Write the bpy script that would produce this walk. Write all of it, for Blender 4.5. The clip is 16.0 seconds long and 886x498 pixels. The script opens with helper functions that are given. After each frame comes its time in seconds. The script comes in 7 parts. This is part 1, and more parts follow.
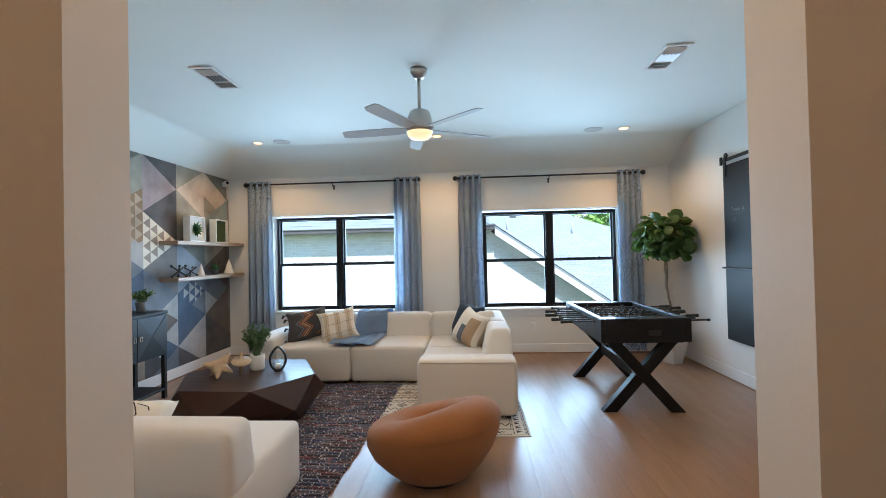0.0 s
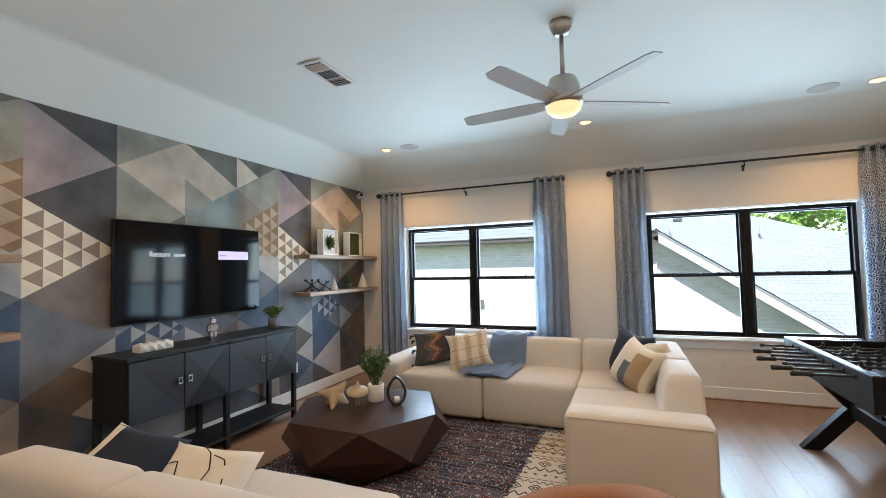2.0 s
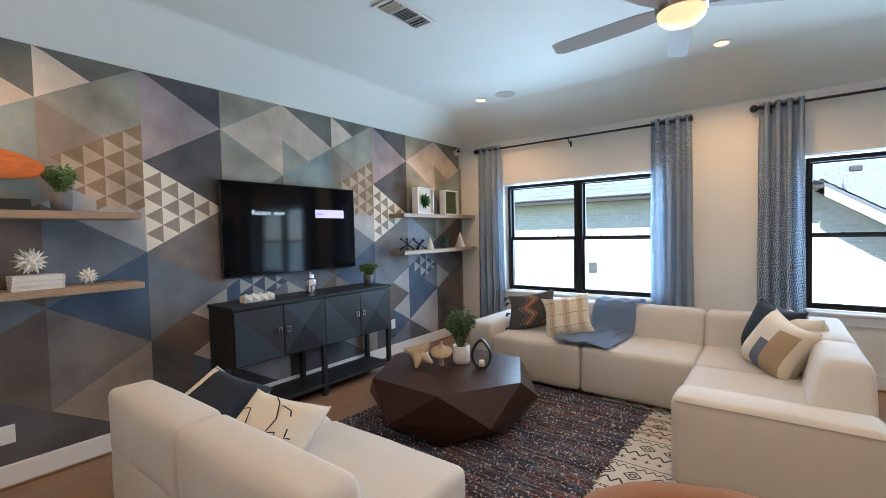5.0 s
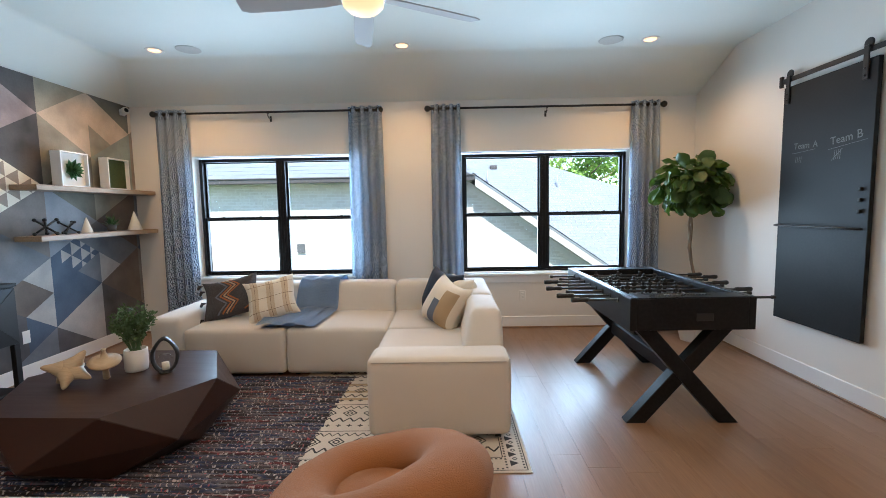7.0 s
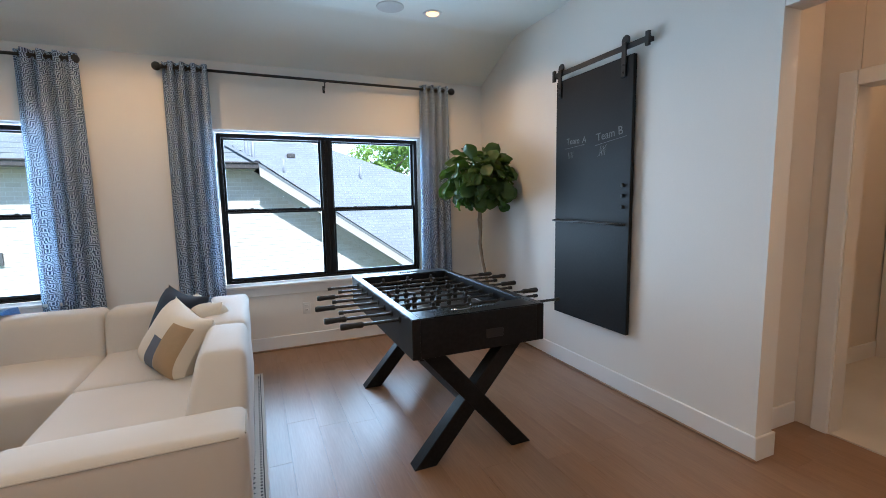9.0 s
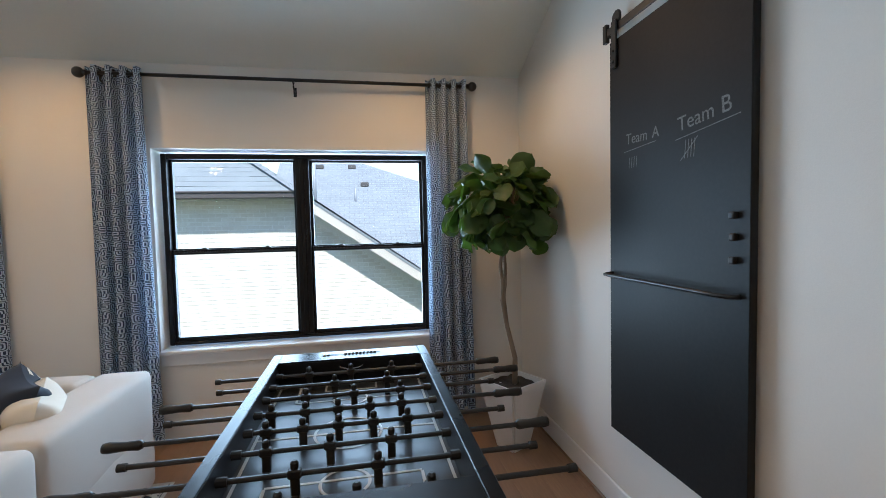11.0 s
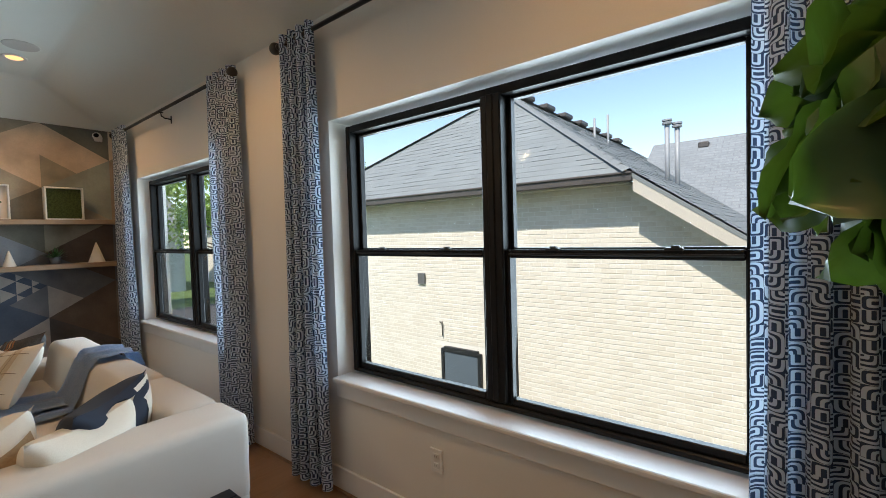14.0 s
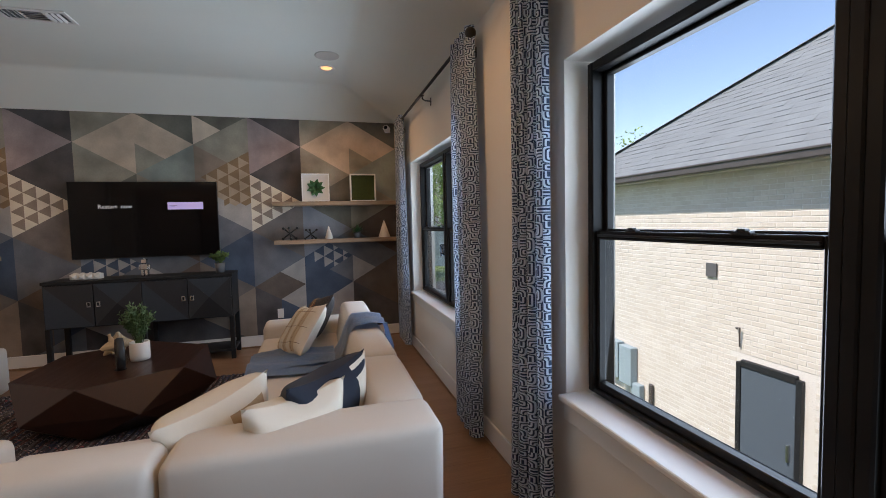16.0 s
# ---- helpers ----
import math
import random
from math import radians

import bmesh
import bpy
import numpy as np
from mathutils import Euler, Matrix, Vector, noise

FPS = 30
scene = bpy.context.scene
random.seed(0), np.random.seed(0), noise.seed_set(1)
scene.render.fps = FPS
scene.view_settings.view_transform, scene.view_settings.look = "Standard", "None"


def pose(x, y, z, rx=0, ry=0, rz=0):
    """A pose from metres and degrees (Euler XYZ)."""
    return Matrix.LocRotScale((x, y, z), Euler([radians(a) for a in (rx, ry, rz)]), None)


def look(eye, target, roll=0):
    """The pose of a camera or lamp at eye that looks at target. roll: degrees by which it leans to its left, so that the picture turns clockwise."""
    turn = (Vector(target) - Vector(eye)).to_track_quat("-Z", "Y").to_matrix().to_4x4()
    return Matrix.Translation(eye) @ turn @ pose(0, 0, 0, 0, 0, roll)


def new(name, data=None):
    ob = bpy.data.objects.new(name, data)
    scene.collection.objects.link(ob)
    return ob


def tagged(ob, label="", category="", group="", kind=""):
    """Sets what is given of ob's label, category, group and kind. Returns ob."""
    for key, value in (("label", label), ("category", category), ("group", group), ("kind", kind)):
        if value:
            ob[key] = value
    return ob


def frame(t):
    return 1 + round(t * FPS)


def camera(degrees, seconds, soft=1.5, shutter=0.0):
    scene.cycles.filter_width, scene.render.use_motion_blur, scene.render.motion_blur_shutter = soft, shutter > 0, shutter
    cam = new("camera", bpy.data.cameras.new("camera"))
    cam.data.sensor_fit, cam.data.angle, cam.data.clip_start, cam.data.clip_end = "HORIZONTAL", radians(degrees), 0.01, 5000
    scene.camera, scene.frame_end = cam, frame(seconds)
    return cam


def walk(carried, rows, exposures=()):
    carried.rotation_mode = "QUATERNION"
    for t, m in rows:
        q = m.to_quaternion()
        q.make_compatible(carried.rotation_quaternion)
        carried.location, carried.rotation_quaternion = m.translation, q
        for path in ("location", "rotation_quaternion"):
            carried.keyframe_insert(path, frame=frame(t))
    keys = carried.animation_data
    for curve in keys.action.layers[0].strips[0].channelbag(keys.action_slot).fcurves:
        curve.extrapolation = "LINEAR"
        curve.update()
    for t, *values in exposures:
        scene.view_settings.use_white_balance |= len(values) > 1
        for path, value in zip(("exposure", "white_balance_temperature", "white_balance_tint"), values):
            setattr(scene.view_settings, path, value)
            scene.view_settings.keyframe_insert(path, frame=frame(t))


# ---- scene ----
# ---------------------------------------------------------------- camera
cam = camera(90.9, 16.0, soft=0.9)
PATH = [
    (0, (3.811, 0.890, 1.501), (3.684, 2.886, 1.527), -1.3),
    (0.5, (3.822, 1.225, 1.535), (3.615, 3.214, 1.574), -1.4),
    (1, (3.815, 1.456, 1.546), (3.476, 3.426, 1.616), -1.5),
    (1.5, (3.749, 1.638, 1.544), (3.226, 3.566, 1.63), -1.5),
    (2, (3.705, 1.757, 1.545), (2.948, 3.606, 1.632), -1.4),
    (2.5, (3.768, 1.872, 1.557), (2.740, 3.586, 1.627), -1.3),
    (3, (3.776, 1.945, 1.535), (2.550, 3.524, 1.585), -1.2),
    (4.2, (3.770, 2.060, 1.510), (2.330, 3.440, 1.480), -1.2),
    (5.5, (3.774, 2.152, 1.483), (2.839, 3.916, 1.367), -1.3),
    (6, (3.797, 2.192, 1.461), (3.128, 4.072, 1.32), -1.1),
    (6.5, (3.848, 2.218, 1.45), (3.483, 4.178, 1.294), -1.0),
    (7, (3.825, 2.201, 1.462), (3.798, 4.193, 1.283), -1.0),
    (7.5, (3.83, 2.232, 1.445), (4.118, 4.2, 1.235), -1.0),
    (8, (3.979, 2.404, 1.451), (4.514, 4.316, 1.21), -0.9),
    (8.5, (4.119, 2.607, 1.48), (4.818, 4.465, 1.234), -0.9),
    (9, (4.283, 2.933, 1.482), (5.069, 4.758, 1.253), -1.0),
    (10.3, (5.020, 3.640, 1.510), (5.560, 5.560, 1.350), -1.2),
    (11.5, (5.732, 4.320, 1.545), (5.912, 6.311, 1.479), -1.4),
    (12, (5.974, 4.669, 1.521), (5.876, 6.666, 1.469), -1.5),
    (12.5, (6.125, 5.034, 1.555), (5.727, 6.993, 1.498), -1.5),
    (13, (6.147, 5.36, 1.537), (5.454, 7.236, 1.486), -1.5),
    (13.5, (6.089, 5.687, 1.502), (5.094, 7.421, 1.445), -1.7),
    (14, (6.057, 5.934, 1.487), (4.803, 7.49, 1.417), -1.7),
    (14.5, (6.026, 6.175, 1.516), (4.528, 7.496, 1.423), -1.8),
    (15, (5.898, 6.323, 1.509), (4.206, 7.384, 1.41), -1.7),
    (15.5, (5.752, 6.433, 1.477), (3.921, 7.231, 1.373), -1.6),
    (16, (5.689, 6.443, 1.462), (3.770, 6.994, 1.339), -1.4),
]
EXPOSURES = [(0, 1.65, 5450, 3), (0.6, 1.64, 5950, 7), (1.5, 1.62, 6080, 7), (3, 1.69, 6320, 9), (5.5, 1.67, 5540, 6), (7.5, 1.62, 5800, 7), (9, 1.39, 5450, 7), (11.5, 1.21, 5750, 7),
             (12.5, 1.43, 5900, 5), (13.5, 1.05, 6520, 8), (14.5, 0.55, 6900, 10), (15, 0.37, 6000, 13), (15.5, 0.37, 5970, 15), (16, 0.62, 6670, 17)]
walk(cam, [(t, look(eye, target, roll)) for t, eye, target, roll in PATH], EXPOSURES)

# ---------------------------------------------------------------- plan, in metres
XL, XR = 0.03, 6.76          # mural wall, chalkboard wall
YF, YN = 1.70, 7.50          # entry wall, window wall
ZC, ZW = 3.07, 2.75          # flat ceiling, top of the window wall
CX, CY = 0.45, 6.80          # where the slopes reach the flat ceiling
WIN = [(0.764, 2.757), (4.000, 5.993)]   # black frames, x from and to
WZ0, WZ1 = 0.685, 2.13
FRAME_Y = 7.600
OPEN_X = (3.15, 4.31)        # the opening that the walk comes through
HALL_Y, HALL_Z = 4.35, 2.40  # where the chalkboard wall ends; its header
XH = 7.45                    # hall's far wall

# ---------------------------------------------------------------- light
world = bpy.data.worlds.new("daylight")
scene.world = world
world.use_nodes = True
wn = world.node_tree
sky = wn.nodes.new("ShaderNodeTexSky")
sky.sky_type = "NISHITA"
sky.sun_disc = False
sky.sun_elevation, sky.sun_rotation = radians(54), radians(183)
sky.air_density, sky.dust_density, sky.ozone_density = 1.0, 0.0, 1.6
wn.links.new(sky.outputs[0], wn.nodes["Background"].inputs["Color"])
wn.nodes["Background"].inputs["Strength"].default_value = 0.15


def lamp(name, kind, energy, colour, m, **settings):
    data = bpy.data.lights.new(name, kind)
    data.energy, data.color = energy, colour
    for key, value in settings.items():
        if key == "size":
            data.size = value
        elif key == "size_y":
            data.shape, data.size_y = "RECTANGLE", value
        elif key == "disk":
            data.shape, data.size = "DISK", value
        elif key == "spread":
            data.spread = value
        elif key == "angle":
            data.angle = value
        elif key == "spot":
            data.spot_size, data.spot_blend = value, 0.6
        elif key == "radius":
            data.shadow_soft_size = value
    ob = new(name, data)
    ob.matrix_world = m
    return ob


lamp("sun", "SUN", 3.8, (1.0, 0.95, 0.87), look((0.6, -8, 12.5), (0, 0, 1.0)), angle=radians(0.53))
for wx0, wx1 in WIN:
    lamp("window_skylight", "AREA", 28, (0.62, 0.82, 1.0), look(((wx0 + wx1) / 2, 7.76, 1.45), ((wx0 + wx1) / 2, 0, 2.5)),
         size=wx1 - wx0, size_y=WZ1 - WZ0, spread=radians(132))
# ---------------------------------------------------------------- materials


def material(name, colour, rough=0.6, metal=0.0, grain=0.0, scale=40.0, stain=0.0, stain_scale=1.5, bump=0.0, bump_scale=None, dark=None,
             spec=0.5, sheen=0.0, coat=0.0, object_random=0.0, stretch=(1, 1, 1), coords="Object"):
    """A surface with fine grain, broad stains and relief; dark is the colour that the variation goes to."""
    m = bpy.data.materials.new(name)
    m.use_nodes = True
    t = m.node_tree
    b = t.nodes["Principled BSDF"]
    b.inputs["Base Color"].default_value = (*colour, 1)
    b.inputs["Roughness"].default_value = rough
    b.inputs["Metallic"].default_value = metal
    b.inputs["Specular IOR Level"].default_value = spec
    b.inputs["Sheen Weight"].default_value = sheen
    b.inputs["Coat Weight"].default_value = coat
    tc = t.nodes.new("ShaderNodeTexCoord")
    mp = t.nodes.new("ShaderNodeMapping")
    mp.inputs["Scale"].default_value = stretch
    t.links.new(tc.outputs[coords], mp.inputs["Vector"])
    last = None
    dark = dark or tuple(c * 0.55 for c in colour)

    def mix(fac_socket, amount, a):
        mx = t.nodes.new("ShaderNodeMix")
        mx.data_type = "RGBA"
        mul = t.nodes.new("ShaderNodeMath")
        mul.operation, mul.use_clamp = "MULTIPLY", True
        mul.inputs[1].default_value = amount
        t.links.new(fac_socket, mul.inputs[0])
        t.links.new(mul.outputs[0], mx.inputs[0])
        if a is None:
            mx.inputs[6].default_value = (*colour, 1)
        else:
            t.links.new(a, mx.inputs[6])
        mx.inputs[7].default_value = (*dark, 1)
        return mx.outputs[2]

    def cloud(s, detail, lo, hi):
        n = t.nodes.new("ShaderNodeTexNoise")
        n.inputs["Scale"].default_value, n.inputs["Detail"].default_value = s, detail
        t.links.new(mp.outputs[0], n.inputs["Vector"])
        r = t.nodes.new("ShaderNodeMapRange")
        r.inputs[1].default_value, r.inputs[2].default_value = lo, hi
        t.links.new(n.outputs["Fac"], r.inputs[0])
        return n.outputs["Fac"], r.outputs[0]

    if stain:
        raw, fac = cloud(stain_scale, 5, 0.35, 0.7)
        last = mix(fac, stain, last)
        rr = t.nodes.new("ShaderNodeMapRange")
        rr.inputs[3].default_value, rr.inputs[4].default_value = max(0, rough - 0.08), min(1, rough + 0.08)
        t.links.new(raw, rr.inputs[0])
        t.links.new(rr.outputs[0], b.inputs["Roughness"])
    if grain:
        raw, fac = cloud(scale, 3, 0.4, 0.65)
        last = mix(fac, grain, last)
    if object_random:
        oi = t.nodes.new("ShaderNodeObjectInfo")
        last = mix(oi.outputs["Random"], object_random, last)
    if last is not None:
        t.links.new(last, b.inputs["Base Color"])
    if bump:
        n = t.nodes.new("ShaderNodeTexNoise")
        n.inputs["Scale"].default_value, n.inputs["Detail"].default_value = bump_scale or scale, 4
        t.links.new(mp.outputs[0], n.inputs["Vector"])
        bp = t.nodes.new("ShaderNodeBump")
        bp.inputs["Strength"].default_value, bp.inputs["Distance"].default_value = bump, 0.004
        t.links.new(n.outputs["Fac"], bp.inputs["Height"])
        t.links.new(bp.outputs[0], b.inputs["Normal"])
    return m


def glow(name, colour, strength):
    m = bpy.data.materials.new(name)
    m.use_nodes = True
    b = m.node_tree.nodes["Principled BSDF"]
    b.inputs["Base Color"].default_value = (*colour, 1)
    b.inputs["Emission Color"].default_value = (*colour, 1)
    b.inputs["Emission Strength"].default_value = strength
    return m


def glass(name, tint=(1, 1, 1), rough=0.0):
    """A clear pane: mostly see-through, with a mirror's gleam by Fresnel."""
    m = bpy.data.materials.new(name)
    m.use_nodes = True
    t = m.node_tree
    t.nodes.clear()
    out = t.nodes.new("ShaderNodeOutputMaterial")
    tr = t.nodes.new("ShaderNodeBsdfTransparent")
    tr.inputs[0].default_value = (*tint, 1)
    gl = t.nodes.new("ShaderNodeBsdfGlossy")
    gl.inputs["Roughness"].default_value = rough
    lw = t.nodes.new("ShaderNodeLayerWeight")
    lw.inputs[0].default_value = 0.5
    pw = t.nodes.new("ShaderNodeMath")
    pw.operation = "POWER"
    pw.inputs[1].default_value = 4.0
    t.links.new(lw.outputs["Facing"], pw.inputs[0])
    fr = t.nodes.new("ShaderNodeMapRange")
    fr.inputs[3].default_value, fr.inputs[4].default_value = 0.006, 0.6
    t.links.new(pw.outputs[0], fr.inputs[0])
    mx = t.nodes.new("ShaderNodeMixShader")
    t.links.new(fr.outputs[0], mx.inputs[0])
    t.links.new(tr.outputs[0], mx.inputs[1])
    t.links.new(gl.outputs[0], mx.inputs[2])
    t.links.new(mx.outputs[0], out.inputs[0])
    return m


WALL = material("wall_paint", (0.78, 0.75, 0.70), 0.55, stain=0.06, grain=0.03, scale=120, bump=0.10, bump_scale=260)
CEIL = material("ceiling_paint", (0.82, 0.85, 0.80), 0.7, stain=0.05, grain=0.03, scale=120, bump=0.12, bump_scale=220)
TRIM = material("white_trim_paint", (0.80, 0.79, 0.77), 0.32, stain=0.05, stain_scale=4)
HALLP = material("hall_wall_paint", (0.72, 0.66, 0.58), 0.55, stain=0.08, bump=0.1, bump_scale=260)
PLANK = material("oak_planks", (0.30, 0.175, 0.100), 0.32, spec=0.5, stain=0.5, stain_scale=1.2, grain=0.4, scale=9, dark=(0.205, 0.115, 0.064),
                 stretch=(14, 1, 14), object_random=0.22, bump=0.05, bump_scale=14)
UNDER = material("floor_joint", (0.13, 0.08, 0.05), 0.8, grain=0.2)
TILE = material("pale_tile", (0.62, 0.58, 0.52), 0.3, stain=0.2, stain_scale=3)
BLACKM = material("black_metal", (0.012, 0.012, 0.013), 0.38, stain=0.3, stain_scale=8, grain=0.2, scale=90, dark=(0.03, 0.03, 0.03))
WFRAME = material("black_window_frame", (0.007, 0.007, 0.008), 0.40, spec=0.22, stain=0.25, stain_scale=6, dark=(0.028, 0.027, 0.026))
GLASS = glass("window_glass")
FABRIC = material("ivory_upholstery", (0.61, 0.565, 0.51), 0.9, grain=0.22, scale=420, stain=0.10, stain_scale=3, dark=(0.50, 0.45, 0.39), sheen=0.15,
                  bump=0.35, bump_scale=520)
SEAM = material("seam_shadow_cord", (0.48, 0.44, 0.39), 0.95, grain=0.2, scale=300)
BOUCLE = material("caramel_boucle", (0.29, 0.113, 0.030), 0.95, grain=0.55, scale=150, stain=0.2, stain_scale=6, dark=(0.20, 0.078, 0.024), sheen=0.12,
                  bump=1.0, bump_scale=190)
WALNUT = material("dark_walnut_veneer", (0.040, 0.0145, 0.0085), 0.34, spec=0.4, grain=0.6, scale=12, stain=0.35, stain_scale=2, dark=(0.03, 0.013, 0.008),
                  stretch=(1.5, 16, 1.5), bump=0.05, bump_scale=30)
SBWOOD = material("charcoal_lacquer", (0.017, 0.018, 0.020), 0.50, spec=0.3, grain=0.4, scale=60, stain=0.3, stain_scale=3, dark=(0.012, 0.012, 0.014))
SBBLUE = material("ribbed_slate_inlay", (0.040, 0.050, 0.064), 0.45, spec=0.35, grain=0.4, scale=70, stain=0.3, stain_scale=4, dark=(0.03, 0.036, 0.045))
SBGREY = material("grey_inlay", (0.032, 0.033, 0.037), 0.45, spec=0.35, grain=0.4, scale=70, stain=0.3, stain_scale=4, dark=(0.024, 0.025, 0.028))
CHROME = material("polished_chrome", (0.72, 0.70, 0.69), 0.14, 1.0)
NICKEL = material("brushed_nickel", (0.56, 0.53, 0.49), 0.32, 1.0, grain=0.2, scale=200)
BLADE = material("silver_blade", (0.52, 0.53, 0.53), 0.6, 0.0, spec=0.3, stain=0.1)
SHELF = material("limed_oak_shelf", (0.36, 0.255, 0.17), 0.5, grain=0.5, scale=14, stain=0.3, stain_scale=3, dark=(0.22, 0.15, 0.095), stretch=(14, 1, 14))
FOOS = material("black_table_wood", (0.005, 0.005, 0.006), 0.42, spec=0.2, grain=0.3, scale=50, stain=0.3, stain_scale=3, dark=(0.022, 0.021, 0.021))
FOOSTOP = material("black_table_rail", (0.008, 0.010, 0.014), 0.28, spec=0.2,  grain=0.2, scale=50, stain=0.2)
FIELD = material("playfield", (0.020, 0.021, 0.024), 0.35, stain=0.2)
FIELDL = material("playfield_lines", (0.48, 0.48, 0.46), 0.5, stain=0.2)
RUBBER = material("black_rubber_grip", (0.012, 0.012, 0.012), 0.55, grain=0.2, scale=120)
STEEL = material("steel_rod", (0.30, 0.30, 0.31), 0.2, 1.0)
CHALKB = material("chalkboard", (0.010, 0.011, 0.012), 0.50, spec=0.2, stain=0.5, stain_scale=2.2, grain=0.2, scale=60, dark=(0.024, 0.025, 0.027))
CHALK = material("chalk", (0.25, 0.25, 0.25), 0.95, grain=0.8, scale=260, dark=(0.06, 0.06, 0.06))
SCREEN = material("tv_glass", (0.003, 0.003, 0.004), 0.07, spec=0.22)
TVBODY = material("tv_bezel", (0.008, 0.008, 0.009), 0.35)
TVTEXT = glow("tv_text_light", (0.8, 0.82, 0.85), 0.16)
TVBAR = glow("tv_bar_light", (0.60, 0.50, 0.90), 0.19)
PLASTIC = material("white_plastic", (0.78, 0.77, 0.74), 0.35, stain=0.04)
GRILLE = material("speaker_cloth", (0.62, 0.61, 0.58), 0.8, grain=0.3, scale=300)
VENTD = material("vent_dark", (0.10, 0.10, 0.10), 0.6)
BULB = glow("warm_bulb", (1.0, 0.54, 0.22), 0.95)
FANGLOW = glow("fan_lens", (1.0, 0.70, 0.36), 0.32)
CERAMIC = material("white_ceramic", (0.74, 0.71, 0.66), 0.42, stain=0.12, stain_scale=10, bump=0.15, bump_scale=60)
POTGREY = material("grey_pot", (0.13, 0.13, 0.135), 0.6, stain=0.3, stain_scale=10)
SOIL = material("soil", (0.055, 0.042, 0.032), 0.95, grain=0.7, scale=60, bump=0.8, bump_scale=60)
PLANTER = material("white_planter", (0.70, 0.69, 0.67), 0.45, stain=0.12, stain_scale=5)
BARK = material("fig_bark", (0.27, 0.20, 0.14), 0.85, grain=0.5, scale=40, stain=0.3, bump=0.5, bump_scale=60, stretch=(1, 1, 0.3))
FIG = material("fig_leaf", (0.064, 0.118, 0.028), 0.46, spec=0.4, grain=0.3, scale=30, stain=0.5, stain_scale=5, dark=(0.020, 0.046, 0.014), object_random=0.5)
leaf_tree = FIG.node_tree
leaf_base = leaf_tree.nodes["Principled BSDF"]
leaf_through, leaf_mix = leaf_tree.nodes.new("ShaderNodeBsdfTranslucent"), leaf_tree.nodes.new("ShaderNodeMixShader")
leaf_mix.inputs[0].default_value = 0.16
leaf_through.inputs[0].default_value = (0.16, 0.30, 0.03, 1)
leaf_tree.links.new(leaf_base.outputs[0], leaf_mix.inputs[1])
leaf_tree.links.new(leaf_through.outputs[0], leaf_mix.inputs[2])
leaf_tree.links.new(leaf_mix.outputs[0], leaf_tree.nodes["Material Output"].inputs[0])
HERB = material("herb_leaf", (0.13, 0.21, 0.055), 0.55, stain=0.5, stain_scale=30, dark=(0.05, 0.10, 0.03))
HERB2 = material("dark_herb_leaf", (0.095, 0.165, 0.060), 0.6, stain=0.5, stain_scale=30, dark=(0.02, 0.045, 0.025))
SUCC = material("succulent_leaf", (0.055, 0.155, 0.05), 0.45, stain=0.4, stain_scale=40, dark=(0.02, 0.07, 0.025))
MOSS = material("moss", (0.055, 0.075, 0.018), 0.95, grain=0.7, scale=70, dark=(0.015, 0.022, 0.006), bump=1.0, bump_scale=60)
PLAID = material("pale_plaid_yarn", (0.58, 0.47, 0.34), 0.95, grain=0.5, scale=160, dark=(0.44, 0.34, 0.23), bump=0.6, bump_scale=160)
PALEWOOD = material("pale_carved_wood", (0.55, 0.41, 0.26), 0.5, grain=0.4, scale=20, stain=0.2, dark=(0.40, 0.28, 0.16), stretch=(1, 1, 6))
ORANGE = material("orange_board_wood", (0.62, 0.175, 0.035), 0.35, grain=0.5, scale=12, stain=0.4, stain_scale=4, dark=(0.36, 0.085, 0.015), stretch=(6, 1, 6))
PAPER = material("white_book", (0.72, 0.69, 0.65), 0.6, stain=0.1, stain_scale=12)
WAX = material("candle_wax", (0.72, 0.66, 0.55), 0.6)
CLEAR = glass("lantern_glass")
CREAM = material("cream_cushion", (0.74, 0.68, 0.58), 0.95, grain=0.3, scale=300, stain=0.15, dark=(0.52, 0.45, 0.36), bump=0.4, bump_scale=350)
NAVY = material("navy_velvet", (0.006, 0.012, 0.028), 0.8, grain=0.4, scale=90, stain=0.4, stain_scale=12, dark=(0.009, 0.017, 0.034), sheen=0.05)
CHARC = material("charcoal_weave", (0.042, 0.038, 0.040), 0.95, grain=0.6, scale=160, dark=(0.10, 0.09, 0.09), bump=0.6, bump_scale=160)
RUST = material("rust_yarn", (0.34, 0.125, 0.045), 0.95, grain=0.5, scale=160, bump=0.6, bump_scale=160)
TANY = material("tan_yarn", (0.42, 0.30, 0.18), 0.95, grain=0.5, scale=160, dark=(0.28, 0.19, 0.11), bump=0.6, bump_scale=160)
BROWNY = material("brown_yarn", (0.15, 0.085, 0.05), 0.95, grain=0.5, scale=160, bump=0.6, bump_scale=160)
GREYY = material("blue_grey_yarn", (0.13, 0.145, 0.18), 0.95, grain=0.5, scale=160, bump=0.6, bump_scale=160)
INKY = material("black_embroidery", (0.012, 0.012, 0.014), 0.9, grain=0.3, scale=200)
THROW = material("blue_knit_throw", (0.29, 0.40, 0.58), 0.95, grain=0.5, scale=110, stain=0.2, dark=(0.16, 0.24, 0.38), bump=1.0, bump_scale=110, sheen=0.3)
# ---------------------------------------------------------------- building helpers


def link(name, bm, mat, smooth=False):
    me = bpy.data.meshes.new(name)
    bm.to_mesh(me)
    bm.free()
    for m in (mat if isinstance(mat, (list, tuple)) else [mat]):
        me.materials.append(m)
    if smooth:
        for p in me.polygons:
            p.use_smooth = True
    return new(name, me)


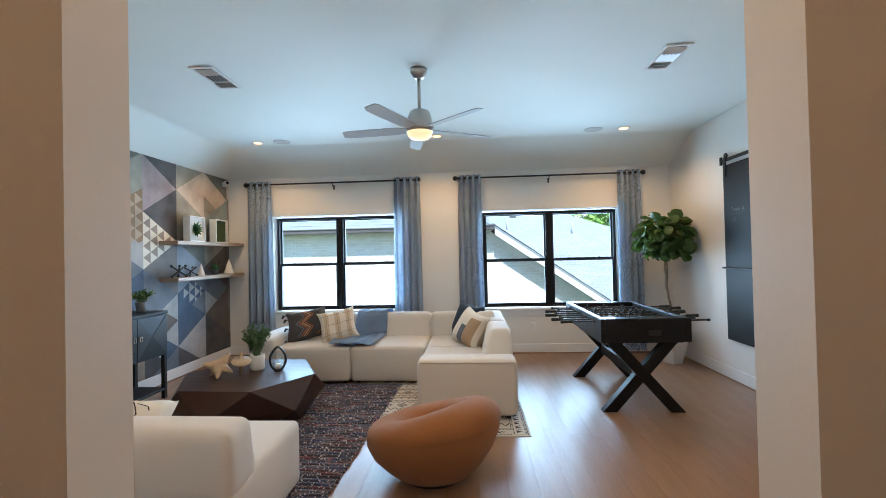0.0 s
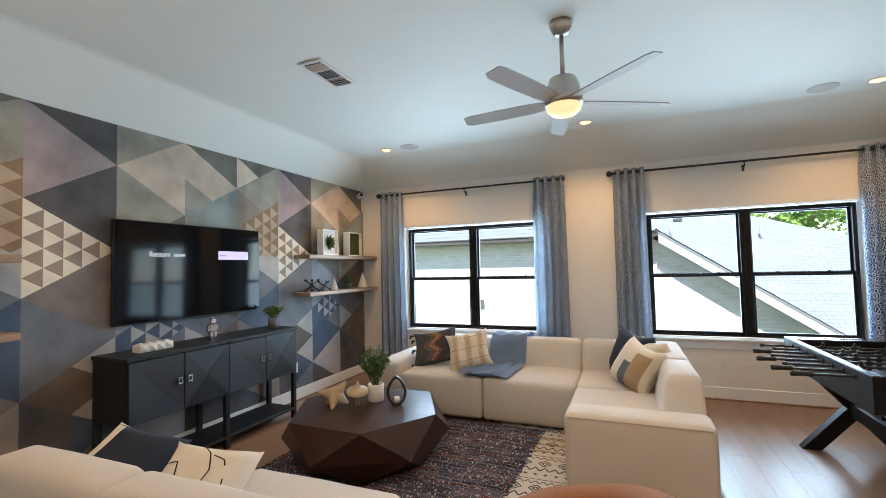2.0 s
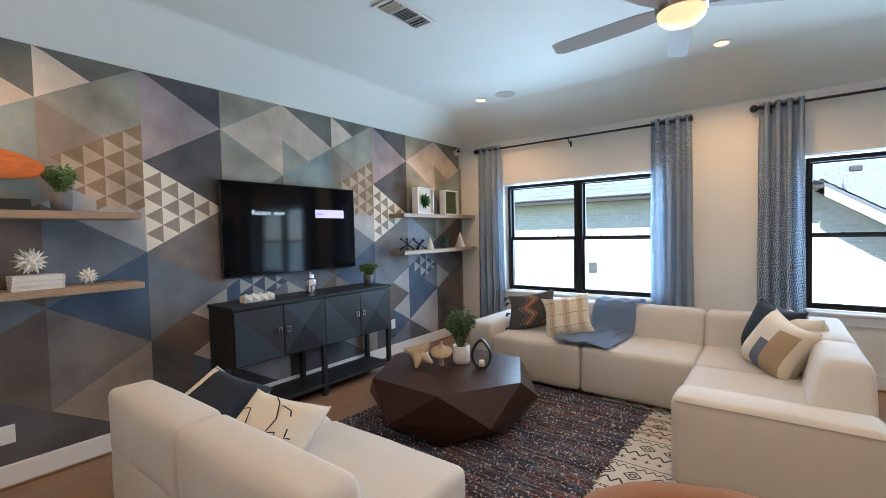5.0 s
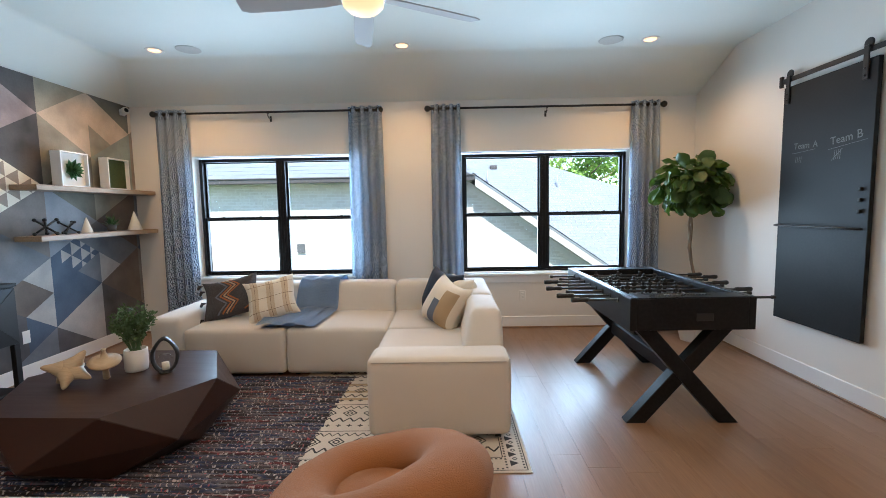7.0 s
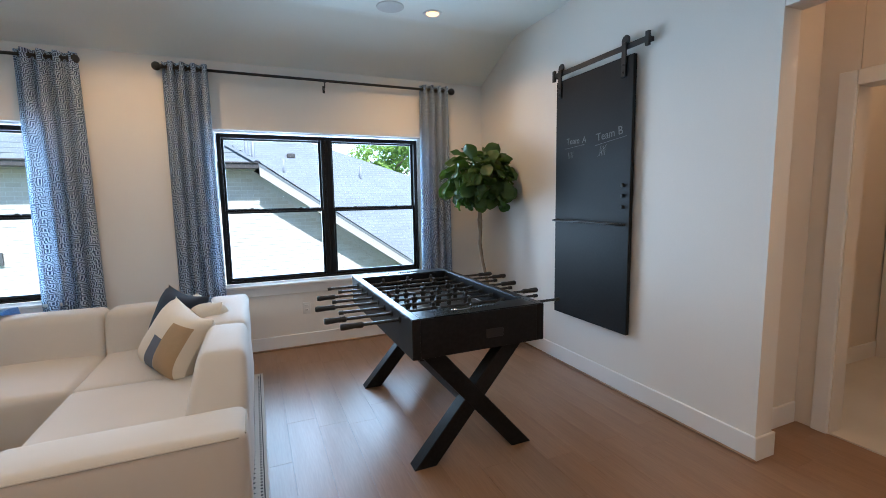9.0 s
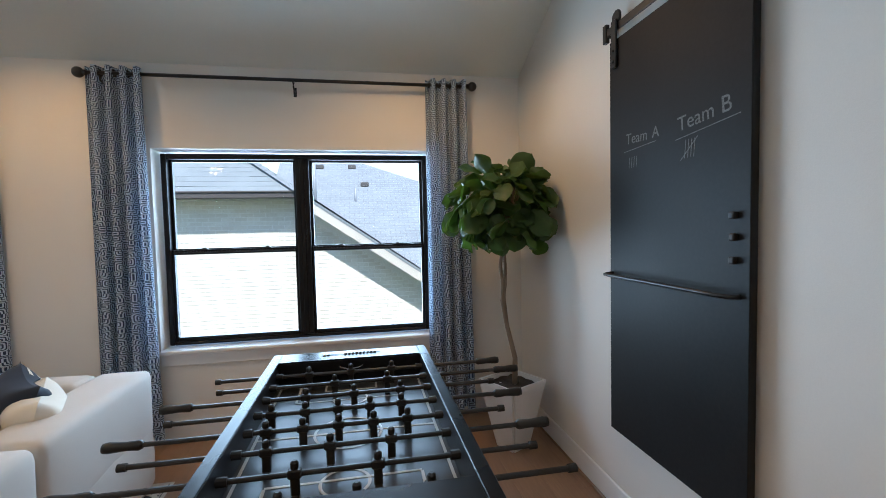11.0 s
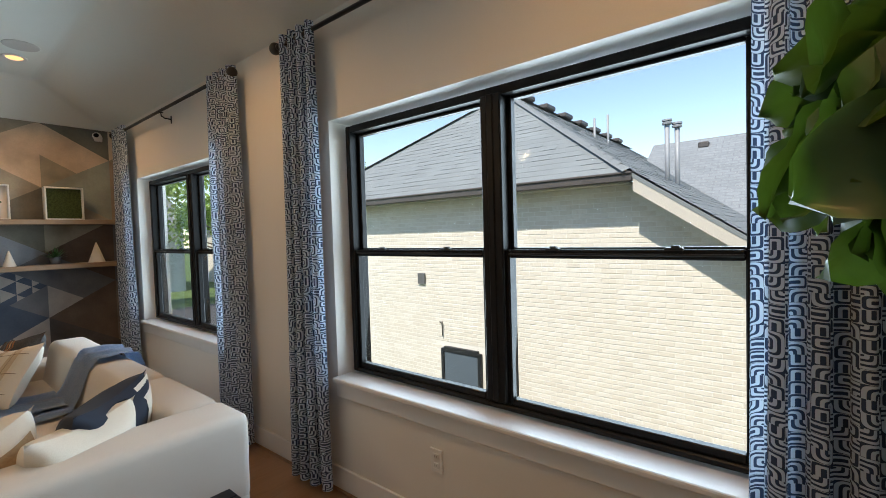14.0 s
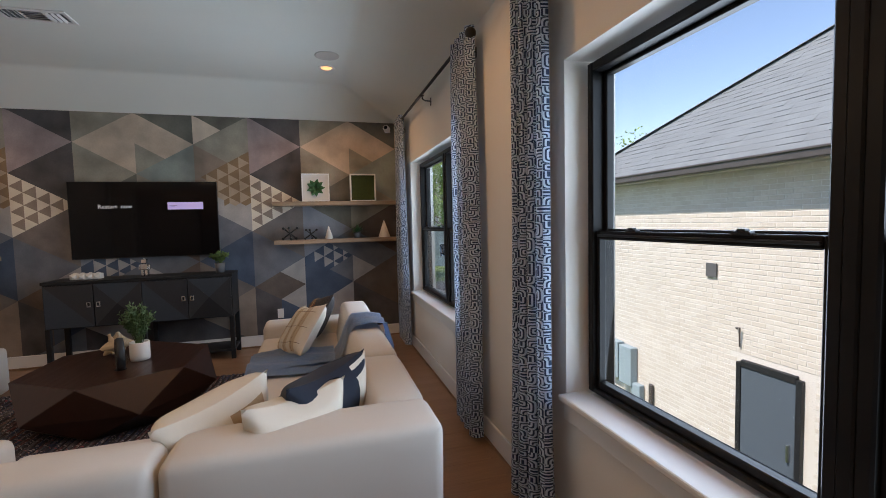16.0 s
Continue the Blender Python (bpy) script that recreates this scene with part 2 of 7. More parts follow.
def part(name, bm, mat, parent, label="", smooth=False):
    ob = link(name, bm, mat, smooth)
    ob.parent = parent
    if label:
        tagged(ob, label)
    return ob


def thing(name, label, category, at=(0, 0, 0), rz=0.0, group="", kind=""):
    ob = new(name)
    ob.empty_display_size = 0.1
    ob.matrix_world = pose(*at, 0, 0, rz)
    return tagged(ob, label, category, group, kind)


def solid(name, bm, mat, label, category="", kind="structure", smooth=False, group=""):
    return tagged(link(name, bm, mat, smooth), label, category, group, kind)


def box(bm, lo, hi, bevel=0.0, seg=2, m=None):
    """A box between two corners, with rounded edges, turned by m."""
    size = [b - a for a, b in zip(lo, hi)]
    mid = [(a + b) / 2 for a, b in zip(lo, hi)]
    mat = Matrix.Translation(mid) @ Matrix.Diagonal((*size, 1))
    r = bmesh.ops.create_cube(bm, size=1, matrix=mat)
    vs = r["verts"]
    if bevel:
        es = list({e for v in vs for e in v.link_edges})
        out = bmesh.ops.bevel(bm, geom=es, offset=bevel, segments=seg, profile=0.5, affect="EDGES")
        vs = list({v for f in out["faces"] for v in f.verts} | {v for v in vs if v.is_valid})
    if m is not None:
        bmesh.ops.transform(bm, matrix=m, verts=vs)
    return vs


def boxes(*args, bevel=0.0, seg=2):
    bm = bmesh.new()
    for lo, hi in args:
        box(bm, lo, hi, bevel, seg)
    return bm


def tube(bm, pts, r, n=10, cap=True):
    """A round bar along points; r is one radius or one for each point."""
    rs = r if isinstance(r, (list, tuple)) else [r] * len(pts)
    pts = [Vector(p) for p in pts]
    rings = []
    for i, p in enumerate(pts):
        d = (pts[min(i + 1, len(pts) - 1)] - pts[max(i - 1, 0)]).normalized()
        up = Vector((0, 0, 1)) if abs(d.z) < 0.9 else Vector((1, 0, 0))
        a = d.cross(up).normalized()
        b = a.cross(d)
        rings.append([bm.verts.new(p + rs[i] * (math.cos(k * math.tau / n) * a + math.sin(k * math.tau / n) * b)) for k in range(n)])
    for u, v in zip(rings, rings[1:]):
        for k in range(n):
            bm.faces.new((u[k], u[(k + 1) % n], v[(k + 1) % n], v[k]))
    if cap:
        bm.faces.new(rings[0][::-1])
        bm.faces.new(rings[-1])
    return bm


def lathe(bm, prof, n=24, at=(0, 0, 0)):
    """A turned form from (radius, height) pairs."""
    rings = [[bm.verts.new((at[0] + r * math.cos(k * math.tau / n), at[1] + r * math.sin(k * math.tau / n), at[2] + z)) for k in range(n)] for r, z in prof]
    for u, v in zip(rings, rings[1:]):
        for k in range(n):
            bm.faces.new((u[k], u[(k + 1) % n], v[(k + 1) % n], v[k]))
    bm.faces.new(rings[0][::-1])
    bm.faces.new(rings[-1])
    return bm


def ngon(bm, pts, mat_index=0):
    f = bm.faces.new([bm.verts.new(p) for p in pts])
    f.material_index = mat_index
    return f


def prism(bm, pts, d):
    """A flat outline given depth d (a vector)."""
    a = [bm.verts.new(p) for p in pts]
    b = [bm.verts.new(Vector(p) + Vector(d)) for p in pts]
    n = len(a)
    bm.faces.new(a[::-1])
    bm.faces.new(b)
    for i in range(n):
        bm.faces.new((a[i], a[(i + 1) % n], b[(i + 1) % n], b[i]))
    bmesh.ops.recalc_face_normals(bm, faces=bm.faces)


def text_mesh(body, size, m, mat, name, parent, thick=0.0005):
    """Lettering in the built-in font, as a mesh."""
    cu = bpy.data.curves.new(name, "FONT")
    cu.body, cu.size, cu.extrude = body, size, thick
    tmp = bpy.data.objects.new(name, cu)
    scene.collection.objects.link(tmp)
    me = bpy.data.meshes.new_from_object(tmp.evaluated_get(bpy.context.evaluated_depsgraph_get()))
    bpy.data.objects.remove(tmp)
    me.transform(m)
    me.materials.append(mat)
    ob = new(name, me)
    ob.parent = parent
    return ob
# ---------------------------------------------------------------- the room's shell
EPS = 0.003
T = 0.14
solid("subfloor", boxes(((-0.4, -1.5, -0.30), (9.5, 7.75, -0.006))), UNDER, "dark floor base under oak planks", "floor")
# window wall with two openings (frames sit 0.1 in from its inner face)
OX = [(a - 0.02, b + 0.02) for a, b in WIN]
OZ0, OZ1 = WZ0 - 0.03, WZ1 + 0.02
xs = [-0.2, OX[0][0], OX[0][1], OX[1][0], OX[1][1], 7.0]
bm = boxes(((xs[0], YN, -3.2), (xs[5], YN + 0.26, OZ0)), ((xs[0], YN, OZ1), (xs[5], YN + 0.26, 3.4)))
for i in (0, 2, 4):
    box(bm, (xs[i], YN, OZ0), (xs[i + 1], YN + 0.26, OZ1))
solid("wall_north", bm, WALL, "warm white painted wall with two window openings", "wall")
solid("wall_west", boxes(((XL - 0.2, -1.5, -0.3), (XL, YN - EPS, 3.4))), WALL, "painted wall behind the geometric mural", "wall")
solid("wall_east", boxes(((XR, HALL_Y, -0.3), (XR + T, YN - EPS, 3.4)), ((XR, YF + EPS, HALL_Z), (XR + T, HALL_Y - EPS, 3.4)),
                         ((XR, YF + EPS, -0.3), (XR + T, 2.2, HALL_Z - EPS))), WALL, "warm white painted wall beside the hall opening", "wall")
# Room face unseen; the darker hall paint is put there to lower bounced light.
solid("wall_south", boxes(((XL + EPS, YF - T, -0.3), (OPEN_X[0], YF, 3.4)), ((OPEN_X[1], YF - T, -0.3), (XR + T, YF, 3.4)),
                          ((OPEN_X[0] + EPS, YF - T, 2.45), (OPEN_X[1] - EPS, YF, 3.4))), HALLP, "painted entry wall with a cased opening", "wall")
# landing behind the entry opening
for i, (lo, hi) in enumerate((((1.9, -1.5, -0.3), (2.04, YF - T - EPS, 3.4)), ((5.4, -1.5, -0.3), (5.54, YF - T - EPS, 3.4)), ((2.04, -1.5, -0.3), (5.4, -1.36, 3.4)))):
    solid("wall_landing_%d" % (i + 1), boxes((lo, hi)), HALLP, "painted wall of the landing", "wall")
# hall east of the room
for i, (lo, hi) in enumerate((((XR + T + EPS, 4.52, -0.3), (XH - EPS, 4.66, 3.4)), ((XH, 4.33, -0.3), (XH + 0.13, 4.66, 3.4)), ((XH, 3.40, 2.08), (XH + 0.13, 4.327, 3.4)),
                              ((XH, 1.4, -0.3), (XH + 0.13, 3.397, 3.4)), ((XR + T, 1.4, -0.3), (XH - EPS, 1.54, 3.4)), ((XH + 0.133, 4.9, -0.3), (9.5, 5.03, 3.4)),
                              ((9.36, 2.6, -0.3), (9.5, 4.89, 3.4)), ((XH + 0.133, 2.6, -0.3), (9.35, 2.73, 3.4)))):
    solid("wall_hall_%d" % (i + 1), boxes((lo, hi)), HALLP, "shaded painted wall of the side hall", "wall")
bm = bmesh.new()
for lo, hi in (((XH - 0.02, 4.335, 0.0), (XH + 0.14, 4.42, 2.16)), ((XH - 0.02, 3.31, 0.0), (XH + 0.14, 3.395, 2.16)), ((XH - 0.02, 3.398, 2.075), (XH + 0.14, 4.332, 2.16))):
    box(bm, lo, hi, 0.006)
solid("door_casing", bm, TRIM, "white painted casing round the hall doorway", "trim")
solid("floor_tile", boxes(((XH + 0.01, 2.6, -0.005), (9.36, 4.9, 0.004))), TILE, "pale tiles beyond the hall doorway", "floor")

# ceiling: flat middle, sloped towards the mural and the windows
bm = bmesh.new()
a, b_, c, d = (CX, YF, ZC), (XR + 0.7, YF, ZC), (XR + 0.7, CY, ZC), (CX, CY, ZC)
e, f_, g = (XL, YF, ZW), (XL, YN, ZW), (XR + 0.7, YN, ZW)
vs = {k: bm.verts.new(v) for k, v in dict(a=a, b=b_, c=c, d=d, e=e, f=f_, g=g).items()}
for k in ("abcd", "adfe", "dcgf"):
    bm.faces.new([vs[i] for i in k[::-1]])
es = [e_ for e_ in bm.edges if len(e_.link_faces) == 2]
bmesh.ops.bevel(bm, geom=es, offset=0.035, segments=4, profile=0.5, affect="EDGES")
r = bmesh.ops.extrude_face_region(bm, geom=bm.faces[:])
for v in r["geom"]:
    if isinstance(v, bmesh.types.BMVert):
        v.co.z += 0.25
bmesh.ops.recalc_face_normals(bm, faces=bm.faces)
solid("ceiling", bm, CEIL, "white ceiling sloping down to the windows and mural", "ceiling")
solid("ceiling_landing", boxes(((1.9, -1.5, 2.9), (9.5, YF - T - 0.005, 3.1)), ((XR + 0.72, YF - 0.1, 2.7), (9.5, 5.03, 2.9))), CEIL, "flat ceilings of landing and hall", "ceiling")
# Unseen, added to keep daylight out; low, so the neighbour's wall stays sunlit.
solid("roof_cover", boxes(((-0.4, -1.6, 3.42), (9.6, 7.9, 3.5))), CEIL, "unseen flat cover added over the house", "roof")

# skirting
bm = bmesh.new()
H = 0.14
for lo, hi in (((XL, YF, 0), (XL + 0.016, YN - 0.018, H)), ((XL, YN - 0.016, 0), (XR - 0.018, YN, H)), ((XR - 0.016, HALL_Y - 0.016, 0), (XR, YN, H)),
               ((XR - 0.012, HALL_Y - 0.016, 0), (XR + T + 0.016, HALL_Y, H)), ((XR + T, HALL_Y, 0), (XR + T + 0.016, 4.5, H)),
               ((XR + T + 0.02, 4.504, 0), (XH - 0.022, 4.52, H)), ((OPEN_X[1] + 0.01, YF, 0), (XR - 0.02, YF + 0.016, H)), ((XL + 0.02, YF, 0), (OPEN_X[0] - 0.01, YF + 0.016, H)),
               ((XH + 0.14, 4.884, 0), (9.36, 4.9, H))):
    box(bm, lo, hi, 0.004, 1)
solid("baseboard", bm, TRIM, "white painted baseboards round the room", "trim")
bm = bmesh.new()
for lo, hi in (((XL + 0.016, YF, 0), (XL + 0.03, YN - 0.03, 0.018)), ((XL, YN - 0.03, 0), (XR - 0.03, YN - 0.016, 0.018)), ((XR - 0.03, HALL_Y - 0.03, 0), (XR - 0.016, YN - 0.03, 0.018))):
    box(bm, lo, hi, 0.006, 1)
solid("shoe_mould", bm, PLANK, "thin oak mould at the baseboard's foot", "trim")

# window units
for (x0, x1), nm in zip(WIN, ("window_1", "window_2")):
    w = thing(nm, "black-framed double window with paired sashes, slid shut", "window", ((x0 + x1) / 2, FRAME_Y, WZ0), kind="structure")
    hw, h = (x1 - x0) / 2, WZ1 - WZ0
    side, head, foot, stile, deep = 0.036, 0.040, 0.024, 0.020, 0.115
    part("window_frame", boxes(((-hw, 0, 0), (-hw + side, deep, h)), ((hw - side, 0, 0), (hw, deep, h)), ((-hw + side, 0, h - head), (hw - side, deep, h)),
                               ((-hw + side, 0, 0), (hw - side, deep, foot)), bevel=0.005, seg=1), WFRAME, w)
    part("mullion", boxes(((-0.045, -0.004, 0.03), (0.060, deep, h - 0.03)), ((-0.012, -0.010, 0.03), (0.026, 0.0, h - 0.03)), bevel=0.006, seg=1), WFRAME, w)
    mid = 0.710 * (h / 1.445)
    for sx in (-1, 1):
        a0, a1 = (-hw + side, -0.045) if sx < 0 else (0.060, hw - side)
        for nm2, z0, z1, y0, y1, low, top in (("lower_sash", foot, mid + 0.012, 0.018, 0.056, 0.030, 0.036), ("upper_sash", mid - 0.016, h - head, 0.058, 0.096, 0.036, 0.014)):
            part(nm2, boxes(((a0, y0, z0), (a0 + stile, y1, z1)), ((a1 - stile, y0, z0), (a1, y1, z1)), ((a0 + stile, y0, z0), (a1 - stile, y1, z0 + low)),
                            ((a0 + stile, y0, z1 - top), (a1 - stile, y1, z1)), bevel=0.004, seg=1), WFRAME, w)
            p = part("pane", boxes(((a0 + stile - 0.004, y0 + 0.017, z0 + low - 0.004), (a1 - stile + 0.004, y0 + 0.021, z1 - top + 0.004))), GLASS, w)
            p.visible_shadow = False
        part("sash_rail", boxes(((a0 + stile, 0.006, mid - 0.012), (a1 - stile, 0.020, mid - 0.002)), bevel=0.003, seg=1), BLACKM, w)
        for lx in (0.25, 0.75):
            xx = a0 + (a1 - a0) * lx
            part("sash_lock", boxes(((xx - 0.03, 0.004, mid + 0.008), (xx + 0.03, 0.030, mid + 0.020)), ((xx - 0.008, 0.0, mid + 0.018), (xx + 0.02, 0.022, mid + 0.028)), bevel=0.003, seg=1), BLACKM, w)
    s = solid("window_sill", boxes(((x0 - 0.02, YN - 0.045, OZ0 - 0.006), (x1 + 0.02, FRAME_Y, OZ0 + 0.022)), bevel=0.008, seg=2), TRIM, "white painted window sill", "sill")
    s2 = solid("sill_apron", boxes(((x0 - 0.02, YN - 0.016, OZ0 - 0.095), (x1 + 0.02, YN, OZ0 - 0.008)), bevel=0.004, seg=1), TRIM, "white moulding under the sill", "trim")

# mural of triangles: a wallpaper printed on an isometric grid, repeating every four columns
COL, ROW, MY, MZ = 0.583, 0.337, 3.95, 2.42


def mural_colour(name, c, d):
    c, d = ((min(0.8, q[0] * 1.20), min(0.78, q[1] * 1.10), min(0.76, q[2] * 1.0)) for q in (c, [v * 0.80 for v in d]))
    return material("mural_" + name, c, 0.75, stain=0.95, stain_scale=2.8, grain=0.15, scale=60, dark=d, bump=0.1, bump_scale=200)


MUR = {
    "charcoal": mural_colour("charcoal", (0.098, 0.100, 0.112), (0.043, 0.044, 0.051)),
    "lilac": mural_colour("lilac", (0.366, 0.323, 0.354), (0.207, 0.183, 0.207)),
    "beige": mural_colour("beige", (0.561, 0.500, 0.433), (0.378, 0.336, 0.287)),
    "light": mural_colour("light", (0.683, 0.622, 0.549), (0.512, 0.464, 0.409)),
    "sage": mural_colour("sage", (0.329, 0.336, 0.299), (0.183, 0.189, 0.171)),
    "moss": mural_colour("moss", (0.165, 0.177, 0.165), (0.085, 0.093, 0.085)),
    "teal": mural_colour("teal", (0.262, 0.329, 0.329), (0.171, 0.213, 0.220)),
    "gold": mural_colour("gold", (0.256, 0.189, 0.116), (0.171, 0.122, 0.079)),
    "goldlt": mural_colour("goldlt", (0.439, 0.378, 0.299), (0.305, 0.256, 0.201)),
    "white": mural_colour("white", (0.732, 0.689, 0.634), (0.610, 0.567, 0.518)),
    "taupe": mural_colour("taupe", (0.287, 0.250, 0.220), (0.195, 0.171, 0.152)),
    "smoke": mural_colour("smoke", (0.201, 0.189, 0.189), (0.104, 0.100, 0.105)),
    "slate": mural_colour("slate", (0.159, 0.183, 0.226), (0.091, 0.110, 0.146)),
    "blue": mural_colour("blue", (0.067, 0.104, 0.171), (0.037, 0.061, 0.110)),
    "mist": mural_colour("mist", (0.390, 0.403, 0.421), (0.268, 0.287, 0.311)),
    "sky": mural_colour("sky", (0.244, 0.287, 0.354), (0.152, 0.189, 0.250)),
    "umber": mural_colour("umber", (0.140, 0.116, 0.104), (0.073, 0.061, 0.057)),
}
# cells in grid units (column, row), painted one over another
CELLS = [
    # column 0 to 1: left of a peak
    ("moss", (0, 3), (0, -1), (2, 1)), ("sage", (0, 0), (1, 1), (1, -1)), ("taupe", (0, 0), (0, -2), (1, -1)), ("light", (0, 1), (0, 0), (0.5, 0.5)),
    ("mist", (0, -2), (1, -1), (1, -3)), ("gold_tri", (1, -0.2), (0.1, -1.1), (1, -2)), ("gold_tri", (0.1, -1.1), (0.5, -2), (1, -2)), ("slate", (0, -2), (0, -4), (1, -3)),
    ("blue", (0, -4), (1, -3), (1, -5)), ("smoke", (0, -4), (0, -6), (1, -5)), ("taupe", (0.0, -6), (1, -5), (1, -7)), ("charcoal", (0, -6), (0, -9), (1.5, -7.5)),
    # column 1 to 2
    ("charcoal", (1, 1), (2, 2), (2, 0)), ("lilac", (1, 1), (1, -1), (2, 0)), ("charcoal", (2, 0), (2, -2), (1, -1)), ("white_tri", (1, -1), (1, -3), (2, -2)),
    ("smoke", (1, -3), (2, -2), (2, -4)), ("slate", (1, -3), (1, -5), (2, -4)), ("umber", (1, -5), (2, -4), (2, -6)), ("charcoal", (1, -5), (1, -7), (2, -6)),
    ("slate", (1, -7), (2, -6), (2, -8)), ("mist", (2, -4), (2, -5), (1.5, -4.5)), ("mist", (2, -5), (2, -6), (1.5, -5.5)), ("blue", (1.5, -5.5), (1.5, -6.5), (2, -6)),
    # column 2 to 3
    ("sage", (2, 0), (2, 2), (3, 1)), ("beige", (2, 0), (3, 1), (3, -1)), ("sage", (2, 0), (2, -2), (3, -1)), ("moss", (2, -2), (3, -1), (3, -3)),
    ("sky", (2, -2), (2, -4), (3, -3)), ("slate", (2, -4), (3, -3), (3, -5)), ("blue", (2, -4), (2, -6), (3, -5)), ("mist", (2, -6), (3, -5), (3, -7)),
    ("white_blue", (2, -4), (2.5, -3.5), (3, -4)), ("white_blue", (2, -4), (2.5, -4.5), (3, -4)), ("charcoal", (2, -6), (2, -8), (3, -7)),
    # column 3 to 4
    ("beige", (3, 1), (3, -1), (4, 0)), ("moss", (3, 1), (4, 2), (4, 0)), ("sage", (3, 0), (3, -1), (3.5, -0.5)), ("teal", (3, -1), (4, 0), (4, -2)),
    ("sage", (3, -1), (3, -3), (4, -2)), ("umber", (3, -3), (4, -2), (4, -4)), ("slate", (3, -3), (3, -5), (4, -4)), ("umber", (3, -5), (4, -4), (4, -6)),
    ("charcoal", (3, -5), (3, -7), (4, -6)), ("charcoal", (3, -7), (4, -6), (4, -8)), ("mist", (3.0, -5), (3.5, -4.5), (3.0, -4.0)),
]


def inside(p, tri):
    s = []
    for i in range(3):
        (x1, y1), (x2, y2) = tri[i], tri[(i + 1) % 3]
        s.append((x2 - x1) * (p[1] - y1) - (y2 - y1) * (p[0] - x1))
    return all(v >= -1e-9 for v in s) or all(v <= 1e-9 for v in s)


def mural():
    bm = bmesh.new()
    names = list(MUR)
    N = 10
    base = -2     # the grid's first column starts two columns before the peak at MY
    cache = {}

    def paint(u, v, right):
        """Colour at grid place u, v of a small triangle that points right or left."""
        key = (round((u % 4) * 60), round(v * 60), right)
        if key in cache:
            return cache[key]
        hit = "umber"
        for c, *tri in CELLS:
            for off in (0, 4, -4):
                if inside((u % 4 + off, v), tri):
                    hit = c
        if hit.endswith("_tri") or hit == "white_blue":
            n = 5
            cu, f = divmod((u % 1) * n, 1)
            w = v * n - (cu + round(u // 1) * n)
            k = (w / 2) % 1
            dark_cell = k < f / 2 or k > 1 - f / 2
            hit = {"gold_tri": ("gold", "goldlt"), "white_tri": ("taupe", "white"), "white_blue": ("blue", "mist")}[hit][0 if dark_cell else 1]
        cache[key] = names.index(hit)
        return cache[key]

    hy, hz = COL / N, ROW / N
    z_top, z_bot = ZW - 0.004, 0.142
    verts = {}

    def vert(i, j):
        if (i, j) not in verts:
            y = min(max(MY + (base + i / N) * COL, YF + 0.004), YN - 0.004)
            z = min(max(MZ + j * hz, z_bot), z_top)
            verts[(i, j)] = bm.verts.new((XL + 0.003, y, z))
        return verts[(i, j)]

    i0, i1 = int((YF - MY) / hy) + 20 - 1, int((YN - MY) / hy) + 20 + 2
    j0, j1 = int((z_bot - MZ) / hz) - 2, int((z_top - MZ) / hz) + 3
    for i in range(i0, i1):
        for j in range(j0, j1):
            if (i + j) % 2:
                continue
            for pts, right in ((((i, j), (i, j + 2), (i + 1, j + 1)), True), (((i, j), (i + 1, j + 1), (i + 1, j - 1)), False)):
                cu = sum(p[0] for p in pts) / 3 / N
                cv = sum(p[1] for p in pts) / 3 / N
                vs = [vert(*p) for p in pts]
                a, b, c = (v.co for v in vs)
                if (b - a).cross(c - a).length < 1e-6:
                    continue
                try:
                    f = bm.faces.new(vs)
                except ValueError:
                    continue
                f.material_index = paint(cu, cv, right)
    bmesh.ops.recalc_face_normals(bm, faces=bm.faces)
    if sum(f.normal.x for f in bm.faces) < 0:
        bmesh.ops.reverse_faces(bm, faces=bm.faces)
    return solid("wall_mural", bm, list(MUR.values()), "smoky geometric triangle mural wallpaper in grey, blue and gold", "mural")


mural()
# ---------------------------------------------------------------- soft furniture


def pad(size, r=0.05, seg=3, puff=0.0, cuts=0):
    """A stuffed block: rounded, its middle slightly swollen."""
    bm = bmesh.new()
    sx, sy, sz = size
    box(bm, (0, 0, 0), (sx, sy, sz), r, seg)
    if puff:
        bmesh.ops.subdivide_edges(bm, edges=[e for e in bm.edges if e.calc_length() > 0.2], cuts=5, use_grid_fill=True)
        for v in bm.verts:
            u = [v.co[i] / size[i] * 2 - 1 for i in range(3)]
            for i in range(3):
                j, k = (i + 1) % 3, (i + 2) % 3
                if abs(u[i]) > 0.93:
                    v.co[i] += math.copysign(puff * (1 - u[j] ** 2) * (1 - u[k] ** 2), u[i])
            v.co += 0.004 * noise.noise_vector(v.co * 4)
    return bm


def block(name, lo, hi, parent, r=0.05, puff=0.012, mat=FABRIC):
    bm = pad([b - a for a, b in zip(lo, hi)], r, 3, puff)
    ob = part(name, bm, mat, parent, smooth=True)
    ob.location = lo
    return ob


def back_block(lo, hi, lean, parent):
    """A back cushion whose front face (towards -y of the module) leans."""
    bm = pad([b - a for a, b in zip(lo, hi)], 0.05, 3, 0.010)
    h = hi[2] - lo[2]
    for v in bm.verts:
        v.co.y += lean * (v.co.z / h) * max(0.0, 1 - v.co.y / (hi[1] - lo[1]))
    ob = part("backrest", bm, FABRIC, parent, smooth=True)
    ob.location = lo
    return ob


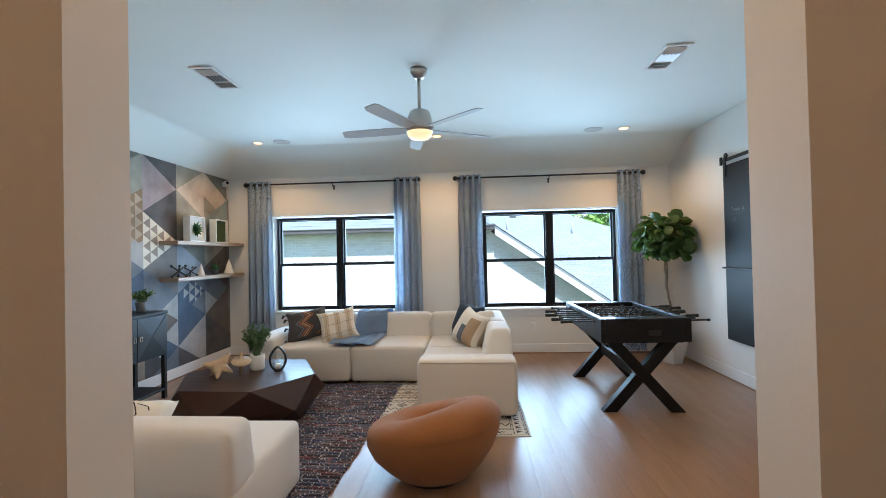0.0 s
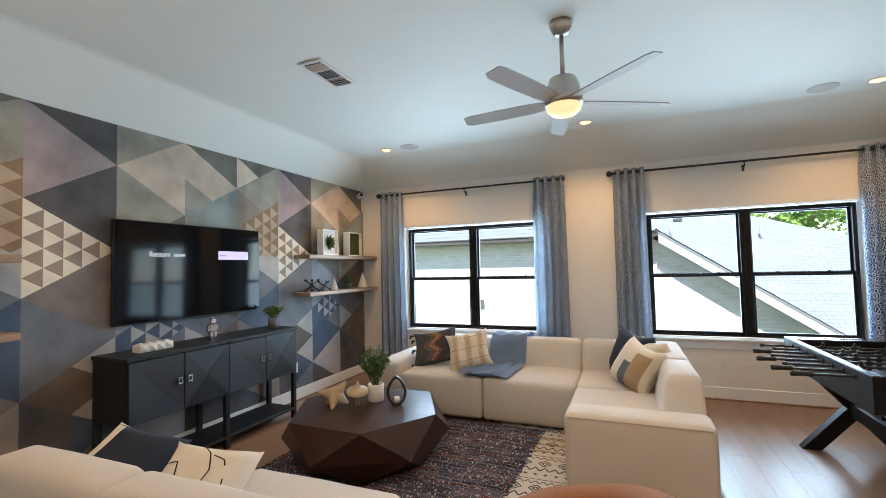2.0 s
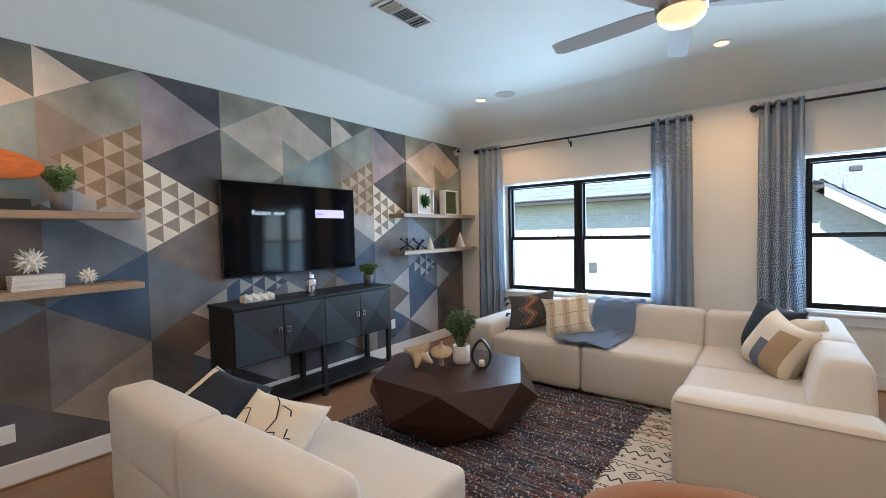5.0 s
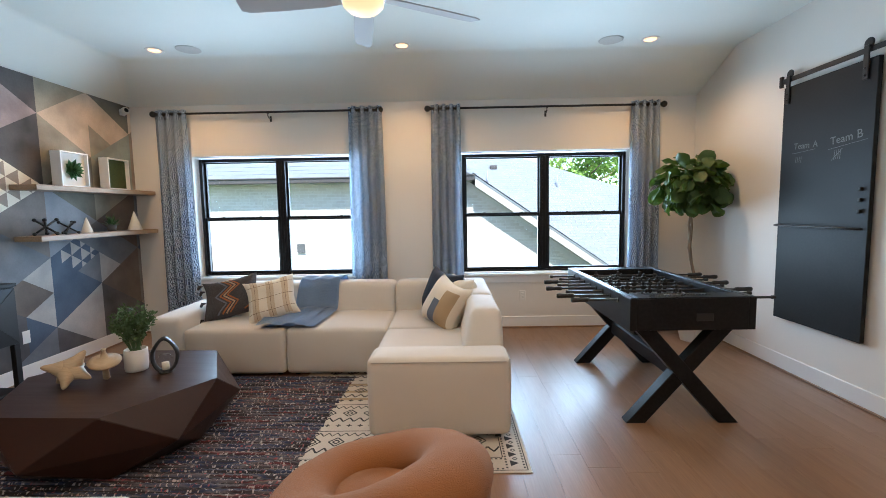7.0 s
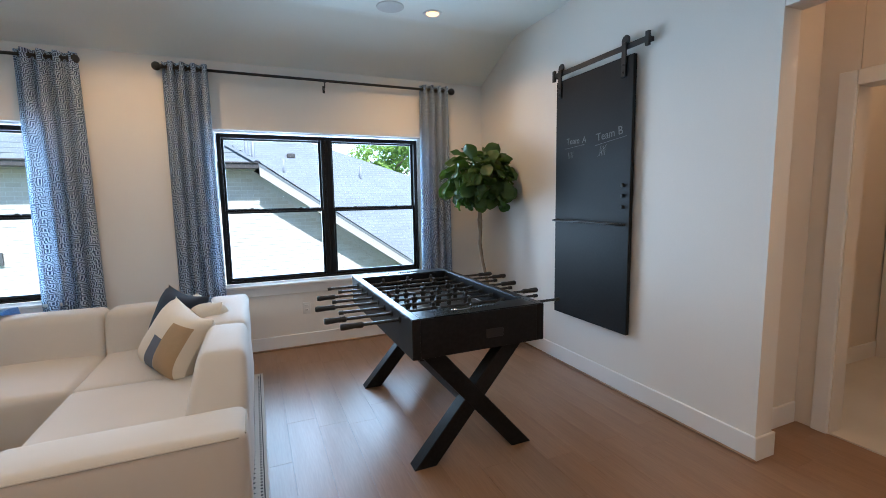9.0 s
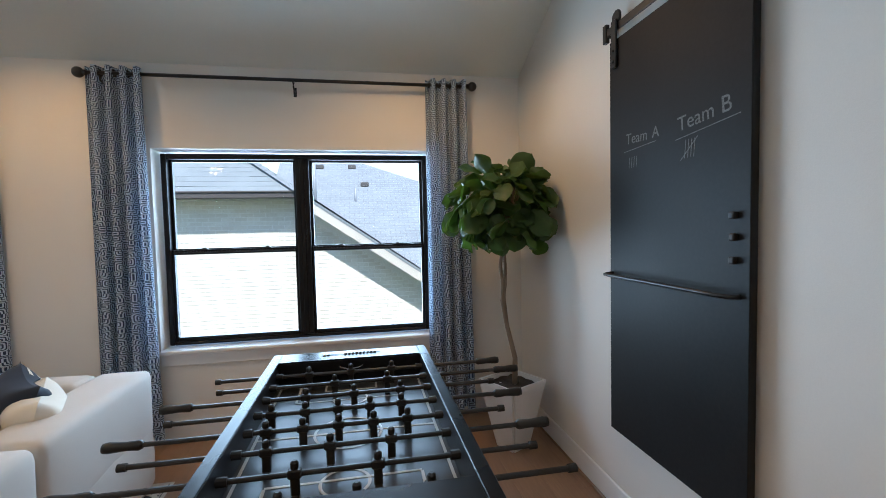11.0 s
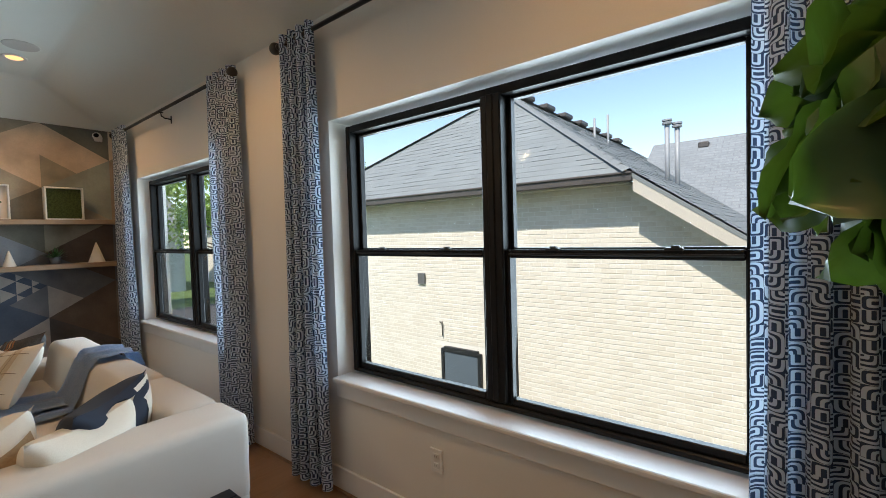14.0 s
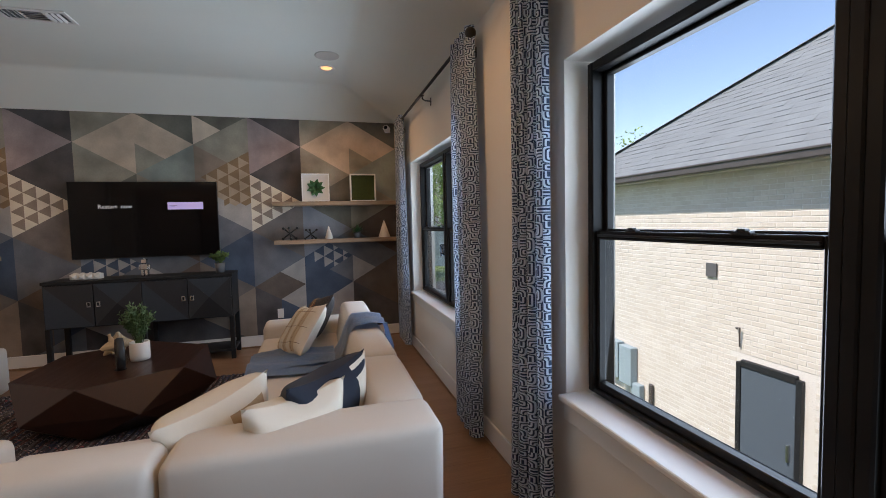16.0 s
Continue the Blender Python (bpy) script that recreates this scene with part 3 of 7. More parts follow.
def sofa_module(name, at, rz, w, d, label, back=True, arm_l=False, arm_r=False, corner=0, zs=0.43, zb=0.72, group="ivory modular sofa"):
    """One sofa section; its front is y = 0 and its back y = d."""
    s = thing(name, label, "sofa", at, rz, group)
    al = 0.29 if arm_l else 0.0
    ar = 0.29 if arm_r else 0.0
    block("seat", (al + 0.004, 0.0, 0.025), (w - ar - 0.004, d - 0.005, zs), s, 0.04, 0.018)
    if back:
        back_block((0.004 + (al if arm_l else 0), d - 0.30, zs - 0.10), (w - 0.004 - (ar if arm_r else 0) - (0.276 if corner else 0), d, zb), 0.07, s)
    if corner > 0:
        bm = pad((0.28, d - 0.004, zb - zs + 0.10), 0.04, 3, 0.006)
        ob = part("backrest", bm, FABRIC, s, smooth=True)
        ob.location = (w - 0.28, 0.004, zs - 0.10)
    if arm_l:
        block("armrest", (0.0, 0.0, 0.02), (0.285, d, 0.545), s, 0.05, 0.008)
    if arm_r:
        block("armrest", (w - 0.285, 0.0, 0.02), (w, d, 0.545), s, 0.05, 0.008)
    for fx in (0.06, w - 0.10):
        for fy in (0.06, d - 0.10):
            part("foot", boxes(((fx, fy, 0.0), (fx + 0.04, fy + 0.04, 0.03)), bevel=0.004, seg=1), BLACKM, s)
    return s


RUGZ = 0.012
sofa_module("sofa_section", (1.17, 5.93, RUGZ), 0, 1.20, 0.93, "ivory fabric sofa section with one low arm, before the window", arm_l=True)
sofa_module("sofa_section", (2.37, 5.93, RUGZ), 0, 0.895, 0.93, "ivory fabric armless sofa section with throw, before the window")
sofa_module("sofa_section", (3.265, 5.93, RUGZ), 0, 0.935, 0.93, "ivory fabric corner section of the sofa", corner=1)


def wing():
    """The section that runs out from the corner, its back on the open side, its low arm at the end."""
    s = thing("sofa_section", "ivory fabric end section with low arm, on the patterned rug", "sofa", (3.30, 4.82, RUGZ), 0, "ivory modular sofa")
    block("seat", (-0.03, 0.27, 0.025), (0.895, 1.105, 0.43), s, 0.04, 0.018)
    block("armrest", (0.0, 0.0, 0.03), (0.90, 0.285, 0.535), s, 0.045, 0.006)
    bm = pad((0.30, 0.80, 0.37), 0.05, 3, 0.010)
    for v in bm.verts:
        v.co.x += 0.08 * (v.co.z / 0.37) * max(0.0, 1 - v.co.x / 0.30)
        v.co.y += 0.22 * (v.co.z / 0.37) * max(0.0, 1 - v.co.y / 0.80)
    ob = part("backrest", bm, FABRIC, s, smooth=True)
    ob.location = (0.60, 0.30, 0.35)
    for fx, fy in ((0.05, 0.05), (0.80, 0.05), (0.05, 1.02), (0.80, 1.02)):
        part("foot", boxes(((fx, fy, 0.0), (fx + 0.04, fy + 0.04, 0.035)), bevel=0.004, seg=1), BLACKM, s)
    # corded seams along the arm, the seam's shadow put into the cord's colour
    bm = bmesh.new()
    for pts in (((0.03, 0.0, 0.512), (0.87, 0.0, 0.512)), ((0.895, 0.03, 0.512), (0.895, 0.25, 0.512))):
        tube(bm, pts, 0.004, 6)
    part("seam", bm, SEAM, s)
    return s


wing()
# loveseat with its back to the entry
sofa_module("sofa_section", (1.715, 3.72, RUGZ - 0.006), 180, 0.86, 0.86, "ivory fabric loveseat section, back turned to the entry", group="ivory loveseat", zb=0.69)
sofa_module("sofa_section", (2.665, 3.72, RUGZ - 0.006), 180, 0.945, 0.86, "ivory fabric loveseat section with open side", group="ivory loveseat", zb=0.69)


def tub_chair():
    """A low tub chair: a fat rim, highest at the back, over a bowl."""
    ch = thing("tub_chair", "caramel boucle tub chair with a fat rounded rim", "chair", (3.52, 3.89, 0.0), -40)
    n, k = 64, 18
    bm = bmesh.new()
    rings = []
    for i in range(n):
        a = i * math.tau / n
        bk = 0.5 + 0.5 * math.cos(a)            # 1 at the back
        R = 0.310 + 0.010 * bk
        zc = 0.275 + 0.165 * bk ** 1.2
        rw, rh = 0.128 + 0.025 * bk, 0.080 + 0.034 * bk
        ring = []
        for j in range(k):
            b = j * math.tau / k
            rr = R + rw * math.cos(b)
            p = Vector((rr * math.cos(a), rr * math.sin(a), zc + rh * math.sin(b)))
            p += 0.006 * noise.noise_vector(p * 9)
            ring.append(bm.verts.new(p))
        rings.append(ring)
    for i in range(n):
        u, v = rings[i], rings[(i + 1) % n]
        for j in range(k):
            bm.faces.new((u[j], v[j], v[(j + 1) % k], u[(j + 1) % k]))
    part("rim", bm, BOUCLE, ch, smooth=True)
    bm = bmesh.new()
    prof = [(0.0, 0.03), (0.215, 0.03), (0.275, 0.055), (0.345, 0.11), (0.405, 0.18), (0.442, 0.26), (0.445, 0.31)]
    n = 64
    rings = []
    for r, z in prof[1:]:
        ring = []
        for i in range(n):
            a = i * math.tau / n
            bk = 0.5 + 0.5 * math.cos(a)
            h = max(0.0, (z - 0.06) / 0.25)
            p = Vector(((r + 0.02 * bk * h) * math.cos(a), (r + 0.02 * bk * h) * math.sin(a), z + (0.160 * bk ** 1.2 - 0.045) * h))
            p += 0.004 * noise.noise_vector(p * 9)
            ring.append(bm.verts.new(p))
        rings.append(ring)
    for u, v in zip(rings, rings[1:]):
        for i in range(n):
            bm.faces.new((u[i], u[(i + 1) % n], v[(i + 1) % n], v[i]))
    bm.faces.new(rings[0][::-1])
    part("shell", bm, BOUCLE, ch, smooth=True)
    bm = bmesh.new()
    lathe(bm, [(0.0005, 0.20), (0.20, 0.20), (0.240, 0.235), (0.240, 0.275), (0.20, 0.302), (0.12, 0.318), (0.0005, 0.322)], 40, (-0.02, 0, 0))
    for v in bm.verts:
        v.co += 0.006 * noise.noise_vector(v.co * 8)
    part("seat", bm, BOUCLE, ch, smooth=True)
    bm = bmesh.new()
    lathe(bm, [(0.20, 0.0), (0.20, 0.032)], 32)
    part("swivel_base", bm, BLACKM, ch)


tub_chair()


def coffee_table():
    t = thing("coffee_table", "dark walnut faceted hexagonal coffee table on the rag rug", "coffee table", (1.70, 4.90, 0.014), -2)

    def ring(r, z, a0):
        return [(r * math.cos(radians(a0 + 60 * i)), r * math.sin(radians(a0 + 60 * i)), z) for i in range(6)]

    top, mid, low = ring(0.635, 0.405, 0), ring(0.69, 0.185, -30), ring(0.50, 0.0, 0)
    bm = bmesh.new()
    T_, M_, L_ = ([bm.verts.new(p) for p in r] for r in (top, mid, low))
    bm.faces.new(L_[::-1])
    for i in range(6):
        bm.faces.new((T_[i], M_[i], M_[(i + 1) % 6]))
        bm.faces.new((T_[i], M_[(i + 1) % 6], T_[(i + 1) % 6]))
        bm.faces.new((L_[i], M_[(i + 1) % 6], M_[i]))
        bm.faces.new((L_[i], L_[(i + 1) % 6], M_[(i + 1) % 6]))
    bmesh.ops.recalc_face_normals(bm, faces=bm.faces)
    bmesh.ops.bevel(bm, geom=bm.edges[:], offset=0.0025, segments=2, affect="EDGES")
    part("body", bm, WALNUT, t)
    bm = bmesh.new()
    prism(bm, [(x * 0.998, y * 0.998, 0.385) for x, y, z in top], (0, 0, 0.022))
    bmesh.ops.bevel(bm, geom=bm.edges[:], offset=0.002, segments=2, affect="EDGES")
    part("tabletop", bm, WALNUT, t)
    return t


coffee_table()

# ---------------------------------------------------------------- table football


def football_table():
    X0, X1, Y0, Y1, Z0, Z1 = -0.40, 0.40, -0.735, 0.722, 0.665, 0.875
    t = thing("football_table", "black wooden table football game on crossed legs", "game table", (5.378, 5.69, 0.0))
    for lo, hi in (((X0, Y0, Z0), (X0 + 0.045, Y1, Z1)), ((X1 - 0.045, Y0, Z0), (X1, Y1, Z1)), ((X0 + 0.045, Y0, Z0), (X1 - 0.045, Y0 + 0.15, Z1 - 0.002)), ((X0 + 0.045, Y1 - 0.15, Z0), (X1 - 0.045, Y1, Z1 - 0.002))):
        part("side_panel", boxes((lo, hi), bevel=0.004, seg=2), FOOS, t)
        part("top_cap", boxes(((lo[0] + 0.001, lo[1] + 0.001, hi[2] + 0.0005), (hi[0] - 0.001, hi[1] - 0.001, Z1 + 0.005)), bevel=0.002, seg=1), FOOSTOP, t)
    part("bottom_panel", boxes(((X0 + 0.045, Y0 + 0.15, Z0 + 0.02), (X1 - 0.045, Y1 - 0.15, Z0 + 0.045))), FOOS, t)
    pf = part("playfield", boxes(((X0 + 0.046, Y0 + 0.151, Z1 - 0.125), (X1 - 0.046, Y1 - 0.151, Z1 - 0.115))), FIELD, t)
    zf = Z1 - 0.1135
    bm = bmesh.new()
    hx, hy = 0.34, 0.565
    L = 0.005
    for lo, hi in (((-hx, -L), (hx, L)), ((-hx, -hy), (-hx + 0.01, hy)), ((hx - 0.01, -hy), (hx, hy))):
        box(bm, (*lo, zf - 0.001), (*hi, zf + 0.0004))
    for s in (-1, 1):
        for w, d in ((0.24, 0.24), (0.12, 0.12)):
            a, b = sorted((s * (hy - d), s * (hy - d) + 2 * L))
            box(bm, (-w, a, zf - 0.001), (w, b, zf + 0.0004))
            a, b = sorted((s * (hy - d), s * hy))
            for sx in (-w, w):
                box(bm, (sx - L, a, zf - 0.001), (sx + L, b, zf + 0.0004))
    for cy, r in ((0, 0.12), (-0.34, 0.07), (0.34, 0.07)):
        n = 36
        for i in range(n):
            a0, a1 = i * math.tau / n, (i + 1) * math.tau / n
            ngon(bm, [(q * math.cos(a), cy + q * math.sin(a), zf + 0.0005) for q, a in ((r, a0), (r + 0.01, a0), (r + 0.01, a1), (r, a1))])
    part("line_marking", bm, FIELDL, pf)
    for s in (-1, 1):
        g = part("goal", boxes(((-0.10, s * (hy + 0.014) - 0.002, zf), (0.10, s * (hy + 0.014) + 0.002, zf + 0.075))), RUBBER, t)
        bm = tube(bmesh.new(), [(0.06 * math.cos(a) * s, s * (hy + 0.006), zf + 0.085 - 0.02 * math.sin(a)) for a in [math.pi * i / 10 for i in range(11)]], 0.004, 6)
        part("goal_rim", bm, STEEL, g)
    # rods: place, side of the grip, number of men
    rods = [(-0.53, -1, 3), (-0.38, -1, 2), (-0.23, 1, 3), (-0.083, -1, 5), (0.065, 1, 5), (0.215, -1, 3), (0.36, 1, 2), (0.51, 1, 3)]
    zr = Z1 - 0.045
    for i, (y, side, men) in enumerate(rods):
        lo, hi = (-0.62, 0.55) if side < 0 else (-0.55, 0.62)
        shift = (0.04, -0.02, -0.05, -0.03, -0.04, 0.02, 0.05, 0.0)[i]
        lo, hi = lo + shift - 0.05, hi + shift + 0.05
        rod = part("rod", tube(bmesh.new(), [(lo, y, zr), (hi, y, zr)], 0.0085, 10), BLACKM, t)
        xg = hi if side > 0 else lo
        s = side
        part("grip", tube(bmesh.new(), [(xg - s * 0.03, y, zr), (xg - s * 0.02, y, zr), (xg + s * 0.02, y, zr), (xg + s * 0.075, y, zr), (xg + s * 0.09, y, zr)],
                          [0.012, 0.017, 0.0145, 0.0185, 0.016], 12), RUBBER, rod, smooth=True)
        xe = lo if side > 0 else hi
        part("end_cap", tube(bmesh.new(), [(xe, y, zr), (xe - s * 0.025, y, zr)], 0.0125, 10), RUBBER, rod)
        span = {2: 0.24, 3: 0.20, 5: 0.125}[men]
        for m in range(men):
            x = (m - (men - 1) / 2) * span + shift
            bm = bmesh.new()
            box(bm, (x - 0.013, y - 0.010, zr - 0.065), (x + 0.013, y + 0.010, zr + 0.012), 0.004, 1)
            box(bm, (x - 0.011, y - 0.014, zr - 0.082), (x + 0.011, y + 0.014, zr - 0.060), 0.003, 1)
            box(bm, (x - 0.020, y - 0.013, zr - 0.012), (x + 0.020, y + 0.013, zr + 0.014), 0.004, 1)
            lathe(bm, [(0.006, 0.012), (0.012, 0.018), (0.012, 0.034), (0.006, 0.040)], 10, (x, y, zr))
            part("player", bm, RUBBER, rod)
        for sx in (-1, 1):
            bm = tube(bmesh.new(), [(sx * 0.352, y, zr), (sx * (0.352 - 0.03), y, zr)], 0.015, 10)
            part("bumper", bm, RUBBER, rod)
            part("bushing", tube(bmesh.new(), [(sx * 0.399, y, zr), (sx * 0.408, y, zr)], 0.019, 12), RUBBER, rod)
    # score beads in a slot in each end rail
    for s in (-1, 1):
        yb = s * (Y1 - 0.07)
        sc = part("score_slot", boxes(((-0.15, yb - 0.010, Z1 + 0.002), (0.15, yb + 0.010, Z1 + 0.0056))), RUBBER, t)
        for i in range(11):
            xb = -0.138 + i * 0.019 + (0.07 if i > 1 else 0)
            part("score_bead", lathe(bmesh.new(), [(0.005, -0.001), (0.0085, 0.003), (0.005, 0.007)], 10, (xb, yb, Z1 + 0.0055)), CHROME if i < 2 else BLACKM, sc)
    part("ball_return", boxes(((0.02, Y0 - 0.004, Z0 + 0.06), (0.13, Y0 + 0.002, Z0 + 0.11)), bevel=0.003, seg=1), RUBBER, t)
    # crossed legs and stretcher
    for y in (-0.60, 0.56):
        for s in (-1, 1):
            bm = bmesh.new()
            w = 0.105
            prism(bm, [(s * -0.375, y - 0.045 + 0.004 * s, 0.0), (s * (-0.375 + w * 1.25), y - 0.045 + 0.004 * s, 0.0), (s * 0.34, y - 0.045 + 0.004 * s, Z0), (s * (0.34 - w * 1.25), y - 0.045 + 0.004 * s, Z0)],
                  (0, 0.09 - 0.004, 0))
            bmesh.ops.bevel(bm, geom=bm.edges[:], offset=0.004, segments=1, affect="EDGES")
            part("leg", bm, FOOS, t)
        part("top_rail", boxes(((-0.36, y - 0.06, Z0 - 0.02), (0.36, y + 0.06, Z0 + 0.002)), bevel=0.003, seg=1), FOOS, t)
    part("stretcher", boxes(((-0.05, -0.56, 0.29), (0.05, 0.52, 0.39)), bevel=0.004, seg=1), FOOS, t)
    part("brace", boxes(((-0.30, -0.56, Z0 - 0.08), (-0.24, 0.52, Z0 - 0.002)), ((0.24, -0.56, Z0 - 0.08), (0.30, 0.52, Z0 - 0.002)), bevel=0.003, seg=1), FOOS, t)
    return t


football_table()

# ---------------------------------------------------------------- chalkboard on a barn-door rail


def chalkboard():
    b = thing("chalkboard", "black chalkboard panel hung from a barn-door rail", "chalkboard", (XR, 5.65, 0.47))
    board = part("board", boxes(((-0.052, -0.412, 0.0), (-0.020, 0.412, 1.970)), bevel=0.003, seg=1), CHALKB, b)
    part("rail", boxes(((-0.050, -0.53, 2.012), (-0.040, 0.47, 2.050)), bevel=0.002, seg=1), BLACKM, b)
    for y in (-0.515, 0.455):
        part("rail_bracket", boxes(((-0.056, y - 0.016, 1.985), (-0.034, y + 0.016, 2.078)), ((-0.036, y - 0.012, 2.015), (0.0, y + 0.012, 2.045)), bevel=0.003, seg=1), BLACKM, b)
    for y in (-0.33, 0.36):
        h = part("hanger", boxes(((-0.066, y - 0.020, 1.83), (-0.053, y + 0.020, 2.06)), bevel=0.003, seg=1), BLACKM, b)
        bm = lathe(bmesh.new(), [(0.030, -0.007), (0.036, -0.003), (0.036, 0.003), (0.030, 0.007)], 24)
        bmesh.ops.transform(bm, matrix=pose(-0.046, y, 2.075, 0, 90, 0), verts=bm.verts)
        part("wheel", bm, BLACKM, h)
        for z in (1.86, 1.91):
            bm = lathe(bmesh.new(), [(0.008, 0), (0.008, 0.004), (0.004, 0.007)], 10)
            bmesh.ops.transform(bm, matrix=pose(-0.066, y, z, 0, -90, 0), verts=bm.verts)
            part("bolt", bm, BLACKM, h)
    # a bowed rail to rest chalk on
    pts = [(-0.052, 0.385, 0.815), (-0.085, 0.385, 0.812), (-0.105, 0.375, 0.810), (-0.108, 0.34, 0.810), (-0.108, -0.27, 0.810), (-0.105, -0.32, 0.808), (-0.085, -0.355, 0.806), (-0.052, -0.372, 0.806)]
    part("chalk_rail", tube(bmesh.new(), pts, 0.0085, 12), BLACKM, b, smooth=True)
    for z in (1.085, 1.010, 0.930):
        part("magnet", boxes(((-0.072, -0.364, z - 0.013), (-0.052, -0.340, z + 0.013)), bevel=0.005, seg=2), RUBBER, b)
    # chalk writing, tallies and underlines; x' runs towards -y as seen from the room
    face = Matrix(((0, 0, -1, -0.0525), (-1, 0, 0, 0), (0, 1, 0, 0), (0, 0, 0, 1)))

    def write(body, size, y, z, tilt=0.0):
        return text_mesh(body, size, face @ pose(-y, z, 0, 0, 0, tilt), CHALK, "chalk_writing", board)

    write("Team", 0.070, 0.275, 1.440, -2)
    write("A", 0.070, 0.085, 1.434, -2)
    write("Team", 0.082, -0.075, 1.425, 5)
    write("B", 0.086, -0.288, 1.443, 5)

    def stroke(p, q, w=0.003):
        bm = bmesh.new()
        p, q = Vector((0, *p)), Vector((0, *q))
        d = (q - p).normalized()
        nrm = Vector((0, -d.z, d.y)) * w / 2
        prism(bm, [Vector((-0.0522, 0, 0)) + v for v in (p - nrm, q - nrm, q + nrm, p + nrm)], (-0.0006, 0, 0))
        part("chalk_stroke", bm, CHALK, board)

    stroke((0.29, 1.405), (0.06, 1.418))
    stroke((-0.06, 1.395), (-0.37, 1.428))
    for i in range(4):
        stroke((0.245 - 0.018 * i, 1.375), (0.250 - 0.018 * i, 1.325))
        stroke((-0.118 - 0.016 * i, 1.385), (-0.112 - 0.016 * i, 1.315))
    stroke((-0.09, 1.310), (-0.18, 1.390))


chalkboard()
# ---------------------------------------------------------------- curtains


def curtain_cloth():
    """White cloth printed with a rounded black-navy maze: nested corners and hairpins that turn from cell to cell."""
    m = material("maze_print_cloth", (0.62, 0.63, 0.66), 0.85, bump=0.2, bump_scale=500)
    t = m.node_tree
    b = t.nodes["Principled BSDF"]

    def math_(op, a, c=None, d=None):
        n = t.nodes.new("ShaderNodeMath")
        n.operation = op
        for k, v in enumerate((a, c, d)):
            if v is None:
                continue
            if isinstance(v, (int, float)):
                n.inputs[k].default_value = v
            else:
                t.links.new(v, n.inputs[k])
        return n.outputs[0]

    def vec(op, a, scale=None):
        n = t.nodes.new("ShaderNodeVectorMath")
        n.operation = op
        t.links.new(a, n.inputs[0])
        if scale:
            n.inputs["Scale"].default_value = scale
        return n.outputs[0]

    uv = t.nodes.new("ShaderNodeTexCoord").outputs["UV"]
    cell = vec("SCALE", uv, 1 / 0.036)
    wn_ = t.nodes.new("ShaderNodeTexWhiteNoise")
    wn_.noise_dimensions = "2D"
    t.links.new(vec("FLOOR", cell), wn_.inputs["Vector"])
    rs = t.nodes.new("ShaderNodeSeparateColor")
    t.links.new(wn_.outputs["Color"], rs.inputs[0])
    sp = t.nodes.new("ShaderNodeSeparateXYZ")
    t.links.new(vec("FRACTION", cell), sp.inputs[0])
    fx = math_("ABSOLUTE", math_("SUBTRACT", math_("GREATER_THAN", rs.outputs[0], 0.5), sp.outputs[0]))
    fy = math_("ABSOLUTE", math_("SUBTRACT", math_("GREATER_THAN", rs.outputs[1], 0.5), sp.outputs[1]))

    def rounded(p, q):
        return math_("POWER", math_("ADD", math_("POWER", p, 5.0), math_("POWER", q, 5.0)), 0.2)

    bend = rounded(fx, fy)
    pin = rounded(math_("ABSOLUTE", math_("SUBTRACT", sp.outputs[0], 0.5)), math_("MAXIMUM", math_("SUBTRACT", fy, 0.5), 0.0))
    pin2 = rounded(math_("ABSOLUTE", math_("SUBTRACT", sp.outputs[1], 0.5)), math_("MAXIMUM", math_("SUBTRACT", fx, 0.5), 0.0))
    last = bend
    for lo, other in ((0.55, pin), (0.80, pin2)):
        mx = t.nodes.new("ShaderNodeMix")
        t.links.new(math_("GREATER_THAN", rs.outputs[2], lo), mx.inputs[0])
        t.links.new(last, mx.inputs[2])
        t.links.new(other, mx.inputs[3])
        last = mx.outputs[0]
    wave = math_("SINE", math_("MULTIPLY_ADD", last, 3.0 * math.tau, 0.6))
    edge = t.nodes.new("ShaderNodeMapRange")
    edge.inputs[1].default_value, edge.inputs[2].default_value = -0.02, 0.26
    t.links.new(wave, edge.inputs[0])
    col = t.nodes.new("ShaderNodeMix")
    col.data_type = "RGBA"
    col.inputs[6].default_value = (0.65, 0.77, 0.91, 1)
    col.inputs[7].default_value = (0.034, 0.064, 0.135, 1)
    t.links.new(edge.outputs[0], col.inputs[0])
    t.links.new(col.outputs[2], b.inputs["Base Color"])
    b.inputs["Sheen Weight"].default_value = 0.15
    # thin enough to let some daylight through
    tl = t.nodes.new("ShaderNodeBsdfTranslucent")
    t.links.new(col.outputs[2], tl.inputs[0])
    ms = t.nodes.new("ShaderNodeMixShader")
    ms.inputs[0].default_value = 0.38
    out = t.nodes["Material Output"]
    t.links.new(b.outputs[0], ms.inputs[1])
    t.links.new(tl.outputs[0], ms.inputs[2])
    t.links.new(ms.outputs[0], out.inputs[0])
    return m


CLOTH = curtain_cloth()
ROD_Y, ROD_Z = 7.415, 2.64


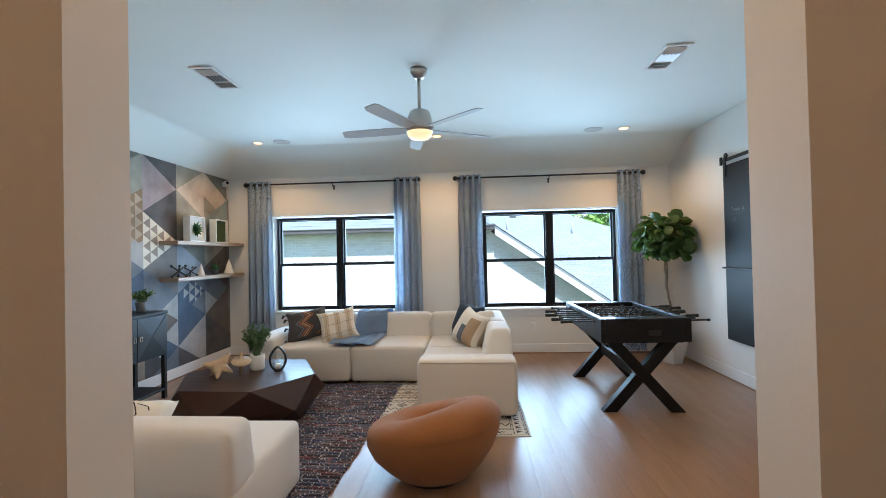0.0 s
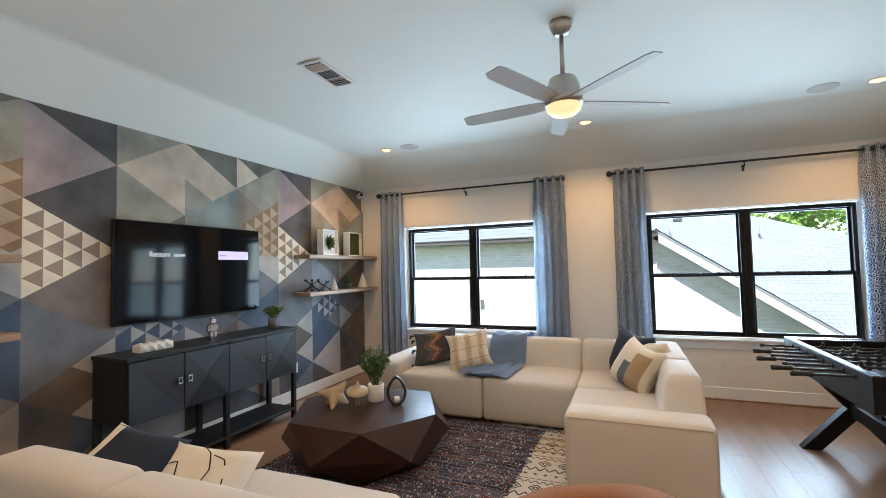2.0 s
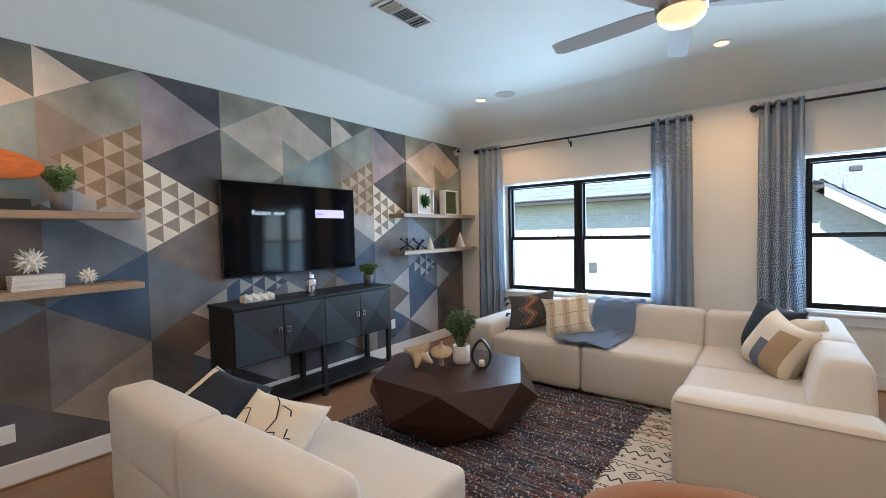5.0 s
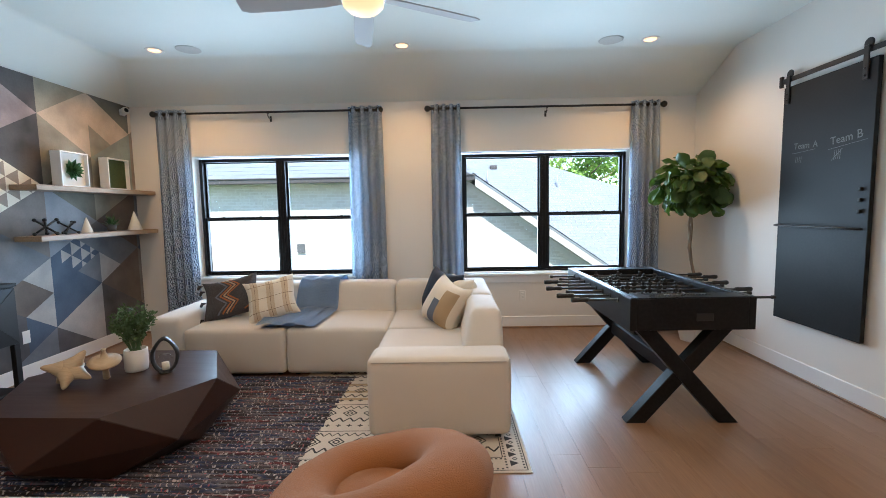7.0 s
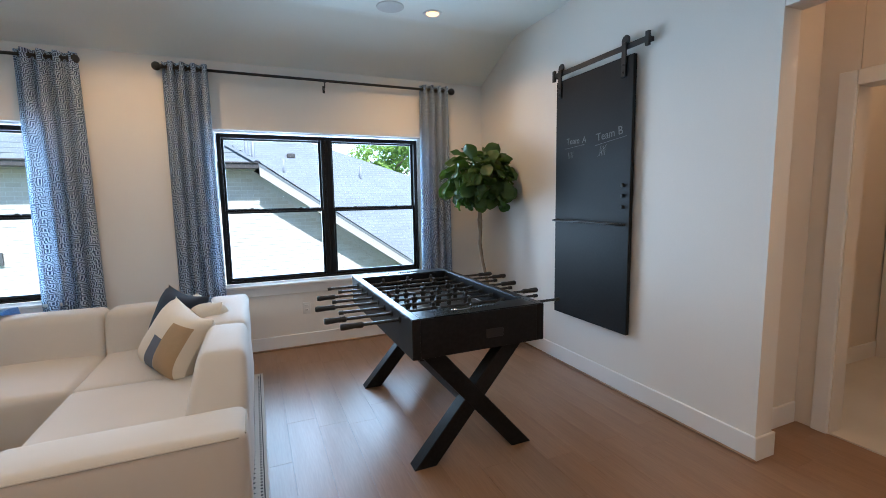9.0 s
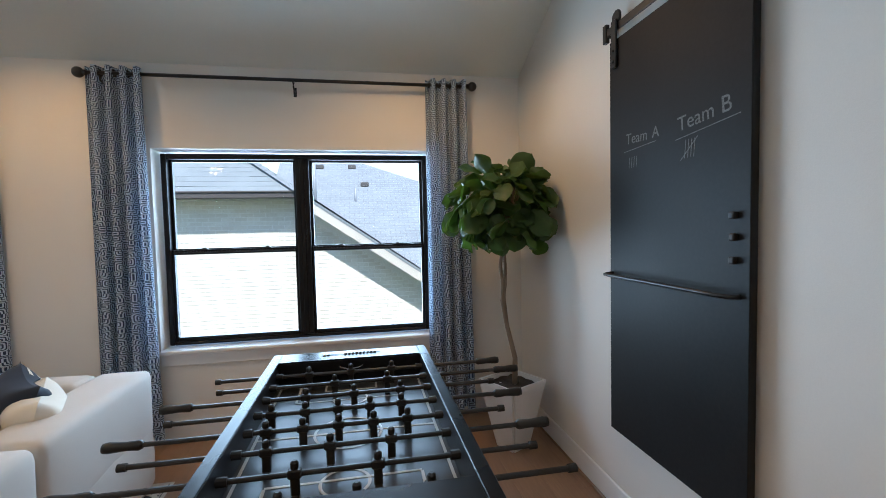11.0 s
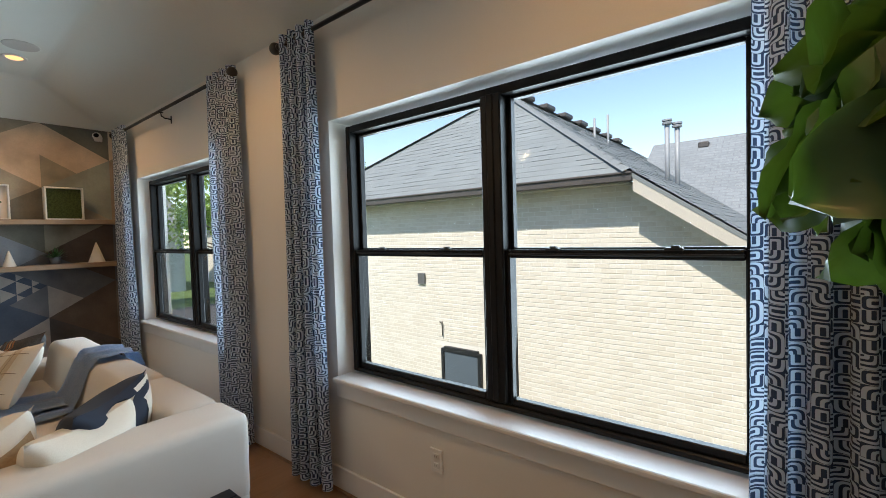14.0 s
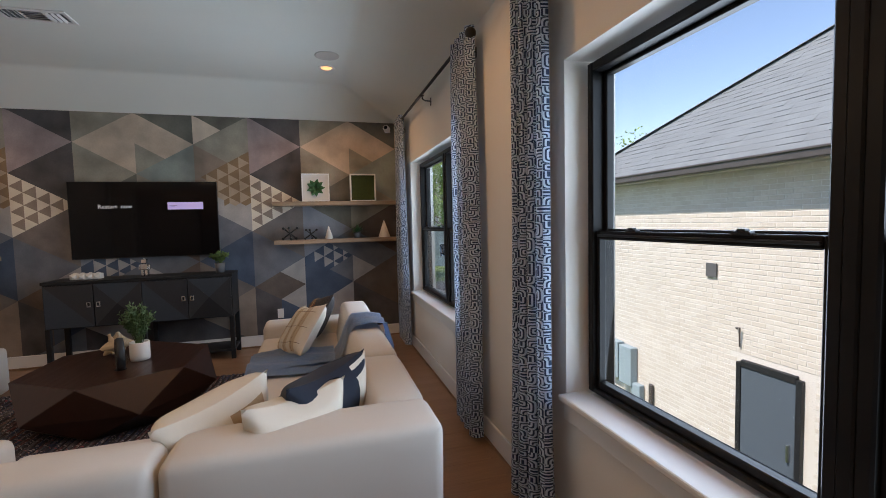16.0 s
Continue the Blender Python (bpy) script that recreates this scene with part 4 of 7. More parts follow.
def curtain_rod(x0, x1):
    r = thing("curtain_rod", "black metal curtain rod with round finials", "curtain rod", ((x0 + x1) / 2, ROD_Y, ROD_Z), group="curtain rods")
    h = (x1 - x0) / 2 - 0.03
    part("rod", tube(bmesh.new(), [(-h, 0, 0), (h, 0, 0)], 0.0125, 14), BLACKM, r, smooth=True)
    for s in (-1, 1):
        bm = bmesh.new()
        bmesh.ops.create_uvsphere(bm, u_segments=20, v_segments=12, radius=0.036, matrix=pose(s * (h + 0.03), 0, 0))
        tube(bm, [(s * (h - 0.02), 0, 0), (s * (h + 0.005), 0, 0)], 0.018, 14)
        part("finial", bm, BLACKM, r, smooth=True)
    for bx in (-h + 0.10, 0.02, h - 0.10):
        bm = tube(bmesh.new(), [(bx, YN - ROD_Y, -0.062), (bx, 0.03, -0.06), (bx, 0.004, -0.045), (bx, 0.0, -0.014)], 0.006, 8)
        box(bm, (bx - 0.012, YN - ROD_Y - 0.005, -0.10), (bx + 0.012, YN - ROD_Y, -0.03), 0.002, 1)
        box(bm, (bx - 0.008, -0.02, -0.02), (bx + 0.008, 0.02, -0.011), 0.002, 1)
        part("bracket", bm, BLACKM, r)


curtain_rod(0.365, 3.045)
curtain_rod(3.60, 6.345)


def curtain(x0, x1, folds, seed, spread=0.05, z0=0.05):
    c = thing("curtain", "blue and white maze-print grommet curtain, drawn open", "curtain", ((x0 + x1) / 2, ROD_Y, 0.0), group="window curtains")
    rnd = random.Random(seed)
    w = x1 - x0
    nx, nz = folds * 14, 40
    ph = rnd.random() * 0.6
    bm = bmesh.new()
    uvl = bm.loops.layers.uv.new("UVMap")
    zt = ROD_Z + 0.045
    flat = w * 1.7
    grid = []
    for j in range(nz + 1):
        v = j / nz
        z = zt + (z0 - zt) * v
        amp = 0.036 + 0.014 * v
        row = []
        for i in range(nx + 1):
            u = i / nx
            a = u * folds * math.tau + ph + 0.5 * math.sin(v * 2.2 + seed + u * 5) * v
            ww = w + spread * v
            x = -ww / 2 + ww * u + 0.010 * math.sin(a * 2 + seed) * (0.4 + v)
            y = amp * math.sin(a) + 0.010 * v * math.sin(3 * u + seed * 2 + 4 * v)
            row.append(bm.verts.new((x, min(y, YN - ROD_Y - 0.006), z)))
        grid.append(row)
    for j in range(nz):
        for i in range(nx):
            f = bm.faces.new((grid[j][i], grid[j][i + 1], grid[j + 1][i + 1], grid[j + 1][i]))
            for lp, (ii, jj) in zip(f.loops, ((i, j), (i + 1, j), (i + 1, j + 1), (i, j + 1))):
                lp[uvl].uv = (ii / nx * flat + seed, (1 - jj / nz) * (zt - z0))
    part("cloth", bm, CLOTH, c, smooth=True)
    for k in range(folds * 2):
        u = (k * math.pi - ph) / (folds * math.tau)
        if 0.02 < u < 0.98:
            bm = bmesh.new()
            for i in range(20):
                a, b2 = i * math.tau / 20, (i + 1) * math.tau / 20
                ngon(bm, [(s, r * math.cos(q), r * math.sin(q)) for s, r, q in ((0.002, 0.016, a), (0.002, 0.026, a), (0.002, 0.026, b2), (0.002, 0.016, b2))])
                ngon(bm, [(s, r * math.cos(q), r * math.sin(q)) for s, r, q in ((-0.002, 0.016, a), (-0.002, 0.026, a), (-0.002, 0.026, b2), (-0.002, 0.016, b2))])
            g = part("grommet", bm, BLACKM, c)
            g.matrix_local = pose(-w / 2 + w * u, 0, ROD_Z, 0, 0, 40 if k % 2 else -40)


curtain(0.385, 0.755, 4, 1)
curtain(2.665, 3.065, 4, 2)
curtain(3.64, 3.985, 4, 3, 0.045)
curtain(5.975, 6.30, 4, 4, 0.03)

# ---------------------------------------------------------------- ceiling fan, lights, vents


def ceiling_fan():
    f = thing("ceiling_fan", "brushed nickel five-blade ceiling fan with lit lens", "ceiling fan", (3.406, 4.538, 0))
    z = ZC
    part("canopy", lathe(bmesh.new(), [(0.075, z), (0.07, z - 0.03), (0.045, z - 0.075), (0.02, z - 0.085)][::-1], 28), NICKEL, f, smooth=True)
    part("downrod", tube(bmesh.new(), [(0, 0, z - 0.08), (0, 0, z - 0.36)], 0.014, 14), NICKEL, f, smooth=True)
    zb = z - 0.36
    part("motor", lathe(bmesh.new(), [(0.115, zb - 0.17), (0.118, zb - 0.13), (0.108, zb - 0.10), (0.10, zb - 0.05), (0.082, zb), (0.06, zb + 0.012), (0.02, zb + 0.014)], 32), NICKEL, f, smooth=True)
    part("lens", lathe(bmesh.new(), [(0.03, zb - 0.235), (0.075, zb - 0.226), (0.103, zb - 0.20), (0.108, zb - 0.172)], 32), FANGLOW, f, smooth=True)
    for i in range(5):
        a = 29 + 72 * i
        bm = bmesh.new()
        outline = [(0.10, -0.045), (0.22, -0.060), (0.45, -0.062), (0.65, -0.056), (0.69, -0.036), (0.675, 0.044), (0.63, 0.055), (0.40, 0.056), (0.20, 0.050), (0.10, 0.036)]
        prism(bm, [(x, y, 0) for x, y in outline], (0, 0, 0.007))
        bmesh.ops.transform(bm, matrix=pose(0, 0, zb - 0.150, 0, 0, a) @ pose(0, 0, 0, 13, 0, 0), verts=bm.verts)
        part("blade", bm, BLADE, f)
    fl = lamp("fan_light", "SPOT", 13, (1.0, 0.69, 0.38), look((3.406, 4.538, zb - 0.25), (3.406, 4.539, 0)), spot=radians(178), radius=0.105)
    fl.data.spot_blend = 0.12


ceiling_fan()
# Only the window row is seen; the row at y 2.45 is added fill.
for x, y in ((0.971, 6.60), (3.398, 6.62), (5.803, 6.60), (0.971, 2.45), (3.398, 2.45), (5.803, 2.45)):
    d = thing("downlight", "lit white recessed downlight in the ceiling, added unseen in the entry row", "downlight", (x, y, ZC), group="ceiling downlights")
    bm = bmesh.new()
    n = 32
    for i in range(n):
        a, b2 = i * math.tau / n, (i + 1) * math.tau / n
        for (r0, z0), (r1, z1) in (((0.084, -0.001), (0.080, -0.007)), ((0.080, -0.007), (0.062, -0.007)), ((0.062, -0.007), (0.055, -0.002))):
            ngon(bm, [(r * math.cos(q), r * math.sin(q), z) for r, z, q in ((r0, z0, a), (r1, z1, a), (r1, z1, b2), (r0, z0, b2))])
    part("trim_ring", bm, PLASTIC, d)
    part("bulb", lathe(bmesh.new(), [(0.02, -0.012), (0.045, -0.010), (0.056, -0.003)], 24), BULB, d)
    lamp("downlight_beam", "SPOT", 18, (1.0, 0.54, 0.20), look((x, y, ZC - 0.03), (x, y + 0.001, 0)), spot=radians(150), radius=0.05)
for x, y in ((1.305, 6.60), (5.424, 6.60)):
    s = thing("ceiling_speaker", "round flush white ceiling speaker grille", "speaker", (x, y, ZC), group="ceiling speakers")
    part("grille", lathe(bmesh.new(), [(0.105, -0.007), (0.112, -0.005), (0.115, -0.0005)], 36), GRILLE, s)


def ceiling_vent(x, y):
    v = thing("ceiling_vent", "white metal ceiling air register", "air vent", (x, y, ZC), group="ceiling vents")
    w, l = 0.075, 0.20
    part("backing", boxes(((-w, -l, -0.004), (w, l, -0.001))), VENTD, v)
    part("frame", boxes(((-w - 0.03, -l - 0.03, -0.012), (-w, l + 0.03, -0.001)), ((w, -l - 0.03, -0.012), (w + 0.03, l + 0.03, -0.001)), ((-w, -l - 0.03, -0.012), (w, -l, -0.001)), ((-w, l, -0.012), (w, l + 0.03, -0.001)),
                        ((-w, -l * 0.42, -0.012), (w, -l * 0.34, -0.001)), ((-w, l * 0.34, -0.012), (w, l * 0.42, -0.001)), bevel=0.003, seg=1), PLASTIC, v)
    for i in range(5):
        xx = -w + 0.015 + i * 0.03
        b = boxes(((-0.011, -l * 0.34, -0.0005), (0.011, l * 0.34, 0.0005)))
        bmesh.ops.transform(b, matrix=pose(xx, 0, -0.010, 0, 40, 0), verts=b.verts)
        part("slat", b, PLASTIC, v)
    for s in (-1, 1):
        for i in range(3):
            b = boxes(((-w, -0.011, -0.0005), (w, 0.011, 0.0005)))
            bmesh.ops.transform(b, matrix=pose(0, s * (l * 0.50 + i * 0.035), -0.010, 55 * s, 0, 0), verts=b.verts)
            part("slat", b, PLASTIC, v)


ceiling_vent(1.66, 4.50)
ceiling_vent(5.44, 4.53)

# ---------------------------------------------------------------- television, sideboard, shelves


def television():
    t = thing("television", "wall-mounted flat television showing a restart notice", "television", (XL, 4.622, 1.571))
    part("mount", boxes(((0.0, -0.25, -0.2), (0.03, 0.25, 0.2))), BLACKM, t)
    part("case", boxes(((0.028, -0.726, -0.420), (0.062, 0.726, 0.420)), bevel=0.006, seg=2), TVBODY, t)
    sc = part("screen", boxes(((0.060, -0.719, -0.409), (0.0635, 0.719, 0.413))), SCREEN, t)
    m = Matrix(((0, 0, 1, 0.0642), (1, 0, 0, 0), (0, 1, 0, 0), (0, 0, 0, 1)))
    text_mesh("Restart", 0.062, m @ pose(-0.455, 0.128, 0), TVTEXT, "screen_word", sc)
    text_mesh("now", 0.062, m @ pose(-0.240, 0.128, 0), TVTEXT, "screen_word", sc)
    part("screen_button", boxes(((0.0636, 0.215, 0.108), (0.0644, 0.575, 0.190))), TVBAR, sc)
    text_mesh("Restart", 0.026, m @ pose(0.235, 0.142, 0.0006), material("tv_ink", (0.05, 0.03, 0.12), 0.5), "button_text", sc)


television()


def sideboard():
    L, D, H = 1.745, 0.41, 0.955
    s = thing("sideboard", "charcoal sideboard with faceted inlaid doors on a slatted base", "sideboard", (XL + 0.012, 4.648, 0.0))
    h = L / 2
    zb = 0.475
    part("top", boxes(((0, -h, H - 0.028), (D, h, H)), bevel=0.003, seg=1), SBWOOD, s)
    part("body", boxes(((0.01, -h + 0.008, zb), (D - 0.022, h - 0.008, H - 0.028))), SBWOOD, s)
    for y in (-h + 0.005, -0.028, h - 0.05):
        for x in (0.015, D - 0.055):
            part("leg", boxes(((x, y, 0), (x + 0.04, y + 0.045, zb)), bevel=0.003, seg=1), SBWOOD, s)
    part("shelf", boxes(((0.02, -h + 0.01, 0.09), (D - 0.012, h - 0.01, 0.115)), bevel=0.003, seg=1), SBWOOD, s)
    dw = (L - 0.03) / 4
    z0, z1 = zb + 0.006, H - 0.036
    x = D - 0.022
    for i in range(4):
        y0 = -h + 0.015 + i * dw + 0.002
        y1 = y0 + dw - 0.004
        door = part("door", boxes(((x, y0, z0), (x + 0.014, y1, z1)), bevel=0.002, seg=1), SBWOOD, s)
        zc = (z0 + z1) / 2
        xf = x + 0.0145
        # inlaid facets, in shares of the door's width and height
        if i % 2 == 0:
            facets = (((0, 0), (1, 0), (0, 1), SBBLUE), ((1, 0), (1, 1), (0, 1), SBGREY))
        else:
            facets = (((0, 1), (0.48, 0.52), (1, 1), SBBLUE), ((0, 0), (0.48, 0.52), (0, 1), SBGREY), ((0, 0), (1, 0), (0.48, 0.52), SBWOOD), ((1, 0), (1, 1), (0.48, 0.52), SBGREY))
        for k, (*tri, fm) in enumerate(facets):
            bm = bmesh.new()
            prism(bm, [(xf - 0.001, y0 + 0.003 + (y1 - y0 - 0.006) * u, z0 + 0.003 + (z1 - z0 - 0.006) * v) for u, v in tri], (0.004 + 0.0012 * k, 0, 0))
            part("inlay", bm, fm, door)
        yh = (y1 - 0.04) if i % 2 == 0 else (y0 + 0.04)
        zh = zc + 0.01
        bm = bmesh.new()
        for lo, hi in (((-0.018, -0.026), (-0.010, 0.026)), ((0.010, -0.026), (0.018, 0.026)), ((-0.010, 0.017), (0.010, 0.026)), ((-0.010, -0.026), (0.010, -0.017))):
            box(bm, (xf + 0.008, yh + lo[0], zh + lo[1]), (xf + 0.018, yh + hi[0], zh + hi[1]), 0.002, 1)
        part("handle", bm, CHROME, door, "square chrome ring pull")


sideboard()


def wall_shelf(y0, y1, z, depth=0.245):
    s = thing("wall_shelf", "thick limed oak floating shelf on the mural wall", "shelf", (XL, (y0 + y1) / 2, z), group="floating shelves")
    h = (y1 - y0) / 2
    part("board", boxes(((0.0, -h, -0.048), (depth, h, 0.0)), bevel=0.003, seg=1), SHELF, s)


wall_shelf(5.955, YN - 0.004, 1.745)
wall_shelf(5.955, YN - 0.004, 1.292)
wall_shelf(YF + 0.02, 3.255, 1.690, 0.27)
wall_shelf(YF + 0.02, 3.255, 1.215, 0.27)

# ---------------------------------------------------------------- fiddle-leaf fig


def fig_tree():
    px, py = 6.45, 6.87
    p = thing("fig_tree", "artificial fiddle-leaf fig with round dark leaves in a white planter", "plant", (px, py, 0))
    bm = bmesh.new()
    prof = [(0.085, 0.0), (0.165, 0.44), (0.165, 0.47), (0.150, 0.47), (0.146, 0.43)]
    rings = [[bm.verts.new((sx * r, sy * r, z)) for sx, sy in ((-1, -1), (1, -1), (1, 1), (-1, 1))] for r, z in prof]
    for u, v in zip(rings, rings[1:]):
        for k in range(4):
            bm.faces.new((u[k], u[(k + 1) % 4], v[(k + 1) % 4], v[k]))
    bm.faces.new(rings[0][::-1])
    bm.faces.new(rings[-1])
    bmesh.ops.bevel(bm, geom=[e for e in bm.edges if abs(e.verts[0].co.z - e.verts[1].co.z) > 0.2], offset=0.012, segments=2, affect="EDGES")
    bmesh.ops.transform(bm, matrix=pose(0, 0, 0, 0, 0, 28), verts=bm.verts)
    part("planter", bm, PLANTER, p)
    bm = bmesh.new()
    g = [[bm.verts.new((x * 0.028, y * 0.028, 0.435 + 0.018 * noise.noise((x * 0.4, y * 0.4, 3)))) for x in range(-5, 6)] for y in range(-5, 6)]
    for j in range(10):
        for i in range(10):
            bm.faces.new((g[j][i], g[j][i + 1], g[j + 1][i + 1], g[j + 1][i]))
    bmesh.ops.transform(bm, matrix=pose(0, 0, 0.004, 0, 0, 28), verts=bm.verts)
    part("soil", bm, SOIL, p, smooth=True)
    rnd = random.Random(5)
    st = [(0.02, 0.0, 0.43), (0.02, -0.01, 0.62), (-0.03, 0.0, 0.85), (-0.055, 0.01, 1.02), (-0.05, 0.0, 1.12), (-0.075, 0.0, 1.26), (-0.05, 0.0, 1.42), (-0.03, 0.0, 1.6)]
    part("stem", tube(bmesh.new(), [(a + 0.006 * math.sin(i * 3), b, c) for i, (a, b, c) in enumerate(st)], [0.021, 0.017, 0.015, 0.019, 0.014, 0.012, 0.010, 0.006], 10), BARK, p, smooth=True)
    st2 = [(-0.055, 0.01, 1.02), (-0.035, 0.015, 1.13), (-0.03, 0.02, 1.25), (-0.035, 0.03, 1.38), (0.03, 0.05, 1.6)]
    part("stem", tube(bmesh.new(), st2, [0.013, 0.012, 0.012, 0.010, 0.006], 10), BARK, p, smooth=True)
    C = Vector((-0.045, 0.0, 1.625))

    def leaf_mesh(L, W, curl, seed):
        bm2 = bmesh.new()
        n, m2 = 9, 6
        rows = []
        for i in range(n + 1):
            v = i / n
            half = W * math.sin(math.pi * min(1, v * 0.97 + 0.03)) ** 0.55 * (0.78 + 0.30 * v)
            row = []
            for j in range(m2 + 1):
                u = j / m2 * 2 - 1
                x = half * u
                zz = curl * (v ** 2) * -1 + 0.22 * W * abs(u) ** 1.4 + 0.010 * math.sin(v * 11 + seed + 2 * u) * abs(u)
                row.append(bm2.verts.new((x, L * v, zz)))
            rows.append(row)
        for i in range(n):
            for j in range(m2):
                bm2.faces.new((rows[i][j], rows[i][j + 1], rows[i + 1][j + 1], rows[i + 1][j]))
        me = bpy.data.meshes.new("leaf")
        bm2.to_mesh(me)
        bm2.free()
        me.materials.append(FIG)
        for q in me.polygons:
            q.use_smooth = True
        return me

    kinds = [leaf_mesh(rnd.uniform(0.165, 0.215), rnd.uniform(0.072, 0.095), rnd.uniform(0.02, 0.07), k) for k in range(9)]
    twigs = bmesh.new()
    for i in range(215):
        th, ph = rnd.random() * math.tau, math.acos(1 - 1.80 * rnd.random())
        d = Vector((math.sin(ph) * math.cos(th), math.sin(ph) * math.sin(th), math.cos(ph)))
        rad = rnd.uniform(0.55, 1.0)
        base = C + Vector((d.x * 0.345 * rad, d.y * 0.32 * rad, d.z * 0.275 * rad + 0.030))
        down = (Vector((0, 0, -1)) + d * d.z).normalized()
        wild = Vector((rnd.uniform(-1, 1), rnd.uniform(-1, 1), rnd.uniform(-0.7, 0.6)))
        out = (0.60 * d + 0.60 * down + 0.85 * wild).normalized()
        face = (d + 0.25 * Vector((0, 0, 1)) + 0.75 * Vector((rnd.uniform(-1, 1), rnd.uniform(-1, 1), rnd.uniform(-0.6, 0.6)))).normalized()
        tip = base + out * 0.2
        if px + tip.x > XR - 0.04 or py + tip.y > YN - 0.06:
            base -= Vector((max(0.0, px + tip.x - XR + 0.04), max(0.0, py + tip.y - YN + 0.06), 0))
        x_ = out.cross(face).normalized()
        z_ = x_.cross(out)
        ob = new("leaf", kinds[i % len(kinds)])
        ob.parent = p
        ob.matrix_local = Matrix.Translation(base) @ Matrix((x_, out, z_)).transposed().to_4x4() @ Matrix.Scale(rnd.uniform(0.66, 1.0), 4)
        if i % 3 == 0:
            mid_ = C + Vector((0, 0, -0.12)) + (base - C) * 0.4
            tube(twigs, [C + Vector((0, 0, -0.15)), mid_, base], [0.005, 0.0035, 0.002], 5)
    part("twigs", twigs, BARK, p, smooth=True)


fig_tree()
# ---------------------------------------------------------------- rugs


def rag_material():
    """Twisted rags: every row its own run of dark blues, greys, wine and pale flecks."""
    m = material("rag_weave", (0.06, 0.06, 0.075), 0.95, bump=1.0, bump_scale=120)
    t = m.node_tree
    b = t.nodes["Principled BSDF"]
    tc = t.nodes.new("ShaderNodeTexCoord")

    def noise_at(sx, sy, detail):
        mp = t.nodes.new("ShaderNodeMapping")
        mp.inputs["Scale"].default_value = (sx, sy, 1)
        t.links.new(tc.outputs["Object"], mp.inputs[0])
        n = t.nodes.new("ShaderNodeTexNoise")
        n.inputs["Scale"].default_value, n.inputs["Detail"].default_value = 1, detail
        t.links.new(mp.outputs[0], n.inputs["Vector"])
        return n

    n1 = noise_at(1.6, 21, 4)
    r1 = t.nodes.new("ShaderNodeValToRGB")
    cr = r1.color_ramp
    stops = [(0.30, (0.010, 0.011, 0.014)), (0.42, (0.040, 0.036, 0.046)), (0.47, (0.030, 0.046, 0.105)), (0.52, (0.14, 0.13, 0.145)), (0.57, (0.040, 0.030, 0.036)),
             (0.62, (0.13, 0.030, 0.036)), (0.68, (0.19, 0.165, 0.145)), (0.75, (0.06, 0.06, 0.09))]
    cr.elements[0].position, cr.elements[0].color = stops[0][0], (*stops[0][1], 1)
    cr.elements[1].position, cr.elements[1].color = stops[-1][0], (*stops[-1][1], 1)
    for pos, c in stops[1:-1]:
        e = cr.elements.new(pos)
        e.color = (*c, 1)
    t.links.new(n1.outputs["Fac"], r1.inputs[0])
    n2 = noise_at(60, 45, 1)
    fl = t.nodes.new("ShaderNodeMapRange")
    fl.inputs[1].default_value, fl.inputs[2].default_value = 0.575, 0.65
    t.links.new(n2.outputs["Fac"], fl.inputs[0])
    mx = t.nodes.new("ShaderNodeMix")
    mx.data_type = "RGBA"
    t.links.new(fl.outputs[0], mx.inputs[0])
    t.links.new(r1.outputs[0], mx.inputs[6])
    n3 = noise_at(22, 30, 0)
    r3 = t.nodes.new("ShaderNodeValToRGB")
    r3.color_ramp.elements[0].color, r3.color_ramp.elements[1].color = (0.44, 0.40, 0.40, 1), (0.30, 0.08, 0.09, 1)
    r3.color_ramp.elements[0].position, r3.color_ramp.elements[1].position = 0.52, 0.64
    t.links.new(n3.outputs["Fac"], r3.inputs[0])
    t.links.new(r3.outputs[0], mx.inputs[7])
    t.links.new(mx.outputs[2], b.inputs["Base Color"])
    return m


RAG = rag_material()
# Thin dark rows that alternate with the fat ones
RAGD = material("dark_rag_row", (0.016, 0.016, 0.022), 0.95, grain=0.4, scale=120, dark=(0.05, 0.045, 0.05))


def rag_rug(x0, x1, y0, y1, turn):
    r = thing("rag_rug", "dark multicoloured woven rag rug", "rug", ((x0 + x1) / 2, (y0 + y1) / 2, 0.004), turn)
    hx, hy = (x1 - x0) / 2, (y1 - y0) / 2
    bm = bmesh.new()
    rnd = random.Random(8)
    nx = 130
    y, k = -hy, 0
    while y < hy - 0.03:
        fat = k % 2 == 0
        pitch = rnd.uniform(0.028, 0.036) if fat else rnd.uniform(0.010, 0.015)
        yc = y + pitch / 2
        ends = hx + rnd.uniform(-0.012, 0.012)
        prev = None
        tw = rnd.random() * 6
        for i in range(nx + 1):
            x = -ends + 2 * ends * i / nx
            h = (0.011 if fat else 0.004) + (0.0030 * math.sin(i * 2.1 + tw) + 0.0020 * noise.noise((x * 20, k * 3.1, 0)) if fat else 0)
            wv = 0.003 * noise.noise((x * 3, y * 8, 5))
            cur = [bm.verts.new((x, yc + wv + dy * pitch, z)) for dy, z in ((-0.52, 0.0005), (-0.30, h * 0.85), (0.0, h), (0.30, h * 0.85), (0.52, 0.0005))]
            if prev:
                for a in range(4):
                    f = bm.faces.new((prev[a], cur[a], cur[a + 1], prev[a + 1]))
                    f.material_index = 0 if fat else 1
            prev = cur
        y += pitch
        k += 1
    part("weave", bm, [RAG, RAGD], r, smooth=True)


